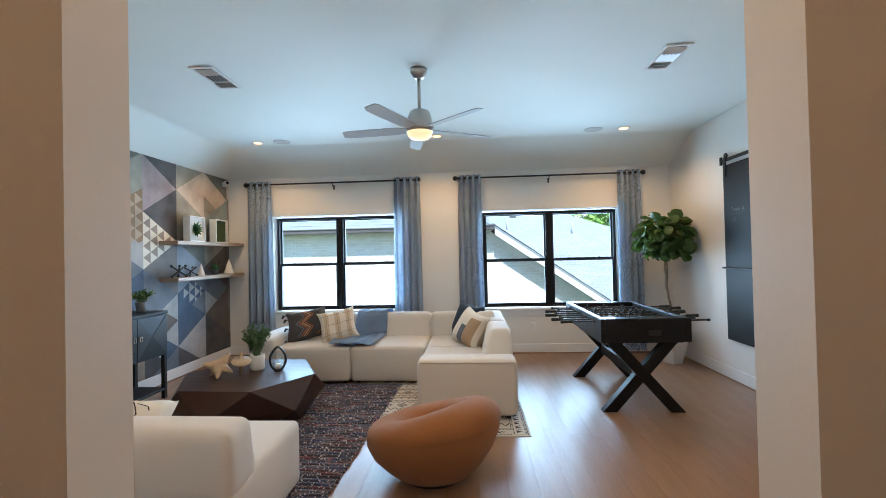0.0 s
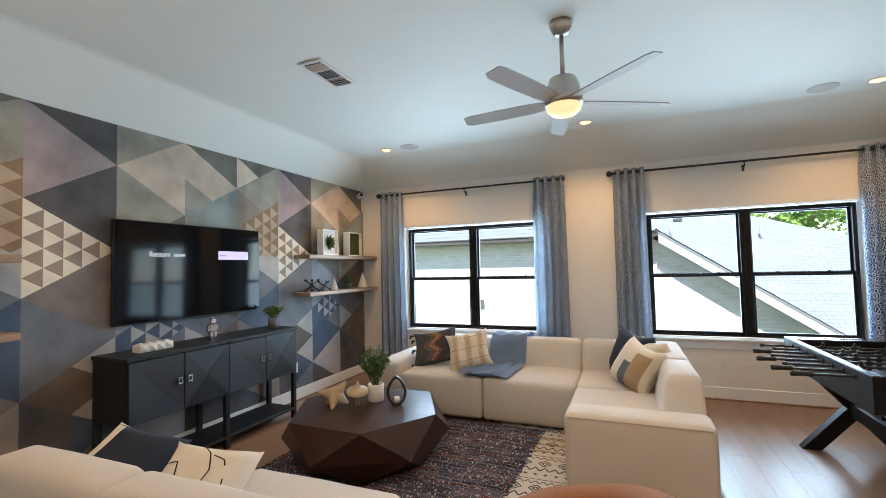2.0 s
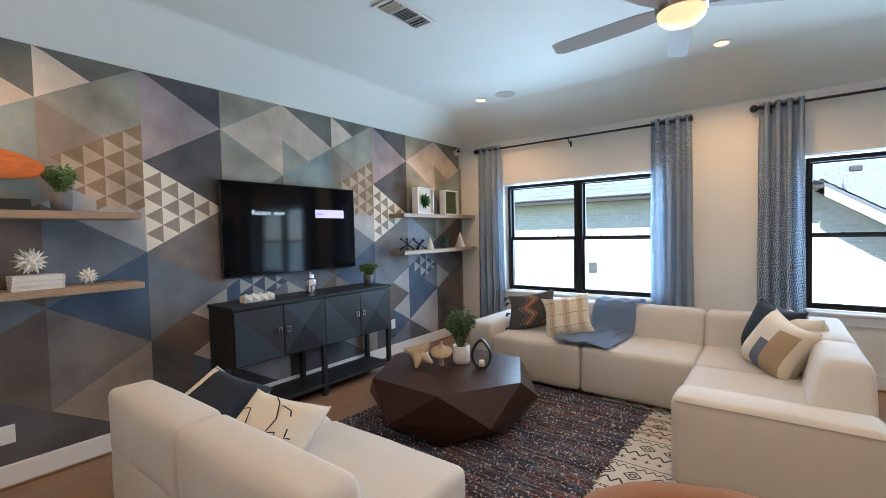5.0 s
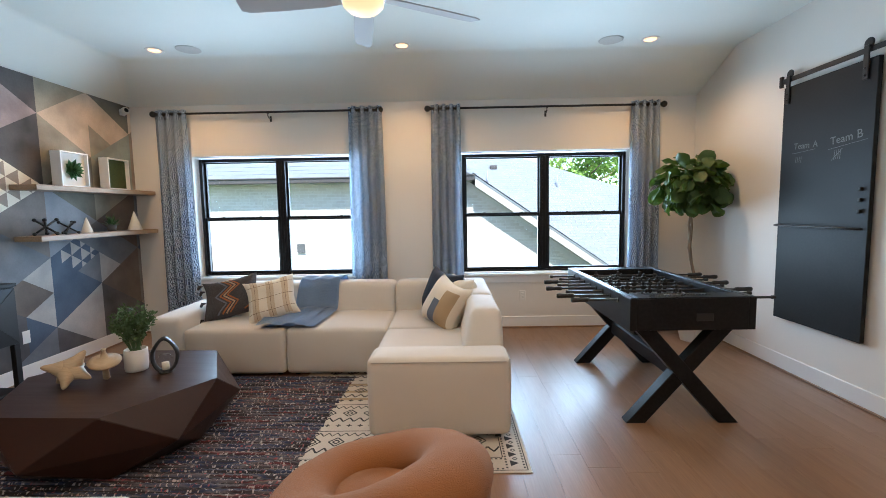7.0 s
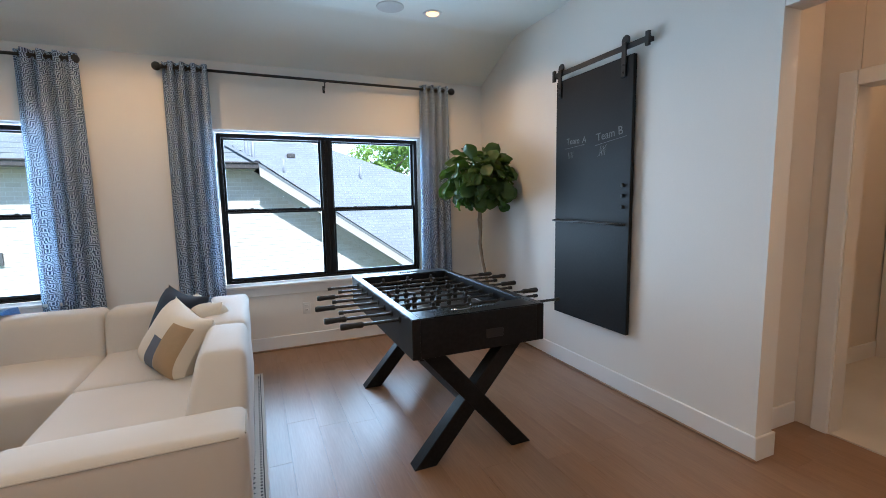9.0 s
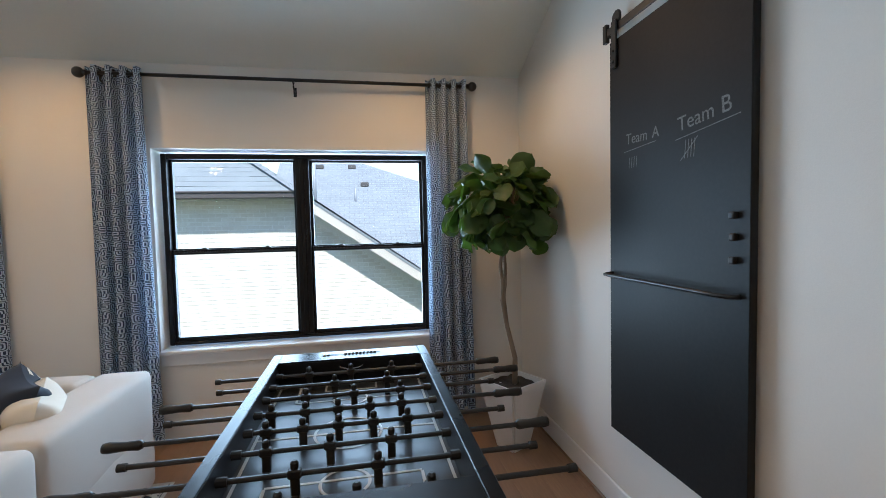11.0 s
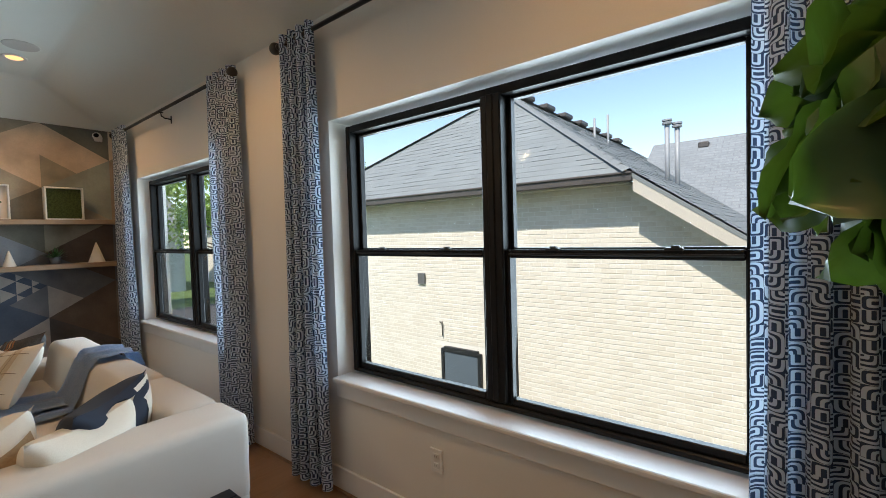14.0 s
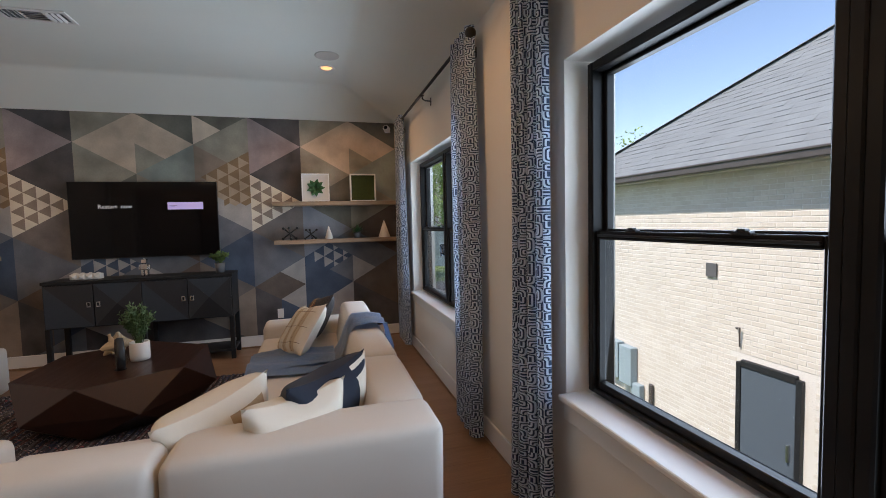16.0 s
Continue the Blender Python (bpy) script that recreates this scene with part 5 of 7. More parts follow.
rag_rug(1.0, 2.92, 2.95, 5.99, -2.2)
RUGW = material("cream_rug_pile", (0.60, 0.55, 0.48), 0.95, grain=0.4, scale=220, stain=0.25, stain_scale=6, dark=(0.42, 0.38, 0.33), bump=0.6, bump_scale=240)
RUGB = material("black_rug_yarn", (0.022, 0.022, 0.026), 0.95, grain=0.5, scale=240, dark=(0.09, 0.085, 0.08), bump=0.6, bump_scale=240)
RUGT = material("tan_rug_yarn", (0.40, 0.31, 0.21), 0.95, grain=0.4, scale=240, bump=0.6, bump_scale=240)


def patterned_rug(x0, x1, y0, y1):
    r = thing("patterned_rug", "cream rug with black zigzag and diamond motifs", "rug", (x1, y0, 0.0))
    W, H = x0 - x1, y1 - y0        # x runs to -W
    part("woven_ground", boxes(((W, 0, 0.0), (0, H, 0.006)), bevel=0.002, seg=1), RUGW, r)
    bm = bmesh.new()
    z = 0.0066
    rnd = random.Random(3)

    def bar(p, q, w):
        p, q = Vector((*p, z)), Vector((*q, z))
        d = (q - p).normalized()
        s = Vector((-d.y, d.x, 0)) * w / 2
        ngon(bm, [p - s, q - s, q + s, p + s])

    def zig(y, a, step, w=0.012):
        x = W + 0.16
        k = 0
        while x < -0.17:
            bar((x, y + (a if k % 2 else -a)), (x + step, y + (-a if k % 2 else a)), w)
            x += step
            k += 1

    def diamond(cx, cy, s, w=0.010):
        c = [(cx - s, cy), (cx, cy - s), (cx + s, cy), (cx, cy + s)]
        for i in range(4):
            bar(c[i], c[(i + 1) % 4], w)

    # stepped outer border, dotted lines, triangles
    for off, w in ((0.022, 0.006), (0.150, 0.006)):
        bar((-off, off), (-off, H - off), w)
        bar((W + off, off), (-off, off), w)
    k = 0
    yy = 0.04
    while yy < H - 0.04:
        for off in (0.036, 0.135):
            ngon(bm, [(-off - 0.006, yy, z), (-off + 0.006, yy, z), (-off + 0.006, yy + 0.014, z), (-off - 0.006, yy + 0.014, z)])
        yy += 0.028
    xx = W + 0.04
    while xx < -0.16:
        for off in (0.036, 0.135):
            ngon(bm, [(xx, off - 0.006, z), (xx + 0.014, off - 0.006, z), (xx + 0.014, off + 0.006, z), (xx, off + 0.006, z)])
        xx += 0.028
    yy = 0.09
    while yy < H - 0.06:
        ngon(bm, [(-0.112, yy - 0.030, z), (-0.062, yy, z), (-0.112, yy + 0.030, z)])
        diamond(-0.080, yy + 0.045, 0.014, 0.006)
        yy += 0.09
    xx = W + 0.10
    while xx < -0.2:
        ngon(bm, [(xx - 0.030, 0.062, z), (xx + 0.030, 0.062, z), (xx, 0.112, z)])
        diamond(xx + 0.045, 0.085, 0.014, 0.006)
        xx += 0.09
    # field: zigzags and lozenges
    y = 0.24
    kind = 0
    while y < H - 0.15:
        if kind % 4 == 0:
            zig(y, 0.028, 0.036)
        elif kind % 4 == 1:
            x = W + 0.24
            while x < -0.22:
                diamond(x, y, 0.050)
                diamond(x, y, 0.022)
                x += 0.15
        elif kind % 4 == 2:
            zig(y - 0.02, 0.020, 0.028, 0.008)
            bar((W + 0.16, y + 0.025), (-0.17, y + 0.025), 0.008)
        else:
            x = W + 0.2
            while x < -0.2:
                bar((x - 0.018, y), (x + 0.018, y), 0.010)
                bar((x, y - 0.018), (x, y + 0.018), 0.010)
                x += 0.075
        y += (0.10, 0.11, 0.10, 0.085)[kind % 4]
        kind += 1
    part("motif", bm, RUGB, r, "black woven motifs")
    bm = bmesh.new()
    for i in range(3):
        q = 0.95 + i * 0.14
        ngon(bm, [(W + 0.16, q, z - 0.0003), (-0.16, q, z - 0.0003), (-0.16, q + 0.04, z - 0.0003), (W + 0.16, q + 0.04, z - 0.0003)])
    part("band", bm, RUGT, r, "tan woven bands")


patterned_rug(2.55, 4.27, 4.50, 6.90)
# ---------------------------------------------------------------- cushions and throw


def cushion_point(u, v, w, h, th, side):
    """A place on a stuffed square: u, v from -1 to 1; ears at the corners."""
    x = w / 2 * u * (1 - 0.12 * (1 - v * v) * u * u)
    z = h / 2 * v * (1 - 0.12 * (1 - u * u) * v * v)
    t = th / 2 * ((1 - u ** 4) * (1 - v ** 4)) ** 0.62
    wr = (0.006 * math.sin(5 * u + 3 * v) + 0.005 * math.sin(9 * u * v + 4 * u) * abs(u * v)) * (1 - u * u) * (1 - v * v)
    z -= 0.03 * h * (1 - u * u) + 0.02 * h * u * v
    x += 0.03 * w * math.sin(2.4 * v)
    return Vector((x, -side * (t + wr), z))


def cushion(at, rx, rz, w, h, th, mat, label, back=None, roll=0.0):
    c = new("cushion")
    c.empty_display_size = 0.1
    c.matrix_world = pose(*at, 0, 0, rz) @ pose(0, 0, 0, rx, 0, 0) @ pose(0, 0, 0, 0, roll, 0)
    tagged(c, label, "cushion", "sofa cushions")
    n = 18
    for side, nm, m in ((1, "front_panel", mat), (-1, "back_panel", back or mat)):
        bm = bmesh.new()
        g = [[bm.verts.new(cushion_point(i / n * 2 - 1, j / n * 2 - 1, w, h, th, side)) for i in range(n + 1)] for j in range(n + 1)]
        for j in range(n):
            for i in range(n):
                q = (g[j][i], g[j][i + 1], g[j + 1][i + 1], g[j + 1][i])
                bm.faces.new(q if side > 0 else q[::-1])
        part(nm, bm, m, c, smooth=True)
    return c


def ribbon(c, w, h, th, pts, width, mat, name="stripe", lift=0.006, side=1):
    """A woven line laid on a cushion's face."""
    bm = bmesh.new()
    prev = None
    P = []
    for (u0, v0), (u1, v1) in zip(pts, pts[1:]):
        k = max(2, int(math.hypot((u1 - u0) * w / 2, (v1 - v0) * h / 2) / 0.012))
        P += [(u0 + (u1 - u0) * i / k, v0 + (v1 - v0) * i / k) for i in range(k)]
    P.append(pts[-1])
    for i, (u, v) in enumerate(P):
        a, b = P[max(i - 1, 0)], P[min(i + 1, len(P) - 1)]
        d = Vector(((b[0] - a[0]) * w, (b[1] - a[1]) * h)).normalized()
        nu, nv = -d.y * width / w, d.x * width / h
        cur = [bm.verts.new(cushion_point(max(-0.99, min(0.99, u + s * nu)), max(-0.99, min(0.99, v + s * nv)), w, h, th, side) + Vector((0, -side * lift, 0))) for s in (-1, 1)]
        if prev:
            bm.faces.new((prev[0], cur[0], cur[1], prev[1]))
        prev = cur
    part(name, bm, mat, c, smooth=True)


def patch(c, w, h, th, u0, u1, v0, v1, mat, name="woven_panel", lift=0.005, side=1):
    bm = bmesh.new()
    n = 10
    g = [[bm.verts.new(cushion_point(u0 + (u1 - u0) * i / n, v0 + (v1 - v0) * j / n, w, h, th, side) + Vector((0, -side * lift, 0))) for i in range(n + 1)] for j in range(n + 1)]
    for j in range(n):
        for i in range(n):
            bm.faces.new((g[j][i], g[j][i + 1], g[j + 1][i + 1], g[j + 1][i]))
    part(name, bm, mat, c, smooth=True)


c = cushion((1.68, 6.40, 0.645), -30, 8, 0.52, 0.42, 0.17, CHARC, "charcoal woven cushion with rust zigzag and tassels, on the sofa", roll=-14)
for off, m in ((-0.16, GREYY), (0.0, RUST), (0.13, TANY), (0.26, RUST)):
    ribbon(c, 0.53, 0.42, 0.16, [(-0.30 + off, 0.95), (0.10 + off, 0.45), (-0.30 + off, 0.05), (0.10 + off, -0.35), (-0.25 + off, -0.85)], 0.014, m, "zigzag")
ribbon(c, 0.53, 0.42, 0.16, [(0.5, -0.85), (0.75, -0.7), (0.95, -0.85)], 0.012, RUST, "zigzag")
for v in (-0.75, 0.0, 0.55, 0.85):
    p0 = cushion_point(-1, v, 0.53, 0.42, 0.16, 1)
    part("tassel", tube(bmesh.new(), [p0, p0 + Vector((-0.03, -0.01, 0.0)), p0 + Vector((-0.045, -0.012, -0.03))], [0.006, 0.016, 0.012], 8), CHARC, c, smooth=True)
c = cushion((2.12, 6.30, 0.645), -34, 16, 0.47, 0.44, 0.17, CREAM, "cream and tan plaid cushion, on the sofa", roll=-13)
for k in (-0.62, -0.02, 0.58):
    patch(c, 0.47, 0.44, 0.17, k - 0.14, k + 0.14, -0.93, 0.93, PLAID, "woven_band", 0.004)
    ribbon(c, 0.47, 0.44, 0.17, [(k, -0.94), (k, 0.94)], 0.0030, BROWNY, "stripe", 0.007)
    ribbon(c, 0.47, 0.44, 0.17, [(-0.94, k), (0.94, k)], 0.0035, BROWNY, "stripe", 0.008)
c = cushion((3.76, 6.44, 0.665), -18, -46, 0.44, 0.43, 0.24, NAVY, "navy velvet cushion with white ends, in the sofa corner", roll=4)
patch(c, 0.44, 0.43, 0.24, -0.985, -0.45, -0.985, 0.985, CREAM, side=-1)
c = cushion((3.91, 6.33, 0.635), -14, -62, 0.42, 0.40, 0.24, CREAM, "white and navy cushion in the sofa corner", back=CREAM)
patch(c, 0.42, 0.40, 0.24, -0.95, 0.1, -0.95, 0.95, NAVY)
c = cushion((3.80, 6.03, 0.630), -24, -50, 0.45, 0.44, 0.27, CREAM, "cream cushion with tan and grey blocks, in the sofa corner", roll=12)
patch(c, 0.45, 0.44, 0.27, 0.26, 0.88, -0.92, 0.62, TANY)
patch(c, 0.45, 0.44, 0.27, -0.16, 0.26, -0.92, 0.10, GREYY)
patch(c, 0.45, 0.44, 0.27, -0.72, -0.1, -0.9, 0.9, TANY, side=-1)
# on the loveseat, fronts away from the entry
c = cushion((1.31, 3.25, 0.575), -56, 36, 0.43, 0.41, 0.20, NAVY, "navy and cream cushion against the loveseat back", back=CREAM, roll=20)
patch(c, 0.43, 0.41, 0.20, -0.99, -0.55, -0.99, 0.99, CREAM, side=1)
c = cushion((1.83, 3.25, 0.545), -54, 34, 0.44, 0.42, 0.22, CREAM, "white cushion with black wandering lines, on the loveseat", roll=12)
for pts in ([(-0.95, 0.25), (-0.55, 0.30), (-0.35, -0.15), (-0.05, -0.45), (0.1, -0.95)], [(-0.25, 0.95), (0.05, 0.6), (0.25, 0.15), (0.2, -0.2), (0.42, -0.15), (0.5, -0.55), (0.7, -0.75), (0.85, -0.62)],
            [(0.15, 0.55), (0.42, 0.45), (0.5, 0.3)], [(0.62, 0.0), (0.68, -0.22), (0.8, -0.18)]):
    for sd in (1, -1):
        ribbon(c, 0.43, 0.41, 0.22, [(-u if sd < 0 else u, v) for u, v in pts], 0.0065, INKY, "black_line", side=sd)


def throw():
    """A knitted throw: over the sofa's back, down it, across the seat, folded at the front edge."""
    t = thing("throw_blanket", "blue knitted throw draped over the sofa back and seat", "blanket", (0, 0, 0))
    prof = [(6.93, 0.46), (6.915, 0.62), (6.88, 0.748), (6.78, 0.760), (6.70, 0.752), (6.655, 0.70), (6.60, 0.55), (6.56, 0.475), (6.45, 0.466), (6.30, 0.468), (6.15, 0.466), (6.02, 0.462), (5.965, 0.455)]
    for nm, x0, x1, lift, sl, y_end in (("knit", 2.34, 2.74, 0.006, -0.14, 0), ("fold", 2.16, 2.60, 0.022, -0.06, 7)):
        bm = bmesh.new()
        pr = prof[y_end:] if y_end else prof
        rows = []
        nx = 16
        fine = []
        for (ya, za), (yb, zb) in zip(pr, pr[1:]):
            for k in range(4):
                f = k / 4
                fine.append((ya + (yb - ya) * f, za + (zb - za) * f))
        fine.append(pr[-1])
        for i, (y, z) in enumerate(fine):
            f = i / (len(fine) - 1)
            row = []
            for j in range(nx + 1):
                u = j / nx
                x = x0 + (x1 - x0) * u + sl * f * (1 - 0.3 * u) + 0.012 * math.sin(9 * f + 2 * u)
                w = 0.010 * math.sin(u * 14 + f * 4) + 0.006 * noise.noise((x * 9, y * 9, z * 9))
                row.append(bm.verts.new((x, y - (0.030 if y < 6.72 else 0) + (0.35 * w if z > 0.48 else 0), z + lift + 0.012 + (w if z < 0.5 or z > 0.72 else 0))))
            rows.append(row)
        for a, b in zip(rows, rows[1:]):
            for j in range(nx):
                bm.faces.new((a[j], a[j + 1], b[j + 1], b[j]))
        r = bmesh.ops.solidify(bm, geom=bm.faces[:], thickness=0.010)
        part(nm, bm, THROW, t, smooth=True)


throw()

# ---------------------------------------------------------------- on the coffee table
CTZ = 0.419


def leafy(parent, mat, at, stems, height, spread, leaf, seed, per=14, name="foliage"):
    """A small bushy plant: thin stems set with many little leaves."""
    rnd = random.Random(seed)
    st, lf = bmesh.new(), bmesh.new()
    at = Vector(at)
    for s in range(stems):
        a, r = rnd.random() * math.tau, spread * math.sqrt(rnd.random())
        top = at + Vector((math.cos(a) * r, math.sin(a) * r, height * rnd.uniform(0.65, 1.0) * (1 - 0.25 * (r / spread) ** 2)))
        midp = at.lerp(top, 0.5) + Vector((0, 0, height * 0.08))
        base = at + Vector((math.cos(a) * r * 0.15, math.sin(a) * r * 0.15, 0))
        tube(st, [base, midp, top], [0.0022, 0.0018, 0.001], 4)
        for k in range(per):
            f = rnd.uniform(0.3, 1.0)
            p = base.lerp(midp, f * 2) if f < 0.5 else midp.lerp(top, f * 2 - 1)
            d = Vector((rnd.gauss(0, 1), rnd.gauss(0, 1), rnd.gauss(0.5, 0.7))).normalized()
            sd = d.cross(Vector((rnd.gauss(0, 1), rnd.gauss(0, 1), 1))).normalized()
            L = leaf * rnd.uniform(0.7, 1.3)
            up = sd.cross(d) * L * 0.15
            ngon(lf, [p, p + d * L * 0.45 + sd * L * 0.28 + up, p + d * L, p + d * L * 0.45 - sd * L * 0.28 + up])
    part("stalk", st, mat, parent)
    part(name, lf, mat, parent)


p = thing("potted_plant", "feathery green plant in a white ribbed pot, on the coffee table", "plant", (1.705, 5.04, CTZ))
part("pot", lathe(bmesh.new(), [(0.055, 0.0), (0.066, 0.006), (0.070, 0.03), (0.070, 0.145), (0.066, 0.15), (0.060, 0.148), (0.058, 0.12)], 28), CERAMIC, p, smooth=True)
part("soil", lathe(bmesh.new(), [(0.02, 0.128), (0.058, 0.126)], 20), SOIL, p)
leafy(p, HERB2, (0, 0, 0.12), 50, 0.35, 0.145, 0.028, 21, 24)


def lantern():
    l = thing("candle_lantern", "black teardrop candle lantern with white candle", "lantern", (1.935, 4.99, CTZ), 25)
    pts = []
    for i in range(25):
        a = -math.pi / 2 + i * math.tau / 24
        r = 0.072 if math.sin(a) < 0.2 else 0.072 - 0.030 * (math.sin(a) - 0.2)
        pts.append((r * math.cos(a), 0, 0.118 + 0.112 * math.sin(a)))
    bm = bmesh.new()
    n = 10
    rings = []
    for i in range(24):
        x, _, z = pts[i]
        d = Vector((x, 0, z - 0.118)).normalized()
        rings.append([bm.verts.new(Vector((x, 0, z)) + d * 0.013 * math.cos(q * math.tau / n) + Vector((0, 0.028 * math.sin(q * math.tau / n), 0))) for q in range(n)])
    for i in range(24):
        u, v = rings[i], rings[(i + 1) % 24]
        for q in range(n):
            bm.faces.new((u[q], u[(q + 1) % n], v[(q + 1) % n], v[q]))
    part("frame", bm, BLACKM, l, smooth=True)
    part("foot", lathe(bmesh.new(), [(0.040, 0.0), (0.042, 0.006), (0.030, 0.012)], 20), BLACKM, l)
    part("candle", lathe(bmesh.new(), [(0.022, 0.022), (0.022, 0.070), (0.006, 0.068)], 18), WAX, l, smooth=True)
    g = part("glass_globe", lathe(bmesh.new(), [(0.020, 0.016), (0.044, 0.040), (0.052, 0.075), (0.040, 0.110), (0.032, 0.122)], 24), CLEAR, l, smooth=True)
    g.visible_shadow = False


lantern()


def spinning_top(at, m, s):
    t = new("wooden_top")
    t.empty_display_size = 0.1
    t.matrix_world = pose(*at) @ m
    tagged(t, "pale carved wooden spinning top lying on the table", "ornament", "wooden tops")
    part("turning", lathe(bmesh.new(), [(0.004 * s, -0.10 * s), (0.020 * s, -0.085 * s), (0.016 * s, -0.03 * s), (0.035 * s, 0.0), (0.085 * s, 0.028 * s), (0.090 * s, 0.040 * s), (0.060 * s, 0.055 * s), (0.022 * s, 0.068 * s), (0.010 * s, 0.11 * s), (0.013 * s, 0.125 * s)], 28), PALEWOOD, t, smooth=True)


# a three-pointed carved piece and a tilted top
def carved_jack(at, rz):
    j = thing("carved_ornament", "pale wooden three-pronged carved ornament", "ornament", at, rz)
    bm = bmesh.new()
    c0 = Vector((0, 0, 0.098))
    for tip in ((-0.135, -0.03, 0.130), (0.085, 0.02, 0.205), (-0.085, 0.02, 0.008), (0.125, -0.02, 0.040), (0.01, 0.12, 0.09), (0.02, -0.10, 0.010)):
        tp = Vector(tip)
        tube(bm, [c0, c0.lerp(tp, 0.25), c0.lerp(tp, 0.6), c0.lerp(tp, 0.93), tp], [0.062, 0.056, 0.030, 0.014, 0.006], 12)
    part("prong_burst", bm, PALEWOOD, j, smooth=True)


carved_jack((1.46, 4.80, CTZ), 10)
spinning_top((1.645, 4.85, CTZ + 0.097), pose(0, 0, 0, 14, 10, 0), 1.0)

# ---------------------------------------------------------------- on the sideboard
SBZ = 0.955
b = thing("studded_box", "white ceramic tray with pyramid studs", "ornament", (0.26, 4.095, SBZ))
part("body", boxes(((-0.045, -0.135, 0.0), (0.045, 0.135, 0.055)), bevel=0.004, seg=1), CERAMIC, b)
for i in range(4):
    y = -0.101 + i * 0.0675
    for q, (cx, cz, dx, dz) in enumerate(((0.045, 0.028, 0.018, 0), (0.0, 0.055, 0, 0.018))):
        bm = bmesh.new()
        hw = 0.027
        if q == 0:
            base = [(cx, y - hw, cz - 0.024), (cx, y + hw, cz - 0.024), (cx, y + hw, cz + 0.024), (cx, y - hw, cz + 0.024)]
        else:
            base = [(cx - 0.036, y - hw, cz), (cx + 0.036, y - hw, cz), (cx + 0.036, y + hw, cz), (cx - 0.036, y + hw, cz)]
        vs = [bm.verts.new(v) for v in base]
        tp = bm.verts.new((cx + dx, y, cz + dz))
        for k in range(4):
            bm.faces.new((vs[k], vs[(k + 1) % 4], tp))
        bmesh.ops.recalc_face_normals(bm, faces=bm.faces)
        part("stud", bm, CERAMIC, b)
r = thing("robot_figurine", "shiny chrome toy robot figure on the sideboard", "figurine", (0.26, 4.63, SBZ), 90)
bm = bmesh.new()
for lo, hi in (((-0.036, -0.024, 0.070), (0.036, 0.024, 0.135)), ((-0.026, -0.022, 0.140), (0.026, 0.022, 0.185)), ((-0.034, -0.022, 0.0), (-0.004, 0.028, 0.070)), ((0.004, -0.022, 0.0), (0.034, 0.028, 0.070)),
               ((-0.054, -0.016, 0.070), (-0.037, 0.016, 0.130)), ((0.037, -0.016, 0.070), (0.054, 0.016, 0.130)), ((-0.010, -0.008, 0.185), (0.010, 0.008, 0.200))):
    box(bm, lo, hi, 0.006, 2)
bm_mesh = link("robot_body", bm, CHROME)
bm_mesh.parent = r
p = thing("potted_plant", "small yellow-green plant in a dark grey pot", "plant", (0.26, 5.37, SBZ), group="small potted plants")
part("pot", lathe(bmesh.new(), [(0.042, 0.0), (0.055, 0.11), (0.050, 0.11), (0.046, 0.095)], 24), POTGREY, p, smooth=True)
leafy(p, HERB, (0, 0, 0.09), 34, 0.17, 0.115, 0.030, 31, 14)
p = thing("potted_plant", "small yellow-green plant in a dark grey pot", "plant", (0.17, 2.86, 1.690), group="small potted plants")
part("pot", lathe(bmesh.new(), [(0.050, 0.0), (0.062, 0.12), (0.056, 0.12), (0.052, 0.10)], 24), POTGREY, p, smooth=True)
leafy(p, HERB, (0, 0, 0.10), 40, 0.20, 0.105, 0.028, 32, 16)

# ---------------------------------------------------------------- on the shelves


def shadow_box(y0, y1, z, h, label):
    f = thing("shadow_box", label, "wall art", (0.165, (y0 + y1) / 2, z), group="framed boxes")
    w = (y1 - y0) / 2
    part("frame", boxes(((-0.05, -w, 0), (0.05, -w + 0.014, h)), ((-0.05, w - 0.014, 0), (0.05, w, h)), ((-0.05, -w + 0.014, h - 0.014), (0.05, w - 0.014, h)), ((-0.05, -w + 0.014, 0), (0.05, w - 0.014, 0.014)), bevel=0.002, seg=1), TRIM, f)
    return f, w, h


f, w, h = shadow_box(6.285, 6.605, 1.745, 0.335, "white box frame holding a green succulent")
part("backing", boxes(((0.0, -w + 0.013, 0.013), (0.012, w - 0.013, h - 0.013))), PAPER, f)
rnd_s = random.Random(9)
su = bmesh.new()
for ring, (n, L, el) in enumerate(((9, 0.112, 8), (8, 0.090, 28), (6, 0.066, 50), (4, 0.04, 72))):
    for i in range(n):
        a = (i + 0.5 * ring) * math.tau / n + rnd_s.uniform(-0.1, 0.1)
        e = radians(el)
        d = Vector((math.sin(e), math.cos(e) * math.cos(a), math.cos(e) * math.sin(a)))
        sdv = d.cross(Vector((1, 0, 0))).normalized() * L * 0.26
        o = Vector((0.016, 0, h / 2))
        up = Vector((0.010, 0, 0))
        c0, c1, c2, c3 = o, o + d * L * 0.55 + sdv, o + d * L + up, o + d * L * 0.55 - sdv
        ngon(su, [c0, c1, c2, o + d * L * 0.55 + up * 1.6])
        ngon(su, [c0, o + d * L * 0.55 + up * 1.6, c2, c3])
part("succulent", su, SUCC, f, "green rosette succulent")
f, w, h = shadow_box(6.855, 7.165, 1.745, 0.335, "white box frame filled with dark moss")
part("moss_panel", boxes(((-0.01, -w + 0.013, 0.013), (0.012, w - 0.013, h - 0.013))), MOSS, f)


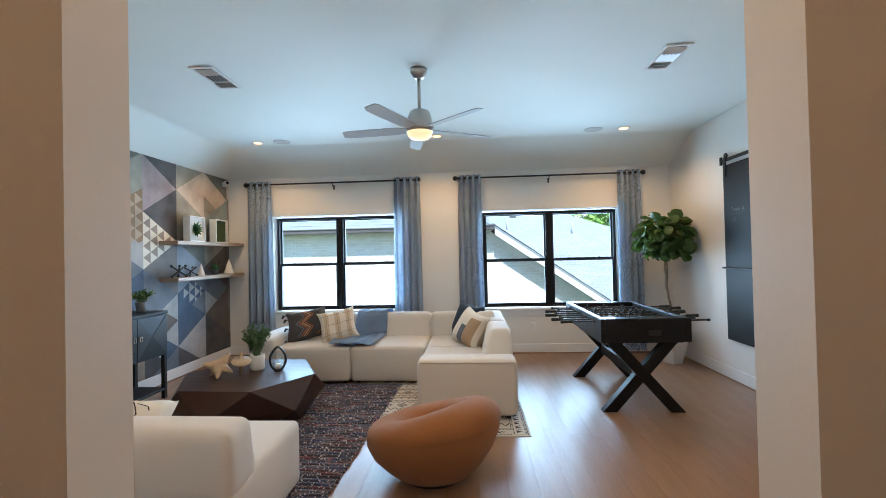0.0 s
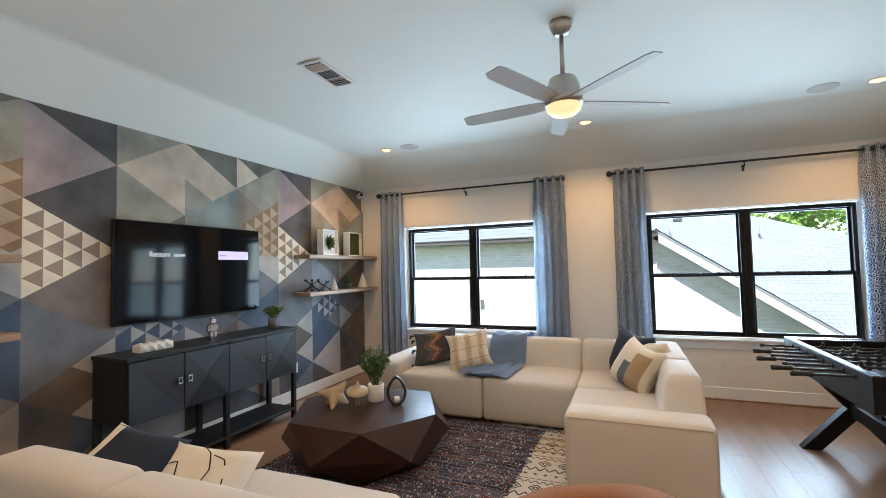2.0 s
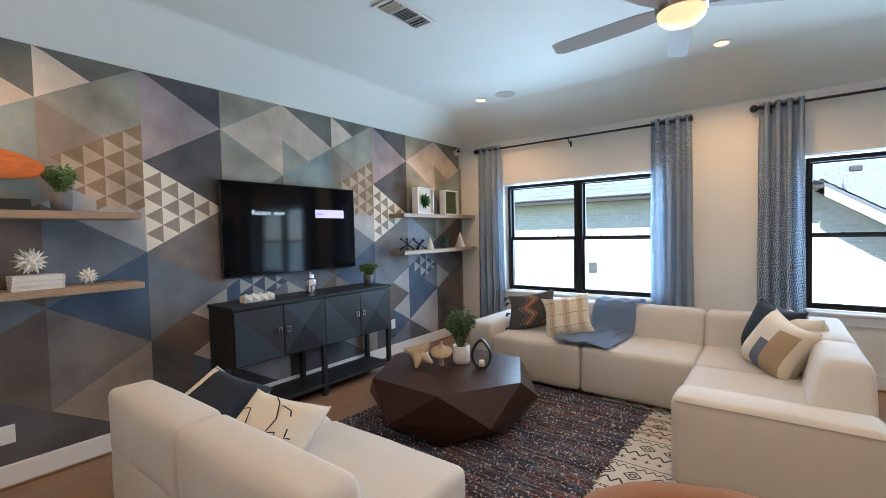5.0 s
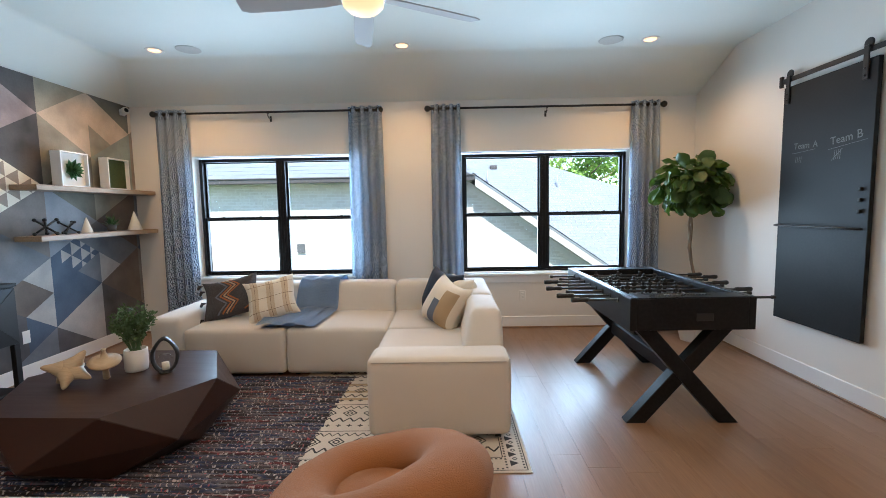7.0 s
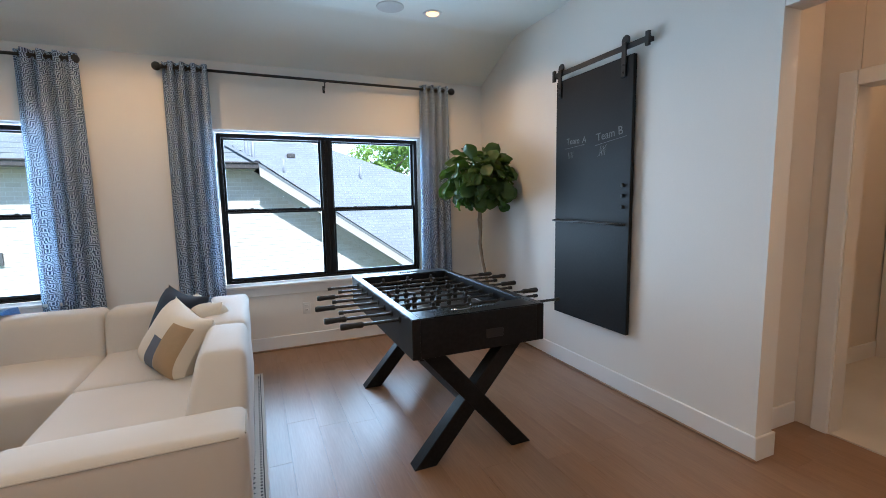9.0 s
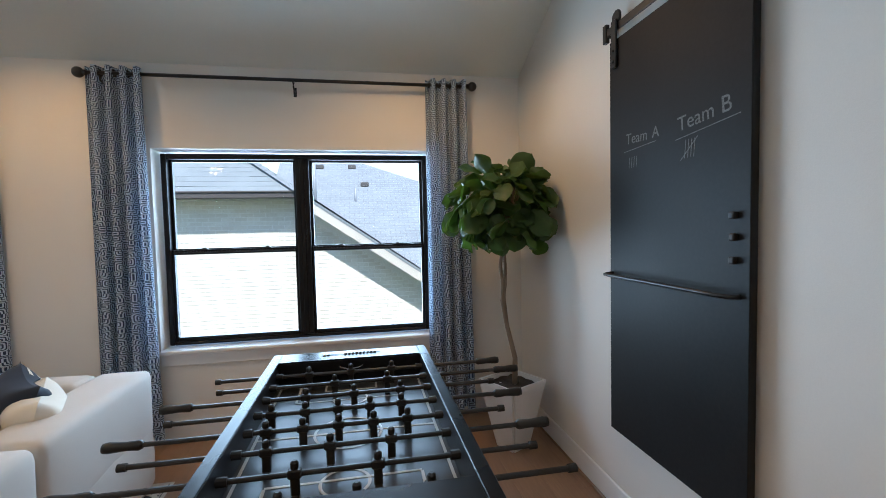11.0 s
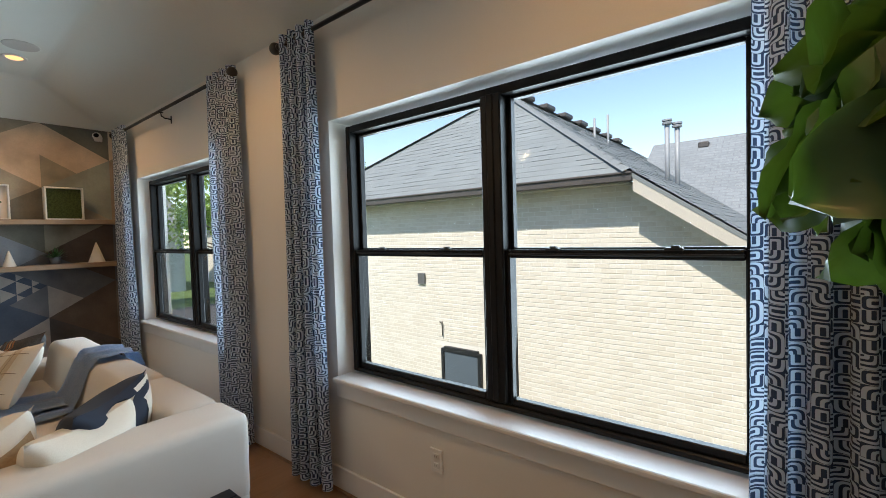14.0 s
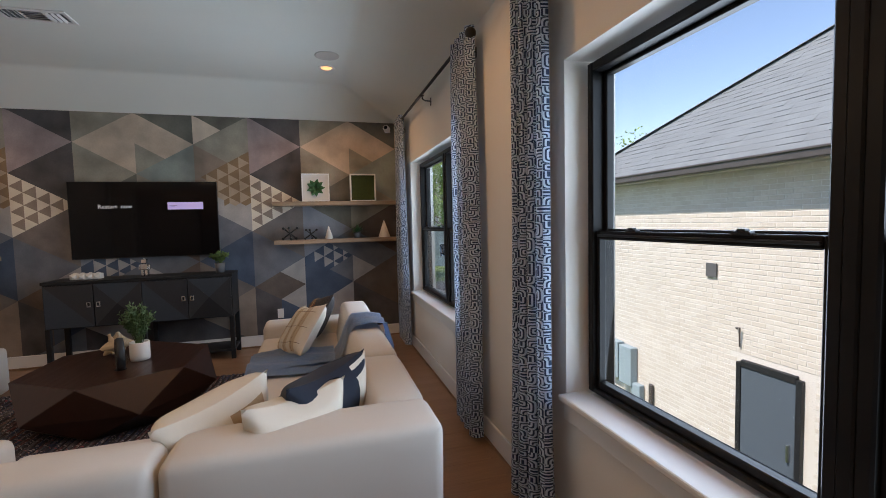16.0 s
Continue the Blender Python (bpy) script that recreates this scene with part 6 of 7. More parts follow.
def jack(y, z, s, rot):
    j = new("metal_jack")
    j.empty_display_size = 0.1
    j.matrix_world = pose(0.16, y, z + 0.058 * s) @ pose(0, 0, 0, *rot)
    tagged(j, "black metal toy-jack ornament on the shelf", "ornament", "jack ornaments")
    for d in (Vector((1, 0, 0)), Vector((0, 1, 0)), Vector((0, 0, 1))):
        bm = tube(bmesh.new(), [-d * 0.075 * s, d * 0.075 * s], 0.007 * s, 8)
        for q in (-1, 1):
            bmesh.ops.create_uvsphere(bm, u_segments=10, v_segments=8, radius=0.013 * s, matrix=Matrix.Translation(d * q * 0.08 * s))
        part("arm", bm, BLACKM, j, smooth=True)


jack(6.13, 1.292, 1.35, (45, 35, 10))
jack(6.37, 1.292, 1.1, (45, 35, 50))
for y, r_, h_, nm in ((6.58, 0.052, 0.155, "white"), (7.26, 0.075, 0.215, "pale stone")):
    k = thing("cone_ornament", nm + " cone ornament on the lower shelf", "ornament", (0.16, y, 1.292), group="cone ornaments")
    part("cone", lathe(bmesh.new(), [(r_, 0.0), (r_ * 0.98, 0.004), (0.004, h_)], 28), CERAMIC, k, smooth=True)
p = thing("succulent_plant", "grey-green spiky succulent in a small grey pot", "plant", (0.15, 6.92, 1.292))
part("pot", lathe(bmesh.new(), [(0.038, 0.0), (0.048, 0.075), (0.042, 0.075), (0.040, 0.06)], 22), POTGREY, p, smooth=True)
sp = bmesh.new()
for i in range(46):
    a, e = rnd_s.random() * math.tau, radians(rnd_s.uniform(5, 80))
    d = Vector((math.cos(e) * math.cos(a), math.cos(e) * math.sin(a), math.sin(e)))
    L = rnd_s.uniform(0.09, 0.15)
    sdv = d.cross(Vector((0, 0, 1))).normalized() * 0.012
    o = Vector((0, 0, 0.06))
    ngon(sp, [o, o + d * L * 0.4 + sdv, o + d * L, o + d * L * 0.4 - sdv])
part("spike_burst", sp, SUCC, p)


def spiky_star(at, r, seed):
    s = thing("spiky_star", "white ceramic spiked star ornament", "ornament", at, group="spiked stars")
    bm = bmesh.new()
    rnd = random.Random(seed)
    n = 34
    for i in range(n):
        ph = math.acos(1 - 2 * (i + 0.5) / n)
        th = i * 2.39996
        d = Vector((math.sin(ph) * math.cos(th), math.sin(ph) * math.sin(th), math.cos(ph)))
        tube(bm, [d * r * 0.2, d * r * 0.55, d * r * rnd.uniform(0.9, 1.05)], [r * 0.20, r * 0.12, r * 0.015], 6)
    bmesh.ops.create_uvsphere(bm, u_segments=14, v_segments=10, radius=r * 0.5)
    part("spike_burst", bm, CERAMIC, s)


bk = 1.215
for i in range(3):
    k = thing("book", "white cloth-bound book in a stack on the shelf", "book", (0.17, 2.72, bk + 0.029 * i), 2 * i - 2, group="stacked books")
    part("page_block", boxes(((-0.085, -0.118, 0.004), (0.085, 0.112, 0.024))), PAPER, k)
    part("cover", boxes(((-0.09, -0.12, 0.0), (0.09, 0.12, 0.004)), ((-0.09, -0.12, 0.024), (0.09, 0.12, 0.028)), ((-0.09, 0.112, 0.0), (0.09, 0.12, 0.028)), bevel=0.001, seg=1), PAPER, k)
spiky_star((0.17, 2.70, bk + 0.087 + 0.082), 0.090, 1)
spiky_star((0.17, 2.975, bk + 0.056), 0.060, 2)

o = thing("board_sculpture", "orange wooden board-shaped sculpture on a black stand", "sculpture", (0.17, 2.43, 1.690))
bm = bmesh.new()
prof = []
for i in range(33):
    a = i * math.tau / 32
    yy = 0.36 * math.copysign(abs(math.cos(a)) ** 0.75, math.cos(a))
    zz = 0.095 * math.copysign(abs(math.sin(a)) ** 0.8, math.sin(a)) * (1 - 0.25 * yy) + 0.01 * math.sin(yy * 14)
    prof.append((yy, zz))
prof = prof[:-1]
prism(bm, [(-0.025, y, 0.270 + z) for y, z in prof], (0.05, 0, 0))
bmesh.ops.bevel(bm, geom=[e for e in bm.edges if len(e.link_faces) == 2 and abs(e.link_faces[0].normal.dot(e.link_faces[1].normal)) < 0.3], offset=0.012, segments=2, affect="EDGES")
part("board", bm, ORANGE, o)
bm = bmesh.new()
prism(bm, [(0.0262, 0.10 * math.cos(i * math.tau / 16) - 0.04, 0.275 + 0.016 * math.sin(i * math.tau / 16)) for i in range(16)], (0.002, 0, 0))
part("carved_slot", bm, BARK, o, "weathered carved slot")
part("stand", boxes(((-0.06, -0.28, 0.0), (0.06, 0.28, 0.070)), bevel=0.003, seg=1), BLACKM, o)
for y in (-0.12, 0.08):
    part("post", tube(bmesh.new(), [(0, y, 0.068), (0, y, 0.19)], 0.006, 8), BLACKM, o)

# ---------------------------------------------------------------- wall fittings


def wall_plate(at, rz, label):
    w = thing("outlet", label, "outlet", at, rz, group="wall outlets")
    part("plate", boxes(((-0.036, -0.008, -0.058), (0.036, 0.0, 0.058)), bevel=0.003, seg=2), PLASTIC, w)
    for z in (-0.022, 0.022):
        part("socket", boxes(((-0.017, -0.010, z - 0.015), (0.017, -0.007, z + 0.015)), bevel=0.002, seg=1), PLASTIC, w)
        for x in (-0.006, 0.006):
            part("slot", boxes(((x - 0.0012, -0.0106, z - 0.005), (x + 0.0012, -0.0098, z + 0.006))), VENTD, w)


wall_plate((XR, 5.87, 0.345), 90, "white outlet plate under the chalkboard")
wall_plate((4.72, YN, 0.40), 0, "white outlet plate under the window")
wall_plate((XL + 0.004, 2.574, 0.326), -90, "white outlet plate on the mural")
wall_plate((XL + 0.004, 5.973, 0.392), -90, "white outlet plate on the mural")
wall_plate((XH + 0.136, 4.55, 1.10), -90, "white switch plate beyond the doorway")
cd = thing("security_camera", "small white wall camera at the mural's upper corner", "camera device", (XL + 0.004, 7.36, 2.655))
part("bracket", boxes(((0.0, -0.035, -0.035), (0.018, 0.035, 0.035)), bevel=0.004, seg=1), PLASTIC, cd)
bm = lathe(bmesh.new(), [(0.030, 0.0), (0.040, 0.01), (0.040, 0.075), (0.034, 0.085)], 24)
bmesh.ops.transform(bm, matrix=pose(0.01, 0, 0.0, 0, 78, -25), verts=bm.verts)
part("housing", bm, PLASTIC, cd, smooth=True)
bm = lathe(bmesh.new(), [(0.024, 0.0), (0.024, 0.006), (0.010, 0.010)], 20)
bmesh.ops.transform(bm, matrix=pose(0.01, 0, 0.0, 0, 78, -25) @ pose(0, 0, 0.084), verts=bm.verts)
part("camera_lens", bm, SCREEN, cd, "dark glass lens", smooth=True)
# Unseen lights, added to warm and brighten the landing, hall and side room.
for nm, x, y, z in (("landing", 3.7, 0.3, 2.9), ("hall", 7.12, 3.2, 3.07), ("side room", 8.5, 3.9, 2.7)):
    d = thing("unseen_fill_light", "added unseen round flush ceiling light of the " + nm, "ceiling light", (x, y, z), group="flush lights")
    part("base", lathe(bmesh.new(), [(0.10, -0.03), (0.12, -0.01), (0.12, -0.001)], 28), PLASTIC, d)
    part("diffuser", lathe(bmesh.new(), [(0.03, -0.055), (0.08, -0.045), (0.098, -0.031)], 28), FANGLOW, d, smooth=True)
    lamp("unseen_fill_lamp", "POINT", 3.9 if nm != "landing" else 5.0, (1.0, 0.55, 0.27), pose(x, y, z - 0.12), radius=0.08)
# ---------------------------------------------------------------- outside the windows
GZ = -3.0
GRASS = material("lawn", (0.10, 0.16, 0.045), 0.95, grain=0.5, scale=30, stain=0.4, stain_scale=0.6, dark=(0.05, 0.085, 0.022))
ASPH = material("asphalt", (0.07, 0.07, 0.072), 0.9, grain=0.4, scale=40, stain=0.3, stain_scale=0.5)
CONC = material("concrete", (0.42, 0.41, 0.385), 0.85, grain=0.3, scale=20, stain=0.3)
BRICK = material("pale_brick", (0.67, 0.635, 0.565), 0.9, grain=0.35, scale=22, stain=0.25, stain_scale=3, dark=(0.54, 0.485, 0.405), object_random=0.6, bump=0.5, bump_scale=60)
MORTAR = material("mortar", (0.70, 0.67, 0.61), 0.95, grain=0.3, scale=60)
ROOFM = material("grey_shingle", (0.210, 0.234, 0.241), 0.9, grain=0.45, scale=60, stain=0.35, stain_scale=1.2, dark=(0.150, 0.162, 0.168), object_random=0.4, bump=0.6, bump_scale=120)
FASCIA = material("taupe_gutter", (0.075, 0.064, 0.058), 0.45, stain=0.2)
SOFFIT = material("pale_fascia", (0.50, 0.46, 0.40), 0.6, stain=0.15)
SIDING = material("pale_siding", (0.55, 0.56, 0.56), 0.7, stain=0.2)
GALV = material("galvanised_pipe", (0.30, 0.31, 0.33), 0.6, 0.25, stain=0.2, stain_scale=10)
# Grey door, darkened in its colour for the shade of its recess.
NDOOR = material("shaded_grey_door_paint", (0.085, 0.108, 0.135), 0.45, stain=0.1)
BOXG = material("grey_meter_box", (0.29, 0.37, 0.41), 0.5, stain=0.15)
LEAFG = material("tree_leaf", (0.26, 0.40, 0.065), 0.6, stain=0.5, stain_scale=1.0, dark=(0.09, 0.18, 0.03))
solid("ground", boxes(((-300, -300, GZ - 0.5), (300, 400, GZ))), GRASS, "lawn between the houses", "ground")
solid("road", boxes(((-26, -60, GZ), (-17, 90, GZ + 0.02))), ASPH, "asphalt street", "road")
solid("pavement", boxes(((-15.8, -60, GZ), (-14.3, 90, GZ + 0.05)), ((-15, 13.0, GZ), (-4.4, 18.0, GZ + 0.03))), CONC, "concrete sidewalk and drive", "pavement")


def neighbour_house():
    h = thing("neighbour_house", "pale brick house with a grey shingle hip roof", "house", (0, 12.30, 0))
    # brick front with a slope to its right, as a gable's flank
    XA, XB, ZE = -2.34, 4.30, 2.10
    wall = part("wall", bmesh.new(), MORTAR, h)
    bm = bmesh.new()
    prism(bm, [(XA, 0.0, GZ), (9.6, 0.0, GZ), (9.6, 0.0, -1.56), (XB, 0.0, ZE), (XA, 0.0, ZE)], (0, 5.0, 0))
    bm.to_mesh(wall.data)
    bm.free()
    # soldier-course patch, openings
    door = part("door", boxes(((0.93, -0.06, -2.75), (1.69, -0.015, -0.72)), bevel=0.01, seg=1), NDOOR, h)
    part("door_frame", boxes(((0.86, -0.075, -2.8), (0.93, -0.01, -0.66)), ((1.69, -0.075, -2.8), (1.76, -0.01, -0.66)), ((0.93, -0.075, -0.72), (1.69, -0.01, -0.62)), bevel=0.006, seg=1), SBWOOD, h)
    part("door_handle", boxes(((1.60, -0.10, -1.78), (1.63, -0.06, -1.55)), bevel=0.005, seg=1), NICKEL, door)
    part("wall_vent", boxes(((0.30, -0.045, 0.52), (0.48, -0.012, 0.73)), bevel=0.004, seg=1), VENTD, h)
    part("meter_box", boxes(((-1.95, -0.17, -1.75), (-1.62, -0.012, -1.02)), ((-1.59, -0.17, -1.80), (-1.24, -0.012, -1.05)), bevel=0.01, seg=1), BOXG, h)
    part("meter", boxes(((-1.28, -0.13, -2.05), (-1.05, -0.012, -1.72)), bevel=0.02, seg=2), BOXG, h)
    part("conduit", boxes(((-0.90, -0.07, GZ), (-0.80, -0.012, -1.62)), bevel=0.02, seg=1), FASCIA, h)
    part("hose_hook", tube(bmesh.new(), [(0.83, -0.012, -0.20), (0.86, -0.08, -0.17), (0.90, -0.06, -0.16), (0.88, -0.03, -0.45)], 0.012, 6), FASCIA, h)
    lamp_ = part("wall_lantern", boxes(((2.10, -0.25, -1.20), (2.26, -0.10, -0.90)), bevel=0.01, seg=1), BLACKM, h)
    part("lantern_arm", tube(bmesh.new(), [(2.18, -0.012, -0.85), (2.18, -0.13, -0.70), (2.18, -0.17, -0.78), (2.18, -0.175, -0.90)], 0.012, 6), BLACKM, lamp_)
    part("lantern_back", boxes(((2.12, -0.04, -1.25), (2.24, -0.012, -0.75)), bevel=0.005, seg=1), BLACKM, lamp_)
    # gutter and fascia under the front eave; pale board down the rake
    part("gutter", boxes(((XA - 0.93, -0.42, 2.10), (4.42, -0.30, 2.22)), ((XA - 0.93, -0.44, 2.19), (4.42, -0.29, 2.225)), bevel=0.01, seg=1), FASCIA, h)
    part("soffit", boxes(((XA - 0.90, -0.30, 2.085), (4.36, 0.0, 2.11))), SOFFIT, h)
    bm = bmesh.new()
    prism(bm, [(4.43, -0.395, 2.14), (9.7, -0.395, 2.14 - 0.69 * 5.27), (9.7, -0.395, 1.97 - 0.69 * 5.27), (4.43, -0.395, 1.97)], (0, 0.085, 0))
    part("rake_board", bm, SOFFIT, h)
    bm = bmesh.new()
    prism(bm, [(4.43, -0.305, 2.01), (9.7, -0.305, 2.01 - 0.69 * 5.27), (9.7, -0.305, 1.98 - 0.69 * 5.27), (4.43, -0.305, 1.98)], (0, 0.31, 0))
    part("rake_soffit", bm, SOFFIT, h)
    # roof planes: (corner, edge vector, up-slope vector), shingles laid in courses
    apex = Vector((0.98, 2.40, 4.617))
    el, er = Vector((XA - 0.95, -0.40, 2.22)), Vector((4.40, -0.40, 2.22))
    back = Vector((0.98, 12.0, 4.617))
    rl = Vector((XA - 0.95, 12.0, 2.22))
    low = Vector((9.7, -0.40, 2.22 - 0.69 * 5.3))
    lowb = Vector((9.7, 12.0, 2.22 - 0.69 * 5.3))
    planes = [("roof_front", [el, er, apex]), ("roof_left", [rl, el, apex, back]), ("roof_right", [low, lowb, back, apex, er])]
    for nm, pts in planes:
        bm = bmesh.new()
        ngon(bm, pts)
        r = bmesh.ops.extrude_face_region(bm, geom=bm.faces[:])
        for v in r["geom"]:
            if isinstance(v, bmesh.types.BMVert):
                v.co.z -= 0.06
        bmesh.ops.recalc_face_normals(bm, faces=bm.faces)
        part("roof", bm, ROOFM, h)
    ridge = bmesh.new()
    for a, b in ((el, apex), (er, apex), (apex, back)):
        n = int((b - a).length / 0.2)
        for i in range(n):
            p, q = a.lerp(b, i / n), a.lerp(b, (i + 1.05) / n)
            d = (q - p).normalized()
            s = d.cross(Vector((0, 0, 1))).normalized() * 0.11
            up = Vector((0, 0, 0.035))
            ngon(ridge, [p - s, q - s, q + up, p + up * 1.4])
            ngon(ridge, [p + up * 1.4, q + up, q + s, p + s])
    part("ridge_cap", ridge, ROOFM, h)
    for i in range(7):
        y = 2.9 + i * 1.15
        part("ridge_vent", boxes(((0.76, y, 4.595), (1.20, y + 0.5, 4.725)), bevel=0.03, seg=1), FASCIA, h)
    return h, wall, planes


house, brick_wall, roof_planes = neighbour_house()


def course_shingles():
    """Shingles in courses for a roof seen only from afar, laid along x and up the slope."""
    m = material("far_grey_shingle", (0.235, 0.255, 0.27), 0.9, grain=0.12, scale=40, stain=0.2, stain_scale=0.8, dark=(0.11, 0.112, 0.116))
    t = m.node_tree
    b = t.nodes["Principled BSDF"]
    tc = t.nodes.new("ShaderNodeTexCoord")
    sp = t.nodes.new("ShaderNodeSeparateXYZ")
    t.links.new(tc.outputs["Object"], sp.inputs[0])
    up = t.nodes.new("ShaderNodeMath")
    up.operation = "MULTIPLY"
    up.inputs[1].default_value = 1.79
    t.links.new(sp.outputs[2], up.inputs[0])
    cb = t.nodes.new("ShaderNodeCombineXYZ")
    t.links.new(sp.outputs[0], cb.inputs[0])
    t.links.new(up.outputs[0], cb.inputs[1])
    br = t.nodes.new("ShaderNodeTexBrick")
    br.inputs["Scale"].default_value = 1.0
    br.inputs["Brick Width"].default_value, br.inputs["Row Height"].default_value = 0.30, 0.145
    br.inputs["Mortar Size"].default_value = 0.008
    br.inputs["Color1"].default_value, br.inputs["Color2"].default_value, br.inputs["Mortar"].default_value = (1, 1, 1, 1), (0.88, 0.88, 0.89, 1), (0.62, 0.62, 0.64, 1)
    t.links.new(cb.outputs[0], br.inputs["Vector"])
    mx = t.nodes.new("ShaderNodeMix")
    mx.data_type, mx.blend_type = "RGBA", "MULTIPLY"
    mx.inputs[0].default_value = 1.0
    src = b.inputs["Base Color"].links[0].from_socket
    t.links.new(src, mx.inputs[6])
    t.links.new(br.outputs["Color"], mx.inputs[7])
    t.links.new(mx.outputs[2], b.inputs["Base Color"])
    return m


FARROOF = course_shingles()


def far_house():
    """The roof behind and to the right, with two flue pipes."""
    h = thing("far_house", "grey shingle roof with two metal flues", "house", (0, 0, 0))
    bm = bmesh.new()
    e0, e1, e2, e3 = (bm.verts.new(p) for p in ((2.6, 13.0, -1.3), (18.5, 13.0, -1.3), (18.5, 29.0, -1.3), (2.6, 29.0, -1.3)))
    r0, r1 = bm.verts.new((2.6, 21.0, 4.08)), bm.verts.new((5.4, 21.0, 4.08))
    for f in ((e0, e1, r1, r0), (e1, e2, r1), (e2, e3, r0, r1), (e3, e0, r0), (e3, e2, e1, e0)):
        bm.faces.new(f)
    part("wall", boxes(((2.9, 13.4, GZ), (18.1, 28.6, -1.31))), BRICK, h)
    part("roof", bm, FARROOF, h)
    for x, y, z, t in ((4.21, 15.0, 2.0, 3.40), (4.36, 15.1, 1.9, 3.34)):
        fl = part("flue", tube(bmesh.new(), [(x, y, z), (x, y, t)], 0.045, 12), GALV, h, smooth=True)
        part("flue_cap", lathe(bmesh.new(), [(0.085, t), (0.09, t + 0.03), (0.06, t + 0.05), (0.09, t + 0.06), (0.09, t + 0.09), (0.02, t + 0.10)], 14, (x, y, 0)), GALV, fl)
    for x, y, z in ((2.15, 17.0, 3.52), (2.48, 17.0, 3.55)):
        part("vent_pipe", tube(bmesh.new(), [(x, y, z - 0.5), (x, y, z + 0.75)], 0.03, 8), GALV, h, smooth=True)
    for x, y, z in ((4.03, 20.6, 3.80), (5.18, 20.6, 3.80), (5.61, 19.47, 3.05)):
        part("roof_vent", boxes(((x - 0.14, y - 0.12, z - 0.06), (x + 0.14, y + 0.12, z + 0.11)), bevel=0.03, seg=1), FASCIA, h)
    for x, y, z in ((5.30, 18.58, 2.45), (7.79, 18.25, 2.23)):
        part("vent_pipe", tube(bmesh.new(), [(x, y, z - 0.2), (x, y, z + 0.42)], 0.035, 8), GALV, h, smooth=True)


far_house()


def street_house(x, y, w, d, hgt, col):
    h = thing("street_house", "pale two-storey house across the street", "house", (x, y, GZ), group="street houses")
    part("wall", boxes(((0, 0, 0), (w, d, hgt))), col, h)
    bm = bmesh.new()
    prism(bm, [(-0.4, -0.4, hgt), (w + 0.4, -0.4, hgt), (w / 2, -0.4, hgt + w * 0.32)], (0, d + 0.8, 0))
    part("roof", bm, ROOFM, h)
    for i in range(3):
        for z in (0.9, 3.6):
            if z + 1.4 < hgt:
                y0 = d * (0.15 + 0.27 * i)
                wn2 = part("window", boxes(((w - 0.02, y0, z), (w + 0.06, y0 + 1.1, z + 1.4))), TRIM, h)
                part("pane", boxes(((w + 0.055, y0 + 0.08, z + 0.08), (w + 0.07, y0 + 1.02, z + 1.32))), SCREEN, wn2)


street_house(-46, 10, 9, 12, 6.0, SIDING)
street_house(-46, 27, 9, 12, 5.4, BRICK)
street_house(-47, 45, 9, 12, 6.0, SIDING)


def tree(x, y, hgt, r, seed, label="leafy green street tree"):
    t = thing("tree", label, "tree", (x, y, GZ), group="trees")
    rnd = random.Random(seed)
    bm = tube(bmesh.new(), [(0, 0, 0), (0.05, 0, hgt * 0.3), (0, 0.1, hgt * 0.6), (0, 0, hgt * 0.85)], [0.22, 0.17, 0.11, 0.04], 8)
    for i in range(9):
        a = rnd.random() * math.tau
        z = hgt * rnd.uniform(0.35, 0.7)
        tube(bm, [(0, 0, z), (math.cos(a) * r * 0.4, math.sin(a) * r * 0.4, z + 0.5), (math.cos(a) * r * 0.8, math.sin(a) * r * 0.8, z + 1.1)], [0.07, 0.05, 0.02], 6)
    part("trunk", bm, BARK, t, smooth=True)
    verts, faces = [], []
    clumps = [(Vector((rnd.gauss(0, 0.45), rnd.gauss(0, 0.45), rnd.gauss(0, 0.40))) * r + Vector((0, 0, hgt * 0.72)), rnd.uniform(0.28, 0.5) * r) for _ in range(26)]
    for c, cr in clumps:
        for _ in range(120):
            d = Vector((rnd.gauss(0, 1), rnd.gauss(0, 1), rnd.gauss(0, 0.8))).normalized()
            p = c + d * cr * rnd.uniform(0.5, 1.0)
            a = Vector((rnd.gauss(0, 1), rnd.gauss(0, 1), rnd.gauss(0, 1))).normalized()
            b = a.cross(d).normalized() if a.cross(d).length > 0.01 else Vector((1, 0, 0))
            s = rnd.uniform(0.10, 0.20)
            i = len(verts)
            verts += [p - a * s, p + b * s * 0.6, p + a * s, p - b * s * 0.6]
            faces.append((i, i + 1, i + 2, i + 3))
    me = bpy.data.meshes.new("crown")
    me.from_pydata(verts, [], faces)
    me.materials.append(LEAFG)
    ob = new("crown", me)
    ob.parent = t


for x, y, hg, r, sd in ((-10.5, 30, 9, 2.8, 1), (-27, 16.2, 10, 3.2, 2), (-30, 22, 10, 3.6, 3), (-31, 34, 11, 4.0, 4), (-29, 12, 9, 3.2, 5), (13.5, 33, 10.2, 2.6, 6), (17.0, 36, 11.2, 3.0, 7), (-33, 50, 12, 4.5, 8),
                        (-24, 62, 13, 5, 9), (-38, 70, 14, 5, 10)):
    tree(x, y, hg, r, sd)
# ---------------------------------------------------------------- many small pieces: planks, bricks, shingles


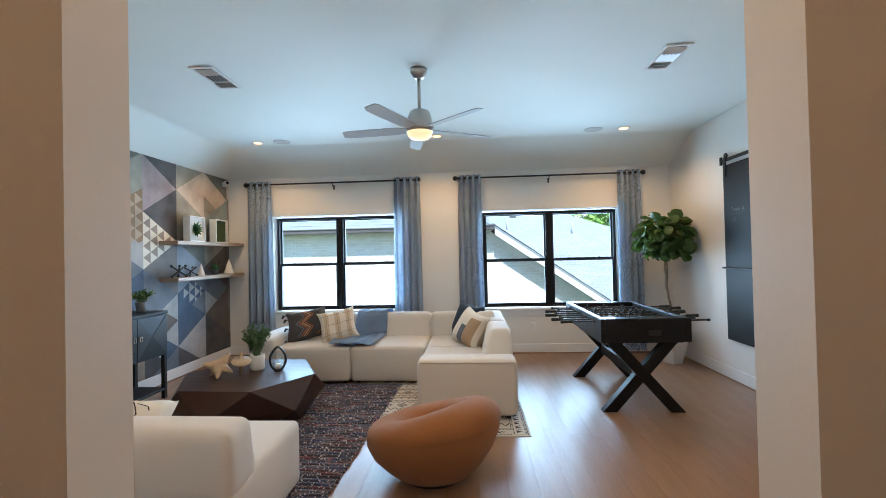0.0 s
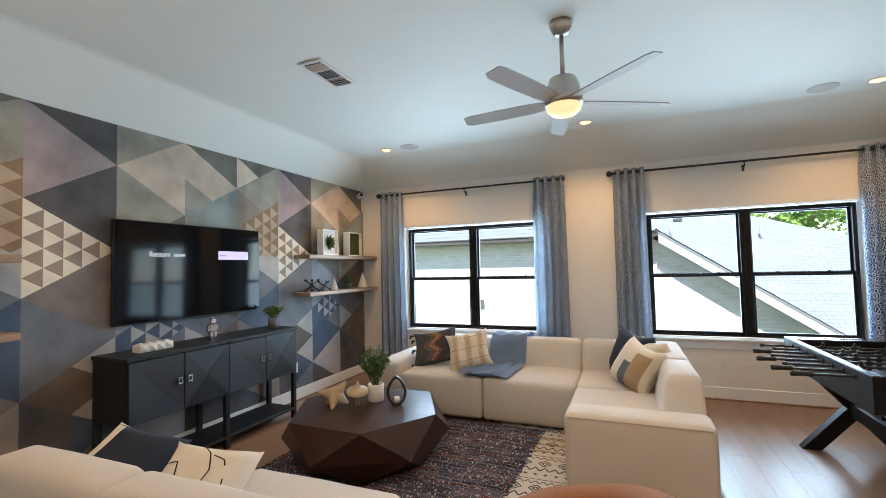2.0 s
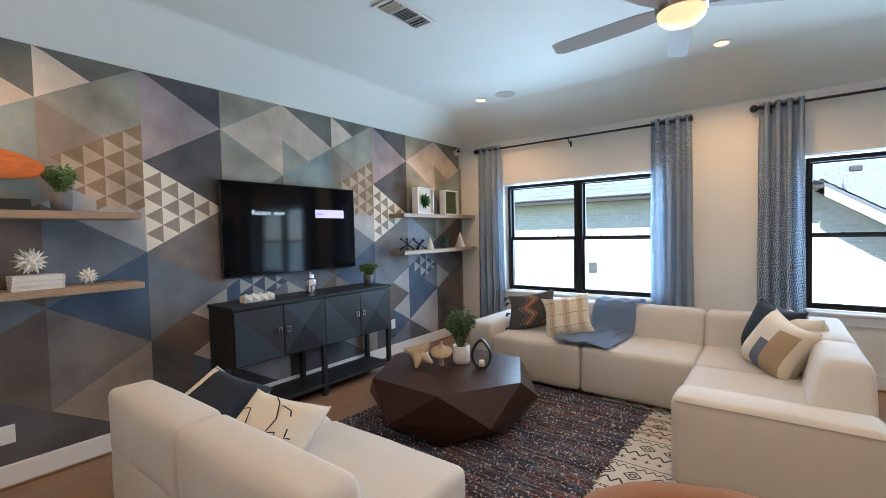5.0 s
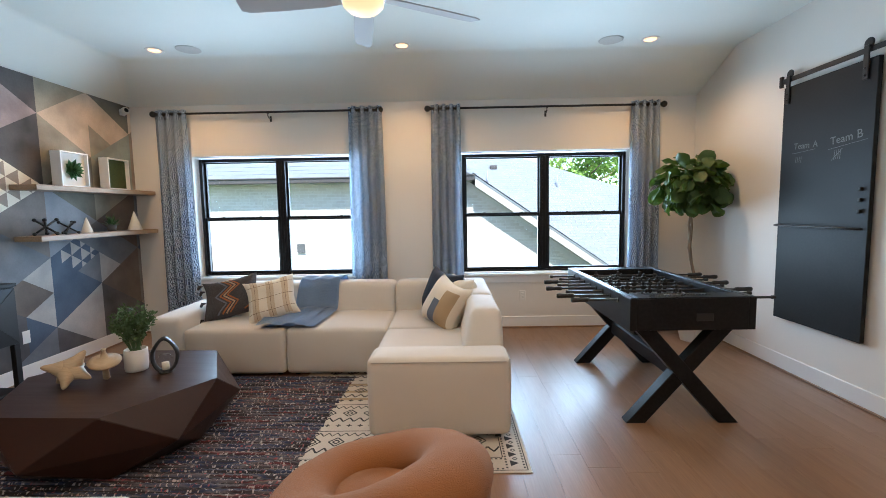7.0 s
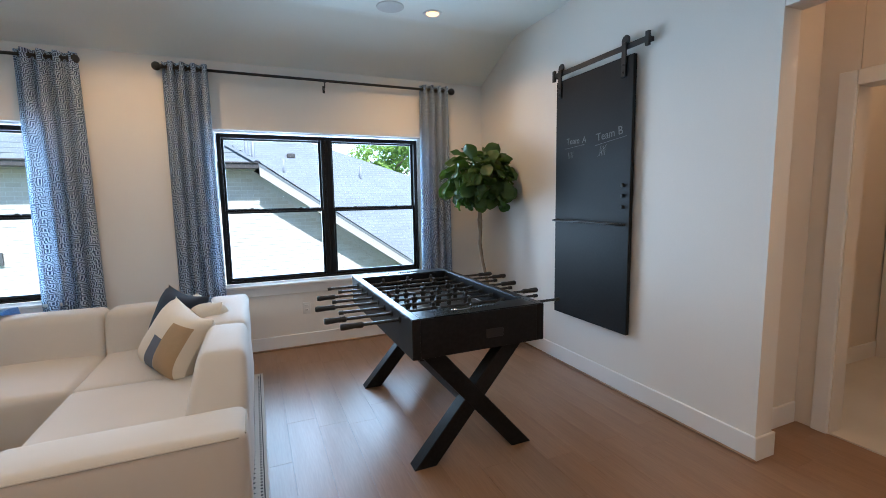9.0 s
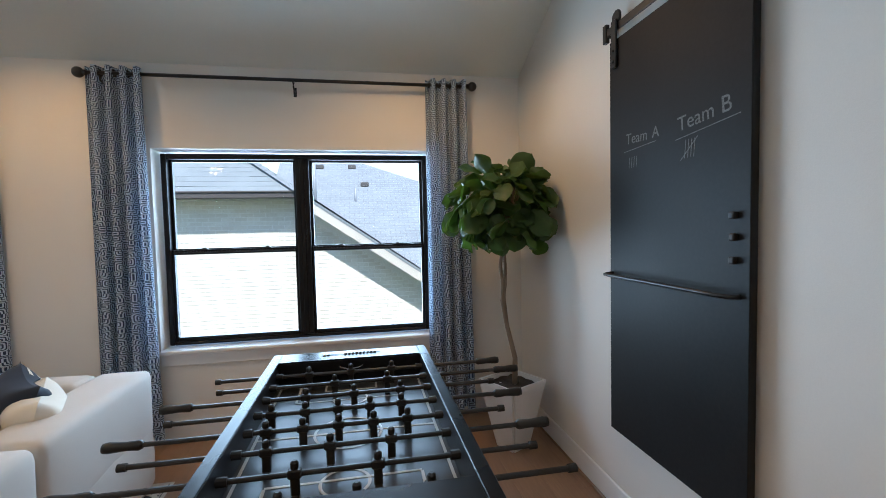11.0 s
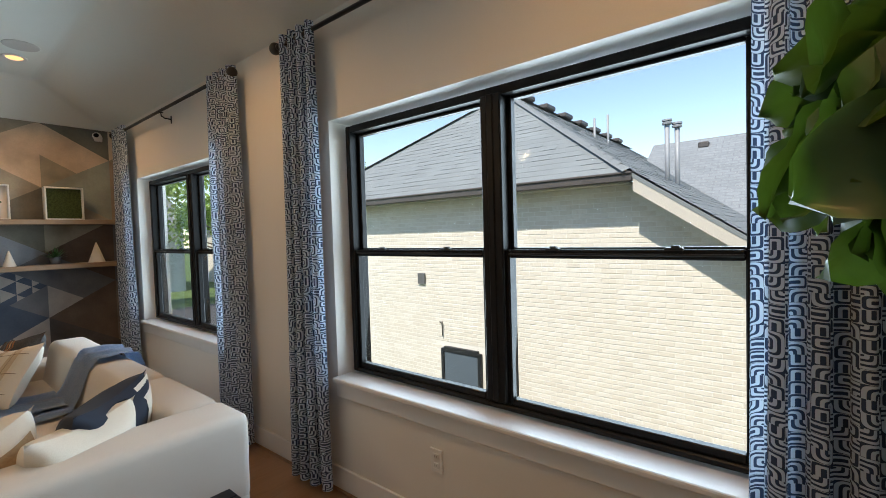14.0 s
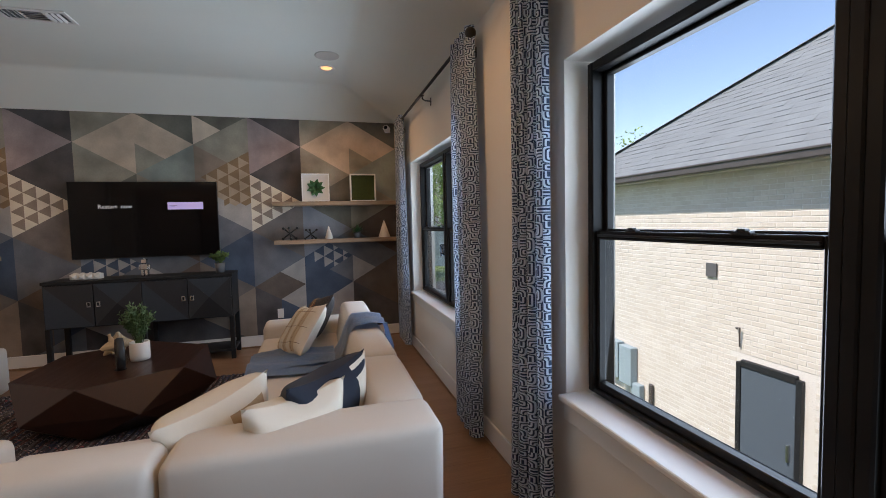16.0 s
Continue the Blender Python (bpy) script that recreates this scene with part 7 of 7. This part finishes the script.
def planks():
    fl = thing("floor", "matt oak-brown plank floor", "floor", (0, 0, 0), kind="structure")
    rnd = random.Random(11)
    w, gap = 0.19, 0.0008
    meshes = {}
    count = 0
    x = XL
    while x < XH:
        x1 = min(x + w, XH)
        ya = -1.36 if 2.04 < x < 5.3 else YF
        if x > XR:
            ya = 1.55
        yb = YN if x < XR else 4.51
        y = ya - rnd.uniform(0, 1.0)
        while y < yb:
            a, b = max(y, ya), min(y + 1.22, yb)
            if b - a > 0.02:
                key = (round(x1 - x, 3), round(b - a, 3))
                if key not in meshes:
                    hw, hl = (x1 - x) / 2 - gap / 2, (b - a) / 2 - gap / 2
                    me = bpy.data.meshes.new("plank")
                    c = 0.0003
                    vs = [(-hw, -hl, -0.006), (hw, -hl, -0.006), (hw, hl, -0.006), (-hw, hl, -0.006), (-hw, -hl, -c), (hw, -hl, -c), (hw, hl, -c), (-hw, hl, -c),
                          (-hw + c, -hl + c, 0), (hw - c, -hl + c, 0), (hw - c, hl - c, 0), (-hw + c, hl - c, 0)]
                    fs = [(8, 9, 10, 11)] + [(i, (i + 1) % 4, (i + 1) % 4 + 4, i + 4) for i in range(4)] + [(i + 4, (i + 1) % 4 + 4, (i + 1) % 4 + 8, i + 8) for i in range(4)]
                    me.from_pydata(vs, [], fs)
                    me.materials.append(PLANK)
                    meshes[key] = me
                ob = new("plank", meshes[key])
                ob.parent = fl
                ob.location = ((x + x1) / 2, (a + b) / 2, 0)
                count += 1
            y += 1.22
        x = x1
    return fl


planks()


def bricks():
    """The 300 bricks that pass closest to the window as pieces; the rest in one mesh."""
    rnd = random.Random(4)
    L, Hb, J = 0.200, 0.062, 0.011

    def shape(l):
        me = bpy.data.meshes.new("brick")
        a, b, c = l / 2, Hb / 2, 0.003
        vs = [(-a, 0, -b), (a, 0, -b), (a, 0, b), (-a, 0, b), (-a + c, -0.003, -b + c), (a - c, -0.003, -b + c), (a - c, -0.003, b - c), (-a + c, -0.003, b - c)]
        fs = [(4, 5, 6, 7)] + [(i, (i + 1) % 4, (i + 1) % 4 + 4, i + 4) for i in range(4)]
        me.from_pydata(vs, [], fs)
        me.materials.append(BRICK)
        return me, vs, fs

    full, fv, ff = shape(L)
    near, rest_v, rest_f = 0, [], []
    row = 0
    z = GZ + 0.05
    while z < 2.08:
        x = -2.34 + (0.0 if row % 2 else -0.105)
        while x < 8.8:
            xa, xb = max(x, -2.34), x + L
            top = 2.08 if x + L < 4.30 else 2.04 - 0.69 * (xb - 4.30)
            blocked = (0.84 < xb and xa < 1.78 and z < -0.58)
            if z + Hb < top and xb - xa > 0.05 and not blocked:
                cx, cz = (xa + xb) / 2, z + Hb / 2
                if near < 300 and 2.4 < cx < 4.9 and -1.1 < cz < 0.9 and xb - xa > L - 0.001:
                    ob = new("brick", full)
                    ob.parent = brick_wall
                    ob.location = (cx, -0.0005 - rnd.random() * 0.003, cz)
                    near += 1
                else:
                    i = len(rest_v)
                    sx = (xb - xa) / L
                    dy = -rnd.random() * 0.003
                    rest_v += [(cx + v[0] * sx, v[1] + dy, cz + v[2]) for v in fv]
                    rest_f += [tuple(i + q for q in f) for f in ff]
            x += L + J
        z += Hb + J
        row += 1
    me = bpy.data.meshes.new("brickwork")
    me.from_pydata(rest_v, [], rest_f)
    m = BRICK.copy()
    for n in list(m.node_tree.nodes):
        if n.type == "OBJECT_INFO":
            g = m.node_tree.nodes.new("ShaderNodeNewGeometry")
            for lk in list(n.outputs["Random"].links):
                m.node_tree.links.new(g.outputs["Random Per Island"], lk.to_socket)
    me.materials.append(m)
    ob = new("brickwork", me)
    ob.parent = brick_wall
    tagged(ob, kind="stuff")


bricks()


def shingles():
    rnd = random.Random(6)
    m = ROOFM.copy()
    for n in list(m.node_tree.nodes):
        if n.type == "OBJECT_INFO":
            g = m.node_tree.nodes.new("ShaderNodeNewGeometry")
            for lk in list(n.outputs["Random"].links):
                m.node_tree.links.new(g.outputs["Random Per Island"], lk.to_socket)
    roofs = [c for c in house.children if c.name.startswith("roof")]
    for (nm, pts), roof in zip(roof_planes, roofs):
        if nm == "roof_left":
            continue
        o = pts[0] if nm == "roof_front" else pts[0]
        nrm = (pts[1] - pts[0]).cross(pts[2] - pts[0]).normalized()
        if nrm.z < 0:
            nrm = -nrm
        along = (pts[1] - pts[0]).normalized()
        up = nrm.cross(along).normalized()
        if up.z < 0:
            up = -up
        poly = [((p - o).dot(along), (p - o).dot(up)) for p in pts]
        vmax = max(v for _, v in poly)
        vs, fs = [], []
        step, k, v = 0.145, 0, 0.0

        def span(vv):
            cuts = []
            for (u1, v1), (u2, v2) in zip(poly, poly[1:] + poly[:1]):
                if (v1 - vv) * (v2 - vv) < 0:
                    cuts.append(u1 + (u2 - u1) * (vv - v1) / (v2 - v1))
            return (min(cuts), max(cuts)) if len(cuts) >= 2 else None

        while v < vmax - 0.05:
            sp = span(v + step * 0.5)
            if sp:
                u = sp[0]
                while u < sp[1]:
                    w = rnd.uniform(0.14, 0.34)
                    u2 = min(u + w, sp[1])
                    t = rnd.choice((0.006, 0.008, 0.013))
                    i = len(vs)
                    for (uu, vv, hh) in ((u, v - 0.01, t), (u2, v - 0.01, t), (u2, v + step, 0.004), (u, v + step, 0.004), (u, v - 0.01, 0.001), (u2, v - 0.01, 0.001)):
                        vs.append(o + along * uu + up * vv + nrm * hh)
                    fs += [(i, i + 1, i + 2, i + 3), (i + 4, i + 5, i + 1, i)]
                    u = u2 + 0.003
            v += step
        me = bpy.data.meshes.new("shingles")
        me.from_pydata(vs, [], fs)
        me.materials.append(m)
        ob = new("shingles", me)
        ob.parent = roof
        tagged(ob, kind="stuff")


shingles()
